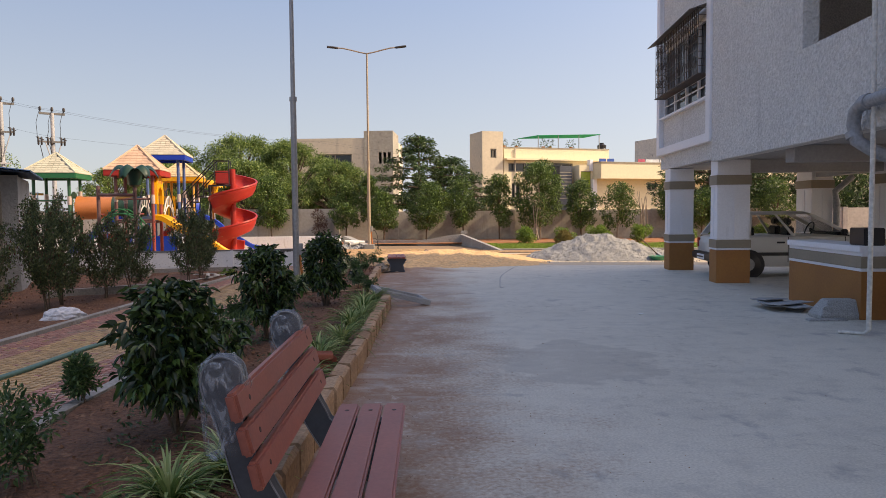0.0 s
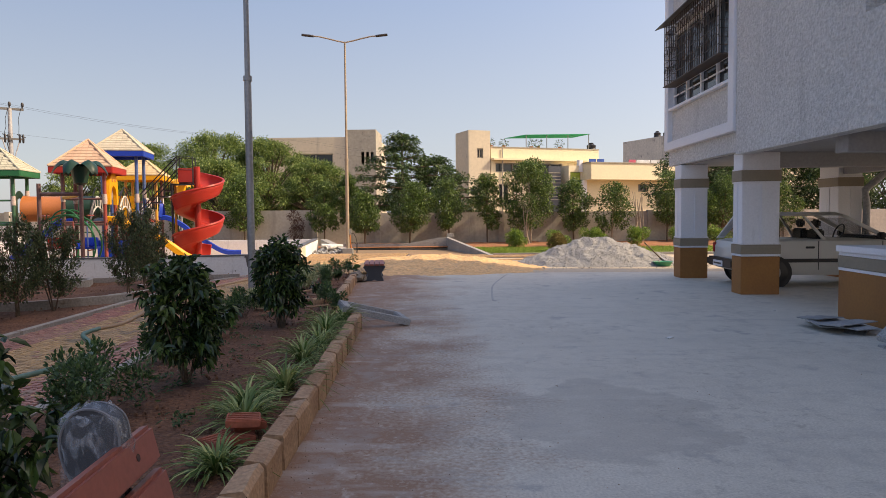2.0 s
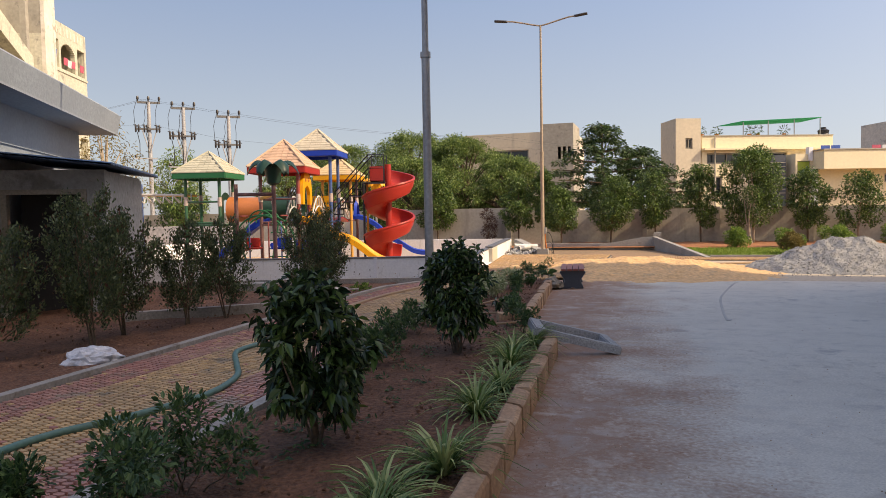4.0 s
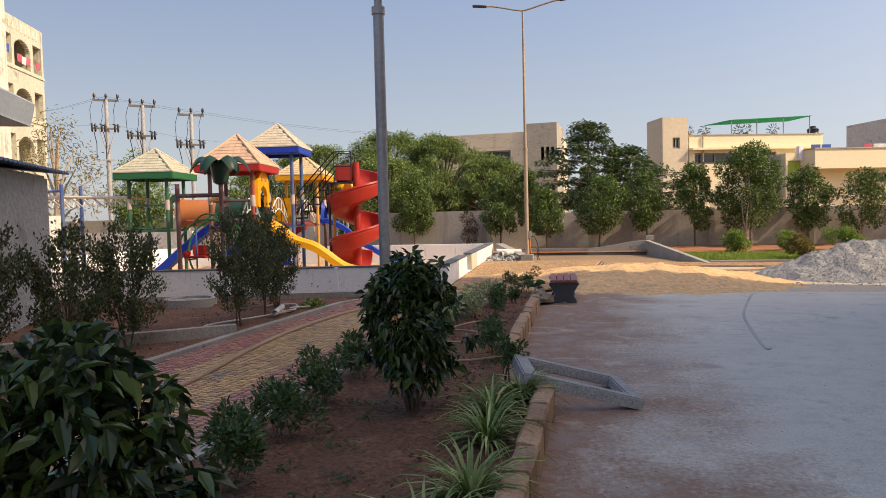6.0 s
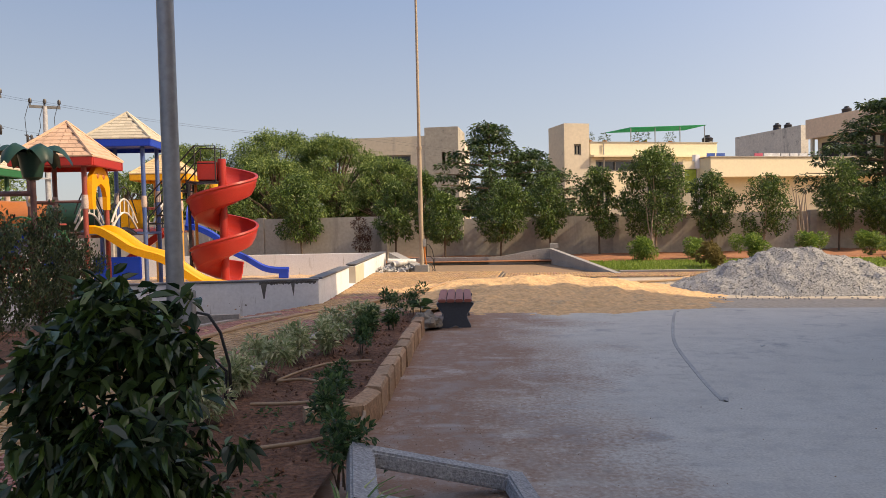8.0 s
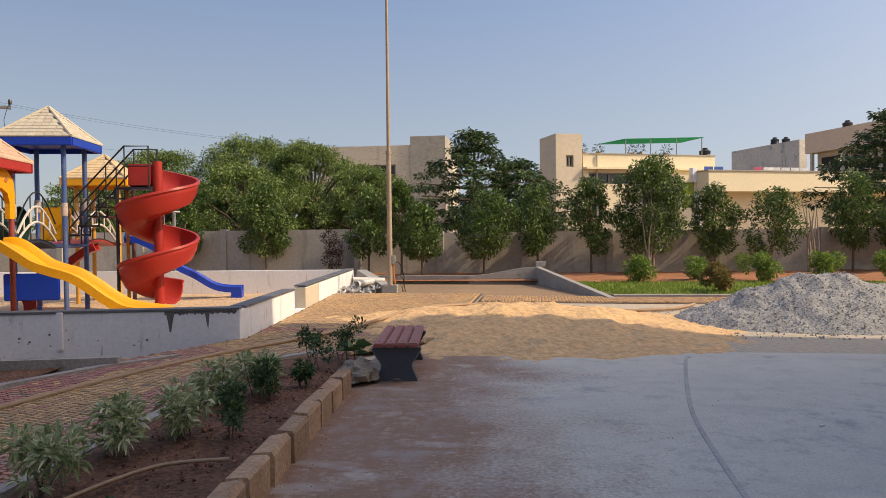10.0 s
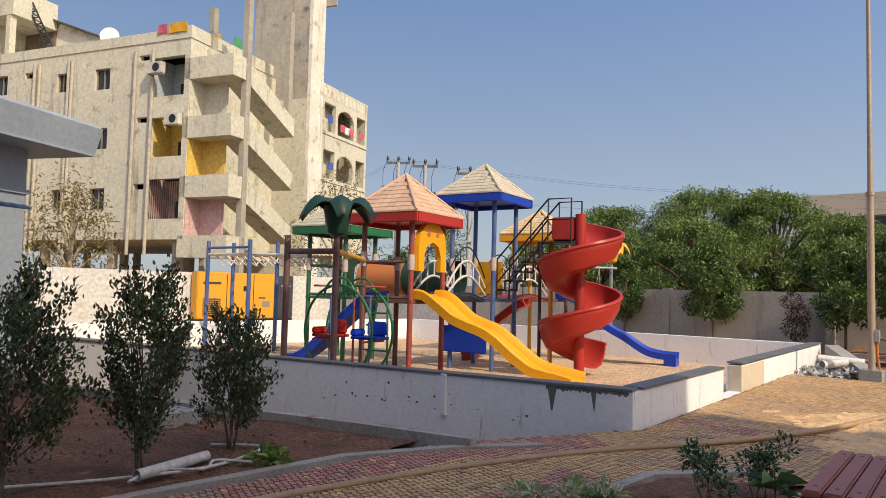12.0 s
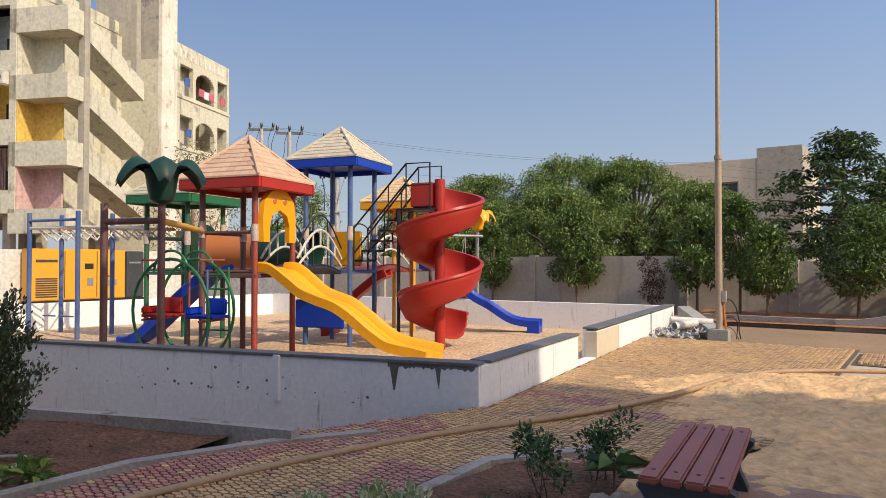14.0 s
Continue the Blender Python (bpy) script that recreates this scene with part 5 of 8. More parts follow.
# monkey bars
th = thing("monkey_bars", at(-7.6, 1.35), "monkey bars with zigzag white rungs on blue posts", "monkey bars")
for x, y in ((0, 0), (0, 0.9), (1.75, -0.1), (1.75, 0.9)):
    q = Geo()
    q.tube([(x, y, -0.3), (x, y, 2.8)], 0.055, 10)
    part("post", q, POST_B, th, smooth=True)
for y in (0.0, 0.8):
    q = Geo()
    q.tube([(0, y, 2.42), (1.75, y, 2.42), (3.8, y, 2.36)], 0.04, 8)
    part("rail", q, ROPE if y == 0 else POST_Y, th, smooth=True)
q = Geo()
q.tube([(0, -0.02, 2.6), (1.75, -0.08, 2.6)], 0.035, 8)
part("top_bar", q, POST_B, th, smooth=True)
for i in range(11):
    q = Geo()
    x = 0.3 + 0.33 * i
    q.tube([(x, 0.0, 2.42), (x + 0.16, 0.4, 2.12), (x, 0.8, 2.42)], 0.022, 7)
    q.tube([(x, 0.0, 2.42), (x + 0.26, 0.05, 2.1)], 0.018, 6)
    part("rung", q, ROPE, th, smooth=True)
for x in (0.5, 1.1):
    q = Geo()
    q.tube([(x, 0.0, 0.3), (x + 0.4, 0.0, 0.3)], 0.02, 6)
    part("low_bar", q, POST_B, th)
# small swing seat
th = thing("swing_seat", at(1.0, 8.6), "small red swing seat hanging on thin chains", "swing")
q = Geo()
q.box((-0.2, -0.1, 0.55), (0.2, 0.1, 0.6))
part("seat", q, RED, th, bevel=0.02)
q = Geo()
for s in (-0.18, 0.18):
    q.tube([(s, 0, 0.6), (0, 0.3, 2.4)], 0.01, 5)
q.tube([(-0.4, 0.3, 2.4), (0.2, 1.3, 2.4)], 0.04, 8)
part("chain", q, STEEL, th)

# ---- far-off old apartment house ----
def pierced(geo, m, x0, x1, z0, z1, holes, y0, y1):
    """A wall from blocks that leave the holes (x0, x1, z0, z1) open."""
    xs = sorted({x0, x1, *(h[0] for h in holes), *(h[1] for h in holes)})
    zs = sorted({z0, z1, *(h[2] for h in holes), *(h[3] for h in holes)})
    xs, zs = [x for x in xs if x0 <= x <= x1], [z for z in zs if z0 <= z <= z1]
    for a, b in zip(xs, xs[1:]):
        run = None
        for c, d in zip(zs, zs[1:]):
            mx, mz = (a + b) / 2, (c + d) / 2
            solid = not any(h[0] < mx < h[1] and h[2] < mz < h[3] for h in holes)
            if solid:
                run = (run[0], d) if run else (c, d)
            if run and (not solid or d == zs[-1]):
                geo.box((a, y0, run[0]), (b, y1, run[1]), m)
                run = None


def blocks(name, geo, mat, parent, label=""):
    """Each block of the wall as a part of its own."""
    for k in range(0, len(geo.v), 8):
        q = Geo()
        q.v, q.f = geo.v[k:k + 8], geo.f[:6]
        part(name, q, mat, parent, label)


GLASS = surface("dark_window_glass", (0.02, 0.025, 0.03), (0.03, 0.035, 0.04), 0.12, fine=3, bump=0, amount=0.2)
FRAME = surface("window_frame", (0.30, 0.27, 0.22), None, 0.6)
PIPE = surface("old_drain_pipe", (0.48, 0.44, 0.37), (0.36, 0.33, 0.28), 0.7, scale=2, fine=8)
PAINT_Y = surface("yellow_wall_paint", (0.72, 0.48, 0.10), (0.62, 0.42, 0.12), 0.85, scale=0.6, fine=6)
PAINT_P = surface("pink_wall_paint", (0.62, 0.40, 0.38), (0.55, 0.37, 0.35), 0.85, scale=0.6, fine=6)
PAINT_B = surface("pale_blue_wall", (0.42, 0.48, 0.52), (0.36, 0.42, 0.46), 0.85, scale=0.6, fine=6)

GEND_ROOF = surface("dark_roof_sheet", (0.10, 0.085, 0.075), None, 0.7, fine=8)
house = thing("old_apartment_house", pose(-34.4, 28.06, 0, 0, 0, 202.5), "stained cream apartment house with outside stairs and balconies", "building")
wins = [(x, x + w, z, z + h) for x, w, zs, h in ((5.4, 1.1, (11.9, 8.65, 5.4), 1.15), (13.3, 1.1, (12.2, 8.9, 5.6), 1.15), (8.6, 0.75, (12.0, 5.5), 1.05), (18.0, 1.0, (12.2, 8.9, 5.6), 1.2)) for z in zs]
bays = [(0.35, 2.5, z, z + 2.05) for z in (11.2, 8.05, 4.85)]
slots = [(2.7, 3.4, z, z + 0.3) for z in (13.2, 9.9, 6.4)] + [(11.2, 11.9, 13.0, 13.35), (11.2, 11.9, 6.6, 6.9)]
loggia = [(16.2, 17.6, 12.0, 13.6), (19.6, 22.8, 12.0, 13.9)]
q = Geo()
pierced(q, None, 0.0, 24.0, 3.8, 14.2, wins + bays + slots + loggia, -0.3, 0.0)
blocks("front_wall", q, OLDCREAM, house)
q = Geo()
q.box((0.0, -14.0, 3.8), (0.3, -0.302, 14.2))
q.box((0.3, -14.0, 13.9), (24, -0.302, 14.1))
q.box((0.3, -14.0, 3.8), (24, -0.302, 4.0))
q.box((-0.05, -14.0, 14.1), (0.25, 0.05, 14.75))
q.box((0.25, -0.25, 14.1), (24, 0.05, 14.65))
q.box((23.7, -14, 3.8), (24, -0.302, 14.1))
blocks("outer_wall", q, OLDCREAM, house)
q = Geo()
q.prism([(7.0, 14.12), (24.0, 14.12), (24.0, 21.6), (7.0, 15.2)], 3.0, 3.3, Matrix.Rotation(math.pi / 2, 4, "X"))
part("roof_hall", q, OLDWHITE, house, "whitewashed roof-top hall under a sloping sheet")
q = Geo()
q.add([(x, y, 15.2 + (x - 7.0) * 0.3765 + e) for e in (0.02, 0.12) for x, y in ((6.4, -2.6), (24, -2.6), (24, -9.0), (6.4, -9.0))], [(0, 1, 2, 3), (7, 6, 5, 4), (0, 4, 5, 1), (1, 5, 6, 2), (2, 6, 7, 3), (3, 7, 4, 0)])
part("sheet_roof", q, GEND_ROOF, house, "thin dark sheet roof")
q = Geo()
q.box((13.2, -2.9, 17.0), (24, 0.0, 18.6))
for x in (13.4, 16.2, 19.4, 22.6):
    q.box((x, -0.4, 14.65), (x + 0.35, -0.02, 16.998))
q.box((15.9, -2.9, 14.65), (16.15, -0.42, 16.998))
blocks("roof_loggia", q, OLDCREAM, house)
# sheet behind the pillars, the loggia's shade mixed into its brown
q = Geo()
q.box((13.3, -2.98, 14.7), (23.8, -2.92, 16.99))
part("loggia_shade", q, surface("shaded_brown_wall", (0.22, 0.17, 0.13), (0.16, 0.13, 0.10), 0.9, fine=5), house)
q = Geo()
for a, b in (((11.0, -1.2, 14.7), (13.4, -1.2, 18.4)), ((11.5, -1.2, 14.7), (13.9, -1.2, 18.4))):
    q.tube([a, b], 0.05, 6)
for k in range(9):
    u, v = k / 9, (k + 1) / 9
    q.tube([(11.0 + 2.4 * u, -1.2, 14.7 + 3.7 * u), (11.5 + 2.4 * v, -1.2, 14.7 + 3.7 * v)], 0.035, 5)
    q.tube([(11.0 + 2.4 * u, -1.2, 14.7 + 3.7 * u), (11.5 + 2.4 * u, -1.2, 14.7 + 3.7 * u)], 0.035, 5)
part("roof_ladder", q, BLACK, house, "dark lattice ladder on the roof")
q = Geo()
q.ring([[Vector((6.6 + r * math.cos(t), -0.9 + 0.5 * r * math.cos(t) + d, 15.25 + r * math.sin(t))) for t in np.linspace(0, 6.283, 17)[:-1]] for r, d in ((0.48, 0.0), (0.3, -0.10), (0.05, -0.14))])
q.tube([(6.6, -1.0, 14.6), (6.6, -1.0, 15.2)], 0.04, 6)
part("satellite_dish", q, WHITE, house, "pale satellite dish", smooth=True)
# black sheet behind the openings in place of unlit rooms
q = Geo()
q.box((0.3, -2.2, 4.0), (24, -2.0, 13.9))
part("room_shade_sheet", q, DARK, house)
for k, (mat, z) in enumerate(((PAINT_B, 11.2), (PAINT_Y, 8.05), (PAINT_P, 4.85))):
    q = Geo()
    q.box((0.33, -1.7, z - 0.9), (2.55, -1.6, z + 2.2))
    q.box((2.51, -1.6, z - 0.9), (2.6, -0.305, z + 2.2))
    part("bay_wall", q, mat, house)
    # no opening here: a black sheet on the bay wall paints a window's dark
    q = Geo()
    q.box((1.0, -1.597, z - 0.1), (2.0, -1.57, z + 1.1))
    part("bay_window_dark", q, DARK, house, "black sheet painted as the dark of a bay window")
    if k == 2:
        for j in range(15):
            q = Geo()
            q.box((0.40 + 0.14 * j, -0.12, z), (0.42 + 0.14 * j, -0.10, z + 2.04))
            part("bay_bar", q, BLACK, house)
for x0, x1, z0, z1 in wins:
    q = Geo()
    for a, b, c, d in ((x0, x1, z0, z0 + 0.06), (x0, x1, z1 - 0.06, z1), (x0, x0 + 0.06, z0, z1), (x1 - 0.06, x1, z0, z1), ((x0 + x1) / 2 - 0.03, (x0 + x1) / 2 + 0.03, z0, z1)):
        q.box((a, -0.2, c), (b, -0.14, d))
    wo = part("window", q, FRAME, house, "small brown-framed window")
    q = Geo()
    q.box((x0, -0.24, z0), (x1, -0.21, z1))
    part("pane", q, GLASS, wo)
for x in (2.35, 3.55, 8.35, 8.1, 10.6, 11.0, 15.4):
    q = Geo()
    q.tube([(x, 0.1, 3.0), (x, 0.1, 13.7)], 0.09, 8)
    part("drain_pipe", q, PIPE, house, smooth=True)
# stair landings and flights along the side
for k in range(4):
    zt = 13.05 - 3.02 * k
    q = Geo()
    q.box((-2.7, -0.15, zt - 1.1), (0.35, 0.0, zt))
    q.box((-2.7, -1.1, zt - 1.1), (-2.55, -0.152, zt))
    q.box((-2.548, -1.1, zt - 1.1), (0.0, -0.152, zt - 0.94))
    part("landing", q, OLDCREAM, house)
    if k < 3:
        for u0, u1, top in ((-2.7, -2.55, 0.0), (-2.548, -1.4, -0.85)):
            q = Geo()
            q.add([(u, v, z) for u in (u0, u1) for v, z in ((-1.1, zt + top), (-5.4, zt - 2.15 + top), (-5.4, zt - 3.1), (-1.1, zt - 1.15))], [(0, 1, 2, 3), (7, 6, 5, 4), (0, 4, 5, 1), (1, 5, 6, 2), (2, 6, 7, 3), (3, 7, 4, 0)])
            part("stair_flight", q, OLDCREAM, house)
for k, mat in enumerate((OLDCREAM, PAINT_Y, PAINT_P)):
    z = 11.95 - 3.02 * k
    q = Geo()
    q.box((-1.5, -1.2, z - 1.95), (0.0, -1.1, z))
    q.box((-0.06, -1.098, z - 1.95), (-0.005, -0.05, z))
    part("landing_wall", q, mat, house)
for u, v, z1 in ((-2.75, -1.0, 16.8), (-0.2, -1.4, 16.2), (-2.6, -4.9, 17.0)):
    q = Geo()
    q.box((u, v - 0.35, 0.0 if v > -2 else 10.5), (u + 0.32, v, z1))
    part("stair_post", q, OLDGREY, house)
q = Geo()
pierced(q, Matrix.Rotation(math.pi / 2, 4, "Z"), -14.0, -1.2, 3.0, 13.9, [(-5.6, -4.2, z, z + 2.0) for z in (10.3, 7.3, 4.3)], 0.005, 0.25)
part("stair_back_wall", q, OLDCREAM, house)
q = Geo()
q.box((-2.72, -8.3, 0.0), (-2.5, -6.9, 21.0))
part("tower_side", q, OLDWHITE, house, "peeling whitewashed face")
q = Geo()
q.box((-2.498, -8.3, 0.0), (1.4, -6.9, 12.6))
part("stair_tower", q, OLDCREAM, house, "cream stair tower")
q = Geo()
q.box((-2.498, -8.3, 12.6), (1.4, -6.92, 21.0))
q.box((-3.4, -8.5, 18.6), (2.4, -8.32, 19.0))
part("tower_head", q, OLDGREY, house, "grey cement upper tower")
# arcaded end block
M_R = Matrix.Rotation(math.pi / 2, 4, "Z")
q = Geo()
openings = []
for z in (11.8, 8.7, 5.6):
    openings += [(-12.7, -11.3, z, z + 1.85), (-15.2, -13.0, z, z + 1.85), (-16.8, -15.6, z, z + 1.85)]
pierced(q, M_R, -17.1, -8.35, 3.5, 14.85, openings, 0.7, 1.0)
q.box((-0.7, -17.1, 3.5), (6, -16.8, 14.85))
q.box((-0.7, -17.1, 14.85), (6, -8.35, 15.0))
for z in (11.8, 8.7, 5.6):
    n = 14
    for j in range(n):
        t0, t1 = math.pi * j / n, math.pi * (j + 1) / n
        y0, y1 = -14.1 + 1.1 * math.cos(t0), -14.1 + 1.1 * math.cos(t1)
        zz = z + 1.2 + 0.62 * min(math.sin(t0), math.sin(t1))
        q.box((-1.0, y1, zz), (-0.7, y0, z + 1.85))
    q.box((-1.06, -17.1, z - 0.25), (-0.7, -8.35, z - 0.1))
part("arcade_wall", q, OLDCREAM, house)
# back wall with the arcade's shade already put into its beige
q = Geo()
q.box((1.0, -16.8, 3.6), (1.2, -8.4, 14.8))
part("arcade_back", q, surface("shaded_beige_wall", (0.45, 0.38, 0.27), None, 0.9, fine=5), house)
for k in range(10):
    q = Geo()
    q.box((-1.03, -11.4 - 0.55 * k, 14.05), (-1.005, -11.2 - 0.55 * k, 14.6), None)
    part("relief_panel", q, OLDWHITE, house)
for x in (0.6, 5, 10, 15, 20):
    for y in (-0.4, -6, -12):
        q = Geo()
        q.box((x, y - 0.35, 0), (x + 0.4, y, 3.8))
        part("stilt_column", q, OLDGREY, house)
# air conditioners and washing
AC = surface("ac_casing", (0.6, 0.58, 0.52), None, 0.6, fine=20)
for y, x, z in ((0.2, 0.8, 9.9), (0.35, 1.9, 12.6)):
    th = thing("air_conditioner", house.matrix_basis @ pose(x, y, z), "weathered outdoor air conditioner on the wall", "air conditioner", "outdoor air conditioners")
    q = Geo()
    q.box((-0.45, -0.2, -0.3), (0.45, 0.15, 0.3))
    part("casing", q, AC, th, bevel=0.02)
    q = Geo()
    q.tube([(-0.12, 0.14, 0), (-0.12, 0.165, 0)], 0.22, 14)
    part("fan_grille", q, BLACK, th)
    for bx in (-0.4, 0.34):
        q = Geo()
        q.box((bx, -0.25, -0.36), (bx + 0.06, 0.2, -0.3))
        part("bracket", q, FRAME, th)
CLOTH = [surface("cloth_" + n, c, None, 0.9, fine=20) for n, c in (("pink", (0.6, 0.12, 0.18)), ("blue", (0.05, 0.12, 0.4)), ("green", (0.08, 0.35, 0.16)), ("orange", (0.75, 0.38, 0.03)), ("white", (0.7, 0.7, 0.7)))]


def washing(m, w, h, mat):
    th = thing("hanging_cloth", m, "washed cloth hung over the parapet", "laundry", "washing on the balconies")
    q = Geo()
    q.ring([[Vector((x, 0.02 * math.sin(9 * x + k), -h * k / 3)) for x in np.linspace(0, w, 7)] + [Vector((x, -0.03 + 0.02 * math.sin(9 * x + k), -h * k / 3)) for x in np.linspace(w, 0, 7)] for k in range(4)])
    part("cloth", q, mat, th, smooth=True)


HM = house.matrix_basis
for x, y, z, w, h, c in ((0.2, 0.12, 14.95, 1.2, 0.5, 3), (1.5, 0.12, 14.95, 0.6, 0.45, 0), (10.5, -2, 15.6, 0.7, 0.6, 1), (11.5, -2, 15.6, 0.7, 0.5, 0), (12.5, -2, 15.6, 0.6, 0.6, 2), (9.6, -2, 15.6, 0.6, 0.5, 4)):
    washing(HM @ pose(x, y, z), w, h, CLOTH[c])
for y, z, c in ((-13.3, 12.6, 0), (-13.9, 12.55, 4), (-14.5, 12.6, 0), (-11.7, 12.9, 1), (-15.9, 12.6, 0), (-11.9, 9.8, 1)):
    washing(HM @ pose(-1.04, y, z, 0, 0, -90), 0.55, 0.5, CLOTH[c])
for y, z, c in ((-1.5, 15.3, 3), (-3.3, 15.6, 2)):
    washing(HM @ pose(0.0, y, z - 0.3, 0, 0, -90), 0.7, 0.7, CLOTH[c])

# ---- gate house at the path ----
BLUEGREY = surface("blue_grey_paint", (0.29, 0.335, 0.385), (0.25, 0.29, 0.335), 0.8, scale=0.8, fine=14, amount=0.2, bump=0.5, depth=0.012)
HUTWALL = surface("rough_grey_render", (0.33, 0.34, 0.335), (0.26, 0.27, 0.265), 0.9, scale=0.9, fine=12, amount=0.3, bump=1.0, depth=0.03, stains=((0.18, 0.175, 0.165), 1.2, 0.60))
TIN = surface("blue_roof_sheet", (0.06, 0.13, 0.26), (0.08, 0.14, 0.22), 0.5, metal=0.2, fine=20)
hut = thing("guard_house", pose(-12.2, 16.1, 0, 0, 0, 29), "single-storey guard house with a blue-grey roof slab and a tin-roofed annex", "building")
q = Geo()
q.box((-6.5, -9.0, 0), (-0.7, -0.65, 3.6))
part("wall", q, BLUEGREY, hut)
q = Geo()
q.box((-0.75, -9.05, 2.9), (-0.67, -0.58, 2.97))
q.box((-6.5, -0.66, 2.9), (-0.76, -0.58, 2.97))
part("string_course", q, BLUEGREY, hut)
q = Geo()
q.ring([[Vector((-7, -9.5, z)), Vector((e, -9.5, z)), Vector((e, e, z)), Vector((-7, e, z))] for z, e in ((3.58, -0.02), (3.62, -0.02), (4.03, 0.05), (4.09, -0.02))])
part("roof_slab", q, BLUEGREY, hut, "blue-grey overhanging roof slab")
q = Geo()
pierced(q, pose(0, -5.5, 0), -0.69, 1.0, 0, 2.42, [(-0.55, 0.72, 0.0, 2.1)], 0, 0.15)
q.box((0.85, -5.348, 0), (1.0, -2.85, 2.40))
q.box((-0.69, -2.848, 0), (1.0, -2.70, 2.36))
blocks("annex_wall", q, HUTWALL, hut, "rough pale grey rendered annex wall")
q = Geo()
for x0, x1, z0, z1 in ((-0.55, -0.47, 0, 2.1), (0.64, 0.72, 0, 2.1), (-0.47, 0.64, 2.02, 2.1)):
    q.box((x0, -5.54, z0), (x1, -5.40, z1))
part("door_frame", q, FRAME, hut)
# black sheet behind the door frame, added for the shade inside
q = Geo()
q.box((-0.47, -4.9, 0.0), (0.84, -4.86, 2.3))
part("door_shade", q, DARK, hut, "black sheet painted as the shade inside the doorway")
q = Geo()
n = 44
rings = []
for xx, zz in ((-0.69, 2.68), (1.28, 2.47), (1.28, 2.44), (-0.69, 2.65)):
    rings.append([Vector((xx, -6.2 + 3.75 * i / n, zz + 0.022 * (i % 2))) for i in range(n + 1)])
q.ring(rings, caps=False, closed=False)
part("tin_roof", q, TIN, hut, "corrugated blue sheet roof")

# ---- generator and low white wall ----
GENY = surface("generator_yellow", (0.72, 0.33, 0.025), (0.66, 0.31, 0.03), 0.5, scale=1, fine=14, amount=0.1)
GEND = surface("generator_grey", (0.05, 0.055, 0.065), None, 0.5, fine=14)
q = Geo()
q.box((-27.2, 12.0, -0.05), (-27.0, 32.0, 2.05))
q.box((-27.2, 31.8, -0.05), (-19.8, 32.0, 1.2))
structure("inner_compound_wall", q, surface("sunlit_white_wall", (0.60, 0.585, 0.55), (0.52, 0.50, 0.465), 0.85, scale=0.5, fine=8, stains=((0.45, 0.42, 0.36), 0.8, 0.62)), "old whitewashed inner wall")
gen = thing("diesel_generator", pose(-26.4, 24.97, 0.1), "orange-yellow generator cabinet with a dark grey end", "generator")
q = Geo()
q.box((-0.5, 0, 0.12), (0, 3.62, 1.98))
part("cabinet", q, GENY, gen, bevel=0.03)
q = Geo()
q.box((-0.5, 3.624, 0.12), (-0.01, 4.4, 1.93))
part("radiator_end", q, GEND, gen, "dark grey end section", bevel=0.03)
q = Geo()
q.box((-0.5, 0, 0), (-0.02, 4.4, 0.118))
part("skid", q, BLACK, gen)
for y in (1.25, 2.45, 3.58):
    q = Geo()
    q.box((0.002, y, 0.2), (0.012, y + 0.025, 1.9))
    part("door_seam", q, BLACK, gen)
for i in range(9):
    q = Geo()
    q.box((0.002, 0.25, 0.25 + 0.08 * i), (0.02, 1.0, 0.29 + 0.08 * i))
    part("louvre", q, GEND, gen)
q = Geo()
q.box((0.002, 2.0, 1.25), (0.02, 2.32, 1.45))
part("meter_window", q, BLACK, gen)
for y, z, w, h, c in ((0.25, 1.5, 0.75, 0.09, GEND), (3.75, 1.45, 0.5, 0.07, RIM), (2.72, 0.95, 0.3, 0.05, GEND), (2.9, 0.62, 0.34, 0.22, RIM), (2.1, 0.62, 0.22, 0.3, RIM)):
    q = Geo()
    q.box((0.002 if y < 3.7 else -0.008, y, z), (0.014, y + w, z + h))
    part("marking_bar", q, c, gen)

# ---- houses beyond the wall ----
def villa(name, x0, y0, x1, y1, z1, mat, label, holes=(), slab=None, turn=0):
    th = thing(name, pose(x0, y0, 0, 0, 0, turn), label, "building", "houses beyond the wall")
    w, d = x1 - x0, y1 - y0
    q = Geo()
    pierced(q, None, 0, w, 0, z1, list(holes), 0, 0.3)
    blocks("wall_panel", q, mat, th)
    q = Geo()
    q.box((0, 0.302, 0), (0.3, d, z1))
    q.box((w - 0.3, 0.302, 0), (w, d, z1))
    q.box((0, d, 0), (w, d + 0.3, z1))
    blocks("wall", q, mat, th)
    q = Geo()
    o = slab or 0.0
    q.box((-o, -o, z1 + 0.003), (w + o, d + 0.3 + o, z1 + 0.22))
    part("roof", q, mat, th)
    # black sheet across the inside paints the dark of unlit rooms
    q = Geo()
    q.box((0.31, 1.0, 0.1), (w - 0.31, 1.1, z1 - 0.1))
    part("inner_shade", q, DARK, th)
    for a, b, c, e in holes:
        q = Geo()
        for s0, s1, t0, t1 in ((a, b, c, c + 0.1), (a, b, e - 0.1, e), (a, a + 0.1, c, e), (b - 0.1, b, c, e), ((a + b) / 2 - 0.04, (a + b) / 2 + 0.04, c, e)):
            q.box((s0, 0.1, t0), (s1, 0.18, t1))
        wo = part("window", q, FRAME, th)
        q = Geo()
        q.box((a, 0.2, c), (b, 0.22, e))
        part("pane", q, GLASS, wo)
    return th


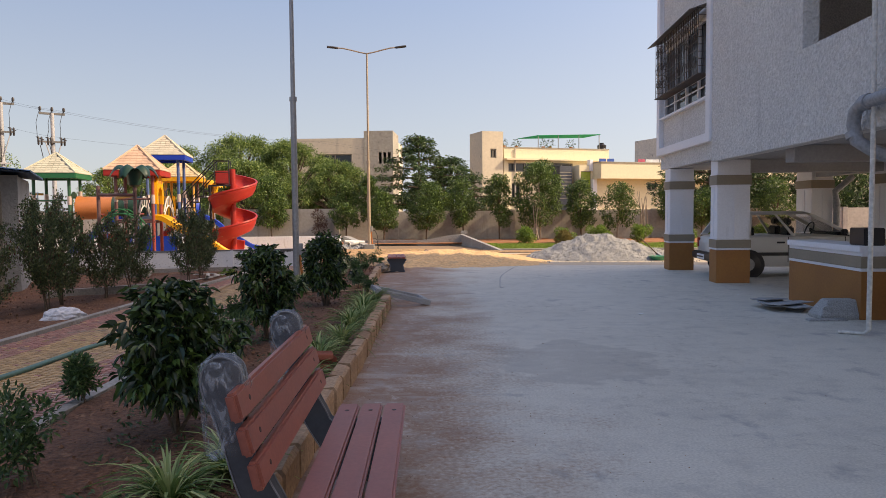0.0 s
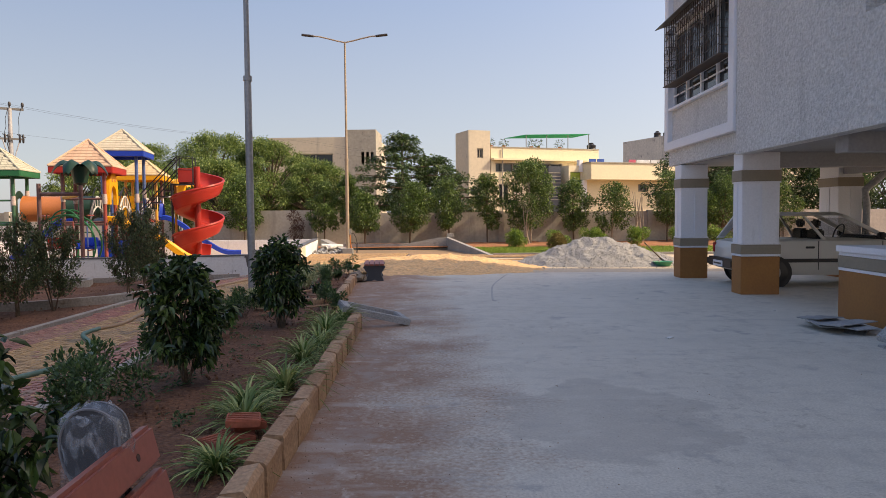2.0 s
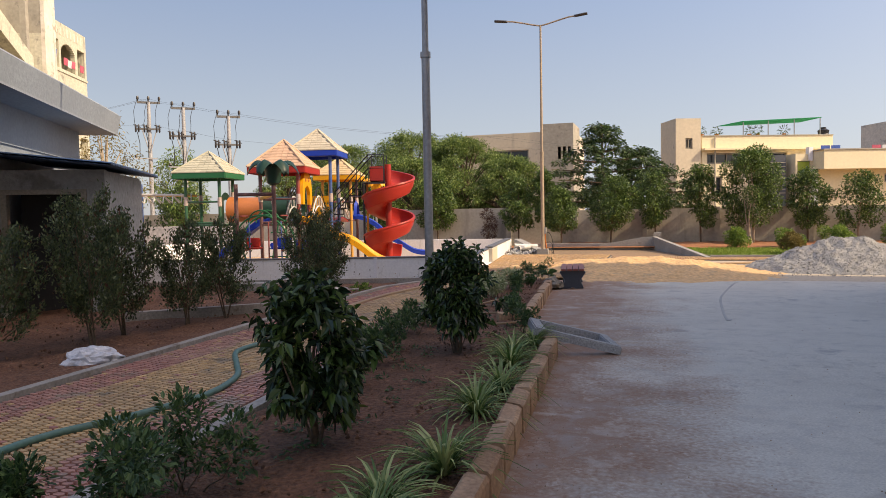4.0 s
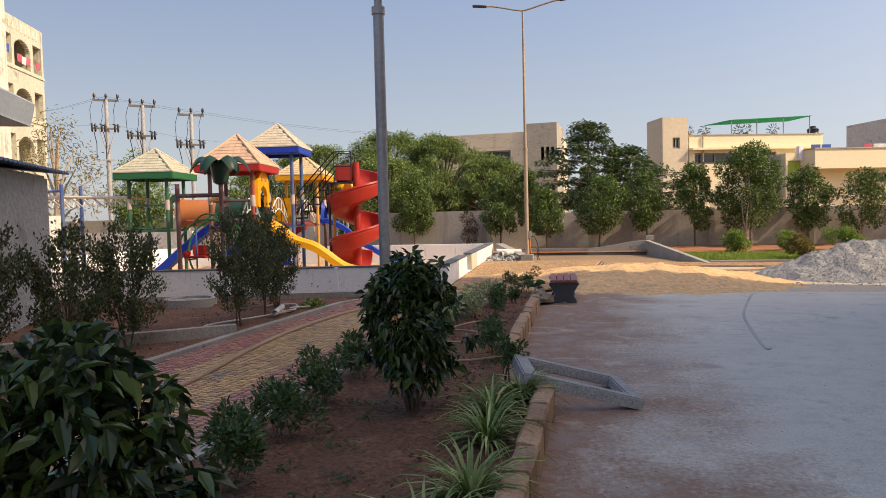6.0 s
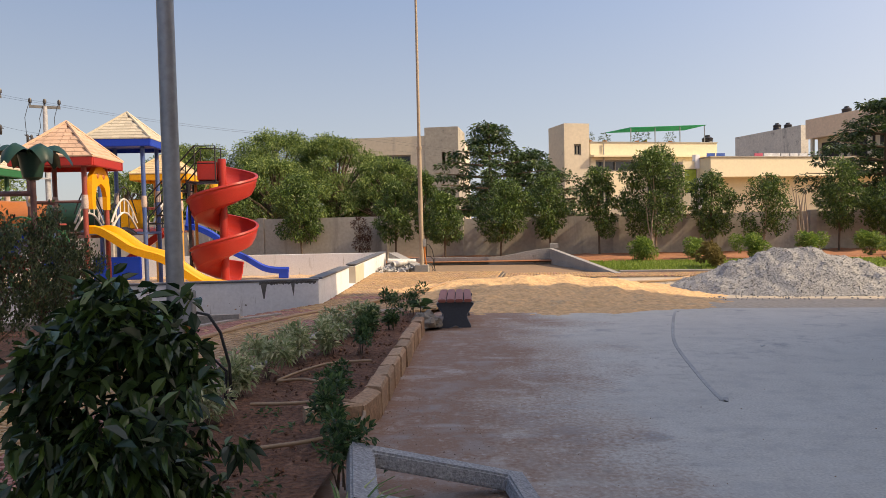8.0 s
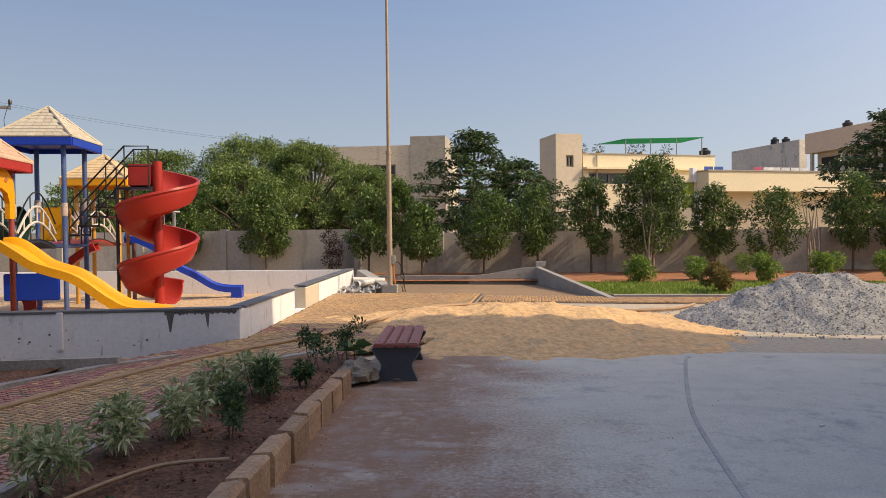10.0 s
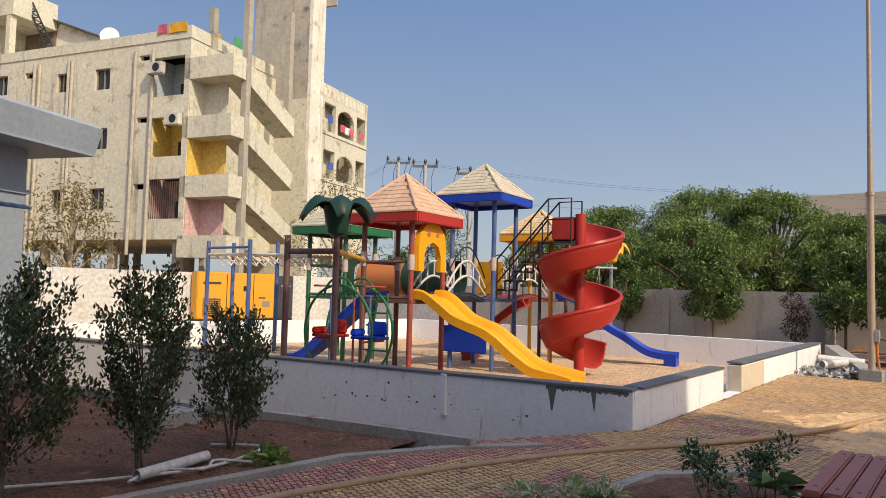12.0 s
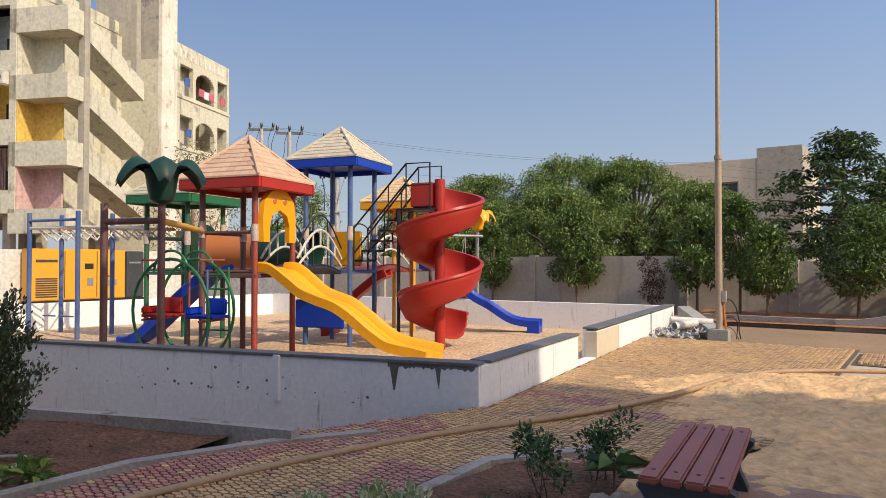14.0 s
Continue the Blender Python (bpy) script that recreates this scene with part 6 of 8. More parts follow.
villa("concrete_building", -16.0, 60.0, -6.9, 68.0, 7.85, BEIGE, "long unpainted beige building behind trees", [(-0.0 + 2.5, 5.5, 5.6, 6.7)])
villa("stair_head", -9.4, 59.9, -6.85, 64.0, 8.45, OLDGREY, "grey cement stair head tower", [(1.3, 1.55, 5.8, 6.8), (1.7, 1.95, 5.8, 6.8), (2.1, 2.35, 5.8, 6.8)])
TURN = 22
cream = villa("cream_house", 2.81, 59.35, 13.2, 67.0, 6.8, CREAM, "cream flat-roofed house with an upper terrace", [(0.4, 3.6, 4.95, 5.75), (4.5, 6.7, 4.95, 5.75), (0.7, 1.6, 2.6, 4.0)], turn=TURN)
q = Geo()
q.box((0.0, -0.55, 5.95), (10.4, -0.004, 6.10))
q.box((0.0, -0.08, 6.10), (10.4, -0.004, 6.16))
part("sun_ledge", q, CREAM, cream, "projecting cream ledge over the windows")
q = Geo()
q.box((0.0, -0.06, 7.023), (10.4, 0.25, 7.09))
part("parapet_cap", q, OLDGREY, cream, "weathered parapet cap")
q = Geo()
q.tube([(1.0, -0.1, 0.5), (1.0, -0.1, 6.95)], 0.06, 8)
part("drain_pipe", q, PIPE, cream, smooth=True)
villa("stair_head", 0.94, 58.5, 2.88, 61.1, 8.15, BEIGE, "beige stair head tower on a house", [(0.75, 1.3, 6.1, 6.9)], turn=TURN)
low = villa("low_cream_house", 9.3, 59.75, 31.2, 61.45, 5.25, CREAM, "low cream house with a deep roof fascia", [(-0.0 + 0.15, 1.15, 3.2, 4.95), (6.9, 7.9, 3.3, 3.95), (12.6, 14.4, 3.2, 3.8)], turn=TURN)
q = Geo()
q.box((1.3, -1.4, 4.27), (22.0, -0.003, 5.62))
part("roof_fascia", q, CREAM, low, "deep cream roof fascia")
q = Geo()
q.box((1.22, -1.48, 5.623), (22.0, 0.1, 5.70))
part("roof_edge", q, OLDGREY, low)
q = Geo()
q.box((1.18, -0.25, 0), (1.6, -0.005, 4.265))
q.box((0.95, -0.12, 4.95), (1.28, 0.29, 5.95))
part("white_pier", q, WHITE, low, "white painted pier")
gw = surface("green_glass", (0.30, 0.38, 0.05), (0.25, 0.33, 0.05), 0.25, fine=4, bump=0)
q = Geo()
q.box((0.2, 0.06, 3.25), (1.1, 0.09, 4.9))
part("green_pane", q, gw, low, "yellow-green tinted pane")
slate = villa("dark_louvred_tower", 7.6, 59.6, 8.8, 60.9, 5.2, surface("slate_grid", (0.07, 0.08, 0.10), None, 0.5, fine=6), "narrow slate-coloured house corner with pale slats", turn=TURN)
for k in range(9):
    q = Geo()
    q.box((-0.02, -0.04, 2.6 + 0.28 * k), (1.22, -0.003, 2.66 + 0.28 * k))
    part("slat", q, OLDGREY, slate)
OLDPALE = surface("weathered_pale_render", (0.66, 0.61, 0.52), (0.56, 0.52, 0.45), 0.9, scale=0.5, fine=5, amount=0.3, stains=((0.30, 0.28, 0.25), 0.8, 0.60))
streaked(OLDPALE, (0.20, 0.19, 0.17), 0.55, 0.6, 1.5)
villa("weathered_house", 25.4, 84.1, 26.3, 94.3, 10.4, OLDPALE, "stained grey concrete house", turn=TURN)
TANBAND = surface("tan_paint", (0.74, 0.55, 0.40), (0.69, 0.52, 0.38), 0.85, scale=0.5, fine=5, amount=0.2)
pent = villa("beige_villa", 28.4, 67.2, 42.8, 77.4, 8.2, BEIGE, "large beige villa with a shaded terrace", [(2.0, 9.0, 5.6, 7.4)], turn=TURN)
q = Geo()
q.box((-0.9, -0.9, 8.43), (14.0, 11.0, 10.2))
part("eave_band", q, TANBAND, pent, "tan roof band")
# black sheets laid on the closed side wall paint the terrace's shade
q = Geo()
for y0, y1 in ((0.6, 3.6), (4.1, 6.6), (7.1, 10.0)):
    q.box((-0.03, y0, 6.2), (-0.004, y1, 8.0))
part("terrace_shade", q, DARK, pent, "black sheets painted as the shade of terrace openings")
q = Geo()
for y in (0.4, 3.8, 6.8, 10.2):
    q.box((-0.85, y, 5.2), (-0.6, y + 0.25, 8.42))
q.box((-0.9, 0.2, 5.0), (-0.05, 10.6, 6.15))
part("terrace_post", q, BEIGE, pent, "terrace posts and parapet")
# roof-top shade and tanks
NET = leafy("green_shade_net", (0.03, 0.42, 0.24), (0.04, 0.46, 0.26), 0.8, 0.6)
th = thing("terrace_canopy", pose(5.4, 61.2, 7.05, 0, 0, TURN), "green shade net on thin roof-top posts", "canopy")
q = Geo()
q.ring([[Vector((0.5 - 0.17 * y, y, 1.15 - 0.16 * y if y < 0 else 1.15)), Vector((6.9, y, 1.42)), Vector((6.9, y, 1.46)), Vector((0.5 - 0.17 * y, y, 1.20))] for y in (0, 3.0)])
part("net", q, NET, th)
for x in (0.6, 2.6, 4.7, 6.8):
    q = Geo()
    q.tube([(x, 0.1, 0), (x, 0.1, 1.13 + 0.04 * x)], 0.04, 6)
    part("net_post", q, STEEL, th)
for x, y, z, n in ((12.0, 64.4, 7.02, 1), (24.3, 88.0, 10.62, 2), (26.0, 74.5, 10.2, 1)):
    for i in range(n):
        th = thing("water_tank", pose(x + i * 1.1, y, z), "black ribbed plastic roof tank", "water tank", "roof-top water tanks")
        q = Geo()
        q.tube([(0, 0, 0), (0, 0, 0.2), (0, 0, 0.25), (0, 0, 0.5), (0, 0, 0.65)], [0.42, 0.42, 0.38, 0.42, 0.2], 14)
        part("tank", q, BLACK, th, smooth=True)
        q = Geo()
        q.tube([(0, 0, 0.64), (0, 0, 0.74)], 0.2, 12)
        part("lid", q, BLACK, th, smooth=True)
for x, c in ((2.2, 1), (3.0, 1), (6.2, 0), (7.0, 4), (7.7, 4), (8.5, 4), (9.3, 4), (10.1, 4)):
    washing(low.matrix_basis @ pose(x, 0.4, 6.1), 0.7, 0.45, CLOTH[c])
for i in range(5):
    th = thing("roof_pot_plant", cream.matrix_basis @ pose((0.4, 1.6, 4.2, 4.9, 7.0)[i], 0.9, 7.025), "potted plant on a roof terrace", "plant", "pot plants on the terrace")
    q = Geo()
    q.tube([(0, 0, 0), (0, 0, 0.25)], [0.12, 0.17], 10)
    part("pot", q, BROWN, th, smooth=True)
    p, d = cloud(60, [(0, 0, 0.5)], [0.28 + 0.1 * rng.random()], 0.2)
    leaves("foliage", p, d, 0.22, 0.07, LEAF_DEEP, th)

# ---- electricity poles ----
INS = surface("dark_insulator", (0.03, 0.025, 0.025), None, 0.4, bump=0)
ALU = surface("painted_pole", (0.42, 0.42, 0.43), (0.34, 0.34, 0.35), 0.6, fine=12)
ARM = surface("dark_steel_arm", (0.14, 0.14, 0.14), (0.10, 0.095, 0.09), 0.6, fine=12)
poles = ((-23.74, 37.64, 7.4), (-26.3, 37.0, 7.95), (-29.6, 38.1, 8.65))
for x, y, h in poles:
    th = thing("electricity_pole", pose(x, y, 0, 0, 0, 40), "pale electricity pole with dark cross-arms and insulators", "utility pole", "electricity poles")
    q = Geo()
    q.tube([(0, 0, 0), (0, 0, h)], [0.15, 0.10], 10)
    part("post", q, ALU, th, smooth=True)
    q = Geo()
    q.box((-0.65, -0.05, h - 0.1), (0.65, 0.05, h + 0.02))
    arm = part("cross_arm", q, ARM, th, "dark steel top cross-arm")
    for s in (-0.6, 0.0, 0.6):
        q = Geo()
        q.tube([(s, 0, h + 0.02), (s, 0, h + 0.12), (s, 0, h + 0.14), (s, 0, h + 0.26), (s, 0, h + 0.34)], [0.03, 0.03, 0.075, 0.075, 0.045], 8)
        part("insulator", q, INS, arm, smooth=True)
    zb = h - 1.7
    q = Geo()
    q.box((-0.75, -0.22, zb), (0.62, -0.14, zb + 0.1))
    arm = part("switch_arm", q, ARM, th, "cross-arm with paired switch insulators")
    for s in (-0.68, -0.2, 0.48):
        for ds in (-0.08, 0.08):
            q = Geo()
            q.tube([(s + ds, -0.19, zb - 0.16), (s + ds, -0.19, zb - 0.1), (s + ds, -0.19, zb + 0.26), (s + ds, -0.19, zb + 0.32)], [0.025, 0.055, 0.055, 0.025], 8)
            part("insulator", q, INS, arm, smooth=True)
        q = Geo()
        q.tube([(s - 0.2, -0.19, zb + 0.30), (s + 0.2, -0.19, zb + 0.14)], 0.025, 6)
        part("switch_blade", q, INS, arm, smooth=True)
    for s in (-0.4, 0.4):
        q = Geo()
        q.tube([(s, -0.19, zb), (s * 0.1, -0.15, zb - 1.3)], 0.03, 6)
        part("brace", q, ALU, th, smooth=True)
    q = Geo()
    q.box((-0.85, -0.2, zb - 1.75), (0.4, -0.14, zb - 1.68))
    arm = part("lower_arm", q, ALU, th)
    q = Geo()
    q.tube([(-0.8, -0.17, zb - 1.68), (-0.8, -0.17, zb - 1.6), (-0.8, -0.17, zb - 1.5)], [0.03, 0.09, 0.05], 8)
    part("insulator", q, INS, arm, smooth=True)
    for s, e in ((-0.6, -0.68), (0.0, -0.2), (0.6, 0.48)):
        q = Geo()
        q.tube([(s, 0, h + 0.25), (s - 0.14, -0.1, h - 0.2), (s - 0.24, -0.16, h - 0.6), (s - 0.22, -0.2, h - 1.0), (e - 0.12, -0.19, zb + 0.3)], 0.014, 5)
        part("jumper_cable", q, CABLE, th, smooth=True)
    for e in (-0.68, -0.2):
        q = Geo()
        q.tube([(e, -0.19, zb - 0.14), (e + 0.12, -0.2, zb - 0.8), (e + 0.10, -0.18, zb - 1.65)], 0.022, 5)
        part("down_cable", q, CABLE, th, smooth=True)
for k, dz in enumerate((0.2, 0.2, -1.4)):
    line = [(-52 + k, 50, 11.0)] + [(x + 0.45 * (k % 3 - 1), y, h + dz) for x, y, h in reversed(poles)] + [(-12 + k, 52, 6.9 + dz * 0.5), (14, 75, 6.5)]
    q = Geo()
    for a, b in zip(line, line[1:]):
        q.tube(arc(a, b, -0.02 * (Vector(b) - Vector(a)).length, 8), 0.006, 4)
    wire = thing("overhead_wire", pose(0, 0, 0), "thin sagging overhead wire between the poles", "wire", "overhead wires")
    part("wire", q, CABLE, wire)

# ---- trees by the boundary wall ----
for x, y, h, r, n in ((-10.5, 35.4, 3.3, 1.1, 2300), (-13.8, 35.3, 2.9, 0.8, 1200), (-6.4, 34.9, 3.0, 0.9, 1600), (-5.2, 35.0, 3.5, 0.7, 1300), (-4.3, 34.2, 2.5, 0.85, 1300), (-2.2, 35.0, 2.95, 1.15, 2000), (-0.25, 35.4, 3.2, 0.9, 1400), (1.65, 35.5, 3.5, 0.85, 1500), (3.8, 35.4, 4.0, 1.5, 3600), (6.0, 35.9, 3.1, 1.0, 1700), (7.9, 36.0, 2.9, 1.1, 1300), (10.75, 36.3, 3.5, 1.0, 1400), (13.5, 36.4, 3.2, 1.2, 1500), (16.5, 36.6, 3.0, 1.2, 1500), (12.3, 36.0, 2.6, 0.9, 1100)):
    tree("young_tree", x, y, 0.1, h, r, LEAF_WALL, "young leafy tree planted along the boundary wall", "young trees along the wall", int(n * 1.6), 0.125, 0.052, 0.045, 0.26, 18, PALEBARK if x in (3.8, 7.9) else None)
for x, y in ((9.1, 35.6), (9.35, 35.7), (3.55, 34.6)):
    th = thing("bare_sapling", pose(x, y, 0.1), "bare pale sapling with forked stems", "tree", "bare saplings")
    stems(th, [(rng.normal() * 0.3, rng.normal() * 0.2, 2.0 + rng.random() * 0.5) for i in range(4)], 0.04, 0.08, PALEBARK)
th = thing("reddish_bush", pose(-7.9, 35.3, 0.2), "dry reddish bush against the wall", "bush")
p, d = cloud(1100, [(0, 0, 0.5), (0.1, 0, 0.9), (-0.1, 0, 1.3)], [0.4, 0.36, 0.32], 0.3)
leaves("foliage", p, d + rng.normal(size=p.shape) * 0.5, 0.09, 0.035, LEAF_RED, th)
stems(th, [(0.1, 0, 1.0), (-0.1, 0, 1.3)], 0.02)
for x, y, s in ((2.73, 31.3, 1.0), (4.55, 31.6, 0.95), (6.25, 31.4, 1.05), (8.2, 31.9, 1.0), (4.25, 27.6, 0.8), (10.2, 32.2, 1.0), (12.0, 32.6, 1.1), (14, 32.8, 1.0)):
    th = thing("round_bush", pose(x, y, 0.1), "round yellow-green garden bush on the lawn edge", "bush", "round garden bushes")
    cs = [(rng.normal() * 0.19 * s, rng.normal() * 0.19 * s, 0.2 + 0.42 * rng.random() * s) for i in range(10)]
    p, d = cloud(2600, cs, [0.22 * s] * 10, 0.4)
    p[:, 2] = np.maximum(p[:, 2], 0.02)
    leaves("foliage", p, d + rng.normal(size=p.shape) * 0.4 + np.array((0, 0, 0.2)), 0.075, 0.045, LEAF_HEDGE if s > 0.9 else LEAF_DRY, th)
    stems(th, [(0.1, 0, 0.4), (-0.1, 0.1, 0.4)], 0.02)
# feathery acacias behind the wall
for x, y, h, r, n in ((-19.5, 43.5, 6.2, 4.2, 9000), (-15.5, 45.5, 6.9, 4.6, 11000), (-11.5, 44.5, 6.4, 4.3, 10000), (-8.6, 42.5, 4.8, 3.2, 5500), (-13.5, 40.5, 4.8, 3.6, 7000), (-17.5, 40.0, 4.5, 3.5, 7000), (-22.5, 41.5, 4.6, 2.8, 4000)):
    tree("acacia", x, y, 0, h, r, LEAF_ACACIA, "broad feathery acacia behind the boundary wall", "acacias behind the wall", int(n * 1.8), 0.155, 0.05, 0.16, 0.16, 120, None, 0.5, 0.15, 0.1, (0.08, 0.22))
# tiered dark trees
def tiered(x, y, h, r, n=3200):
    th = thing("tiered_tree", pose(x, y, 0), "dark tree with branches in flat tiers", "tree", "tiered dark trees")
    q = Geo()
    q.tube([(0, 0, 0), (0.05, 0, h * 0.5), (0, 0, h)], [0.16, 0.11, 0.03], 8)
    part("trunk", q, BARK, th, smooth=True)
    cs, rs = [], []
    for k in range(8):
        u = k / 7
        rr = r * (0.95 if u < 0.45 else 0.95 - 1.25 * (u - 0.45)) * (0.8 + 0.3 * rng.random())
        for j in range(max(3, int(8 - 4 * u))):
            a = 2 * math.pi * j / max(3, int(8 - 4 * u)) + k * 0.9
            for s in (0.45, 0.8, 1.05):
                cs.append((rr * s * math.cos(a), rr * s * math.sin(a), h * (0.34 + 0.64 * u) + 0.10 * rng.normal() - 0.16 * s))
                rs.append(0.36 * r / 2.6)
            q = Geo()
            q.tube([(0, 0, h * (0.32 + 0.62 * u)), (rr * math.cos(a), rr * math.sin(a), h * (0.34 + 0.64 * u))], [0.05, 0.015], 5)
            part("limb", q, BARK, th)
    n = int(n * 4.0)
    p, d = cloud(n, cs, rs, 0.2, (1, 1, 0.45))
    leaves("crown", p, d * np.array((1, 1, 0.4)) + np.array((0, 0, -0.25)), 0.17, 0.08, LEAF_DEEP, th)


tiered(-3.1, 41.5, 6.2, 2.9, 3000)
tiered(-1.2, 43.0, 4.9, 3.0, 3000)
tiered(13.8, 39.5, 6.3, 3.0, 3200)
tiered(17.5, 42.0, 6.8, 3.2, 3200)
for x, y, h, r in ((21, 41, 5.0, 2.6), (25, 42, 5.5, 3.0), (29, 43, 6.0, 3.2), (15.6, 40.5, 4.4, 2.2), (33, 44, 5, 3)):
    tree("dense_tree", x, y, 0, h, r, LEAF_DEEP, "dense dark green tree behind the wall", "dense trees behind the wall", 3500, 0.26, 0.09, 0.14, 0.15, 22)
tree("sparse_tree", -28.5, 33.0, 0, 7.0, 2.6, LEAF_DRY, "half-bare tree with yellowing leaves", "half-bare trees", 900, 0.20, 0.06, 0.16, 0.3, 26, PALEBARK, 0.9, 0.2, 0.1)
tree("sparse_tree", -30.0, 21.5, 0, 5.4, 2.3, LEAF_DRY, "half-bare tree with yellowing leaves", "half-bare trees", 1300, 0.18, 0.06, 0.13, 0.2, 26, PALEBARK, 0.9, 0.2, 0.1)
tree("dense_tree", -32.0, 44.0, 0, 6.0, 2.4, LEAF_ACACIA, "dense green tree behind the play area", "dense trees behind the wall", 2500, 0.24, 0.07, 0.14, 0.2, 22)
tree("dense_tree", -24.5, 34.0, 0, 3.4, 1.5, LEAF_WALL, "dense green tree behind the play area", "dense trees behind the wall", 1800, 0.2, 0.07, 0.1, 0.2, 18)

# ---- sand, gravel, lawn ----
def heightfield(name, x0, x1, y0, y1, step, height, mat, label, kind="structure"):
    nx, ny = int((x1 - x0) / step), int((y1 - y0) / step)
    q = Geo()
    for j in range(ny + 1):
        for i in range(nx + 1):
            x, y = x0 + (x1 - x0) * i / nx, y0 + (y1 - y0) * j / ny
            q.v.append((x, y, height(x, y)))
    q.f = [(j * (nx + 1) + i, j * (nx + 1) + i + 1, (j + 1) * (nx + 1) + i + 1, (j + 1) * (nx + 1) + i) for j in range(ny) for i in range(nx)]
    return tagged(new(name, mesh_of(name, q, mat, smooth=True, tidy=False)), label, "", "", kind)


APRON = surface("dusty_apron", (0.50, 0.40, 0.29), (0.44, 0.38, 0.30), 0.9, scale=0.6, fine=12, amount=0.4, bump=0.5, depth=0.02, stains=((0.30, 0.25, 0.19), 1.3, 0.60))
sheet("dusty_apron", lambda y: (-3.2, 26.0), 18.2, 27.4, -0.012, APRON, "dusty concrete apron with spilled sand", step=0.5)


def sand_z(x, y):
    k = 0.34 * math.exp(-((x + 0.3) / (3.3 if x < -0.3 else 2.3)) ** 2 - ((y - 22.1) / 1.6) ** 2) + 0.17 * math.exp(-((x + 0.5) / 2.7) ** 2 - ((y - 19.9) / 1.6) ** 2)
    lump = 0.04 * fbm(x, y, 1.6, 1.0) + 0.04 * fbm(x, y, 3.6, 5.0) + 0.035 * abs(fbm(x, y, 7.5, 2.0))
    return -0.07 + k + lump * min(1, k * 7)


heightfield("sand_heap", -4.3, 4.2, 17.2, 26.3, 0.07, sand_z, SAND, "low trampled heap of golden building sand", "stuff")


def gravel_z(x, y):
    u, v = (x - 4.75) / 2.75, (y - 22.4) / 1.75
    r = math.sqrt(u * u + v * v)
    h = 0.92 * max(0.0, 1 - r) ** 0.92 + 0.12 * math.exp(-((x - 3.0) / 0.8) ** 2 - ((y - 22) / 0.9) ** 2)
    return -0.06 + h * (1 + 0.22 * fbm(x, y, 1.0, 2.0)) + 0.06 * fbm(x, y, 3.5, 7.0) * min(1, h * 4) + 0.035 * fbm(x, y, 16, 4.0) * min(1, h * 6)


heightfield("gravel_heap", 1.6, 8.0, 20.2, 24.8, 0.05, gravel_z, GRAVEL, "heap of grey crushed stone", "stuff")
q = Geo()
for i in range(9000):
    x, y = rng.uniform(1.7, 7.9), rng.uniform(20.2, 24.0)
    z = gravel_z(x, y)
    if z < -0.02 and rng.random() > 0.12:
        continue
    s = rng.uniform(0.008, 0.019)
    m = Matrix.Translation((x, y, max(z, 0.0))) @ Euler(tuple(rng.uniform(0, 6, 3))).to_matrix().to_4x4()
    q.add([m @ Vector(v) for v in ((s, 0, 0), (-s, s * 0.3, 0), (0, s, 0.2 * s), (0, -s, 0), (0, 0.1 * s, s * 0.9), (0.1 * s, 0, -s))], [(0, 2, 4), (2, 1, 4), (1, 3, 4), (3, 0, 4), (2, 0, 5), (1, 2, 5), (3, 1, 5), (0, 3, 5)])
tagged(new("crushed_stones", mesh_of("crushed_stones", q, GRAVEL, tidy=False)), "loose crushed stones on the heap", "gravel", "", "stuff")

LAWN = surface("lawn_ground", (0.13, 0.17, 0.03), (0.17, 0.17, 0.05), 0.95, scale=1.2, fine=20, amount=0.5)
REDSOIL = surface("sunlit_red_soil", (0.36, 0.15, 0.065), (0.28, 0.12, 0.06), 0.95, scale=1.0, fine=10, amount=0.6, bump=0.6, depth=0.03)
sheet("lawn", lambda y: (1.6 - (y - 26.9) * 0.32, 26.0), 26.9, 31.2, 0.05, LAWN, "strip of short green lawn", step=0.4, rough=0.03)
sheet("wall_bed", lambda y: (-6.5 if y > 32.2 else 0.0, 30.0), 31.0, 37.6, 0.08, REDSOIL, "red soil bed along the boundary wall", step=0.4, rough=0.08)
n = 15000
gx, gy = rng.uniform(0, 1, n), rng.uniform(27.0, 31.1, n)
gp = np.stack([1.7 - (gy - 26.9) * 0.32 + gx ** 1.4 * 16, gy, np.full(n, 0.05)], 1)
holder = thing("lawn_grass", pose(0, 0, 0), "short green lawn grass", "grass", "", "stuff")
leaves("grass_blades", gp, rng.normal(size=(n, 3)) * 0.45 + np.array((0, 0, 1.0)), 0.10, 0.022, LEAF_GRASS, holder, droop=0.1, kind="stuff")

q = Geo()
q.box((1.55, 26.70, -0.06), (26.0, 26.90, 0.075))
structure("lawn_edging", q, CONCRETE, "pale cement strip along the lawn")

# ---- low walls by the far lamp ----
q = Geo()
a, b = Vector((1.56, 26.5, 0)), Vector((-0.18, 32.2, 0))
d = (b - a).normalized()
w = Vector((-d.y, d.x, 0)) * 0.16
q.add([a + Vector((0, 0, -0.05)), b + Vector((0, 0, -0.05)), b + Vector((0, 0, 0.5)), a + Vector((0, 0, 0.03)), a + w + Vector((0, 0, -0.05)), b + w + Vector((0, 0, -0.05)), b + w + Vector((0, 0, 0.5)), a + w + Vector((0, 0, 0.03))],
      [(0, 1, 2, 3), (7, 6, 5, 4), (3, 2, 6, 7), (1, 5, 6, 2), (0, 3, 7, 4), (0, 4, 5, 1)])
wall_run(q, Vector((-0.2, 32.22, 0)), Vector((-5.6, 32.6, 0)), -0.05, 0.22, 0.15)
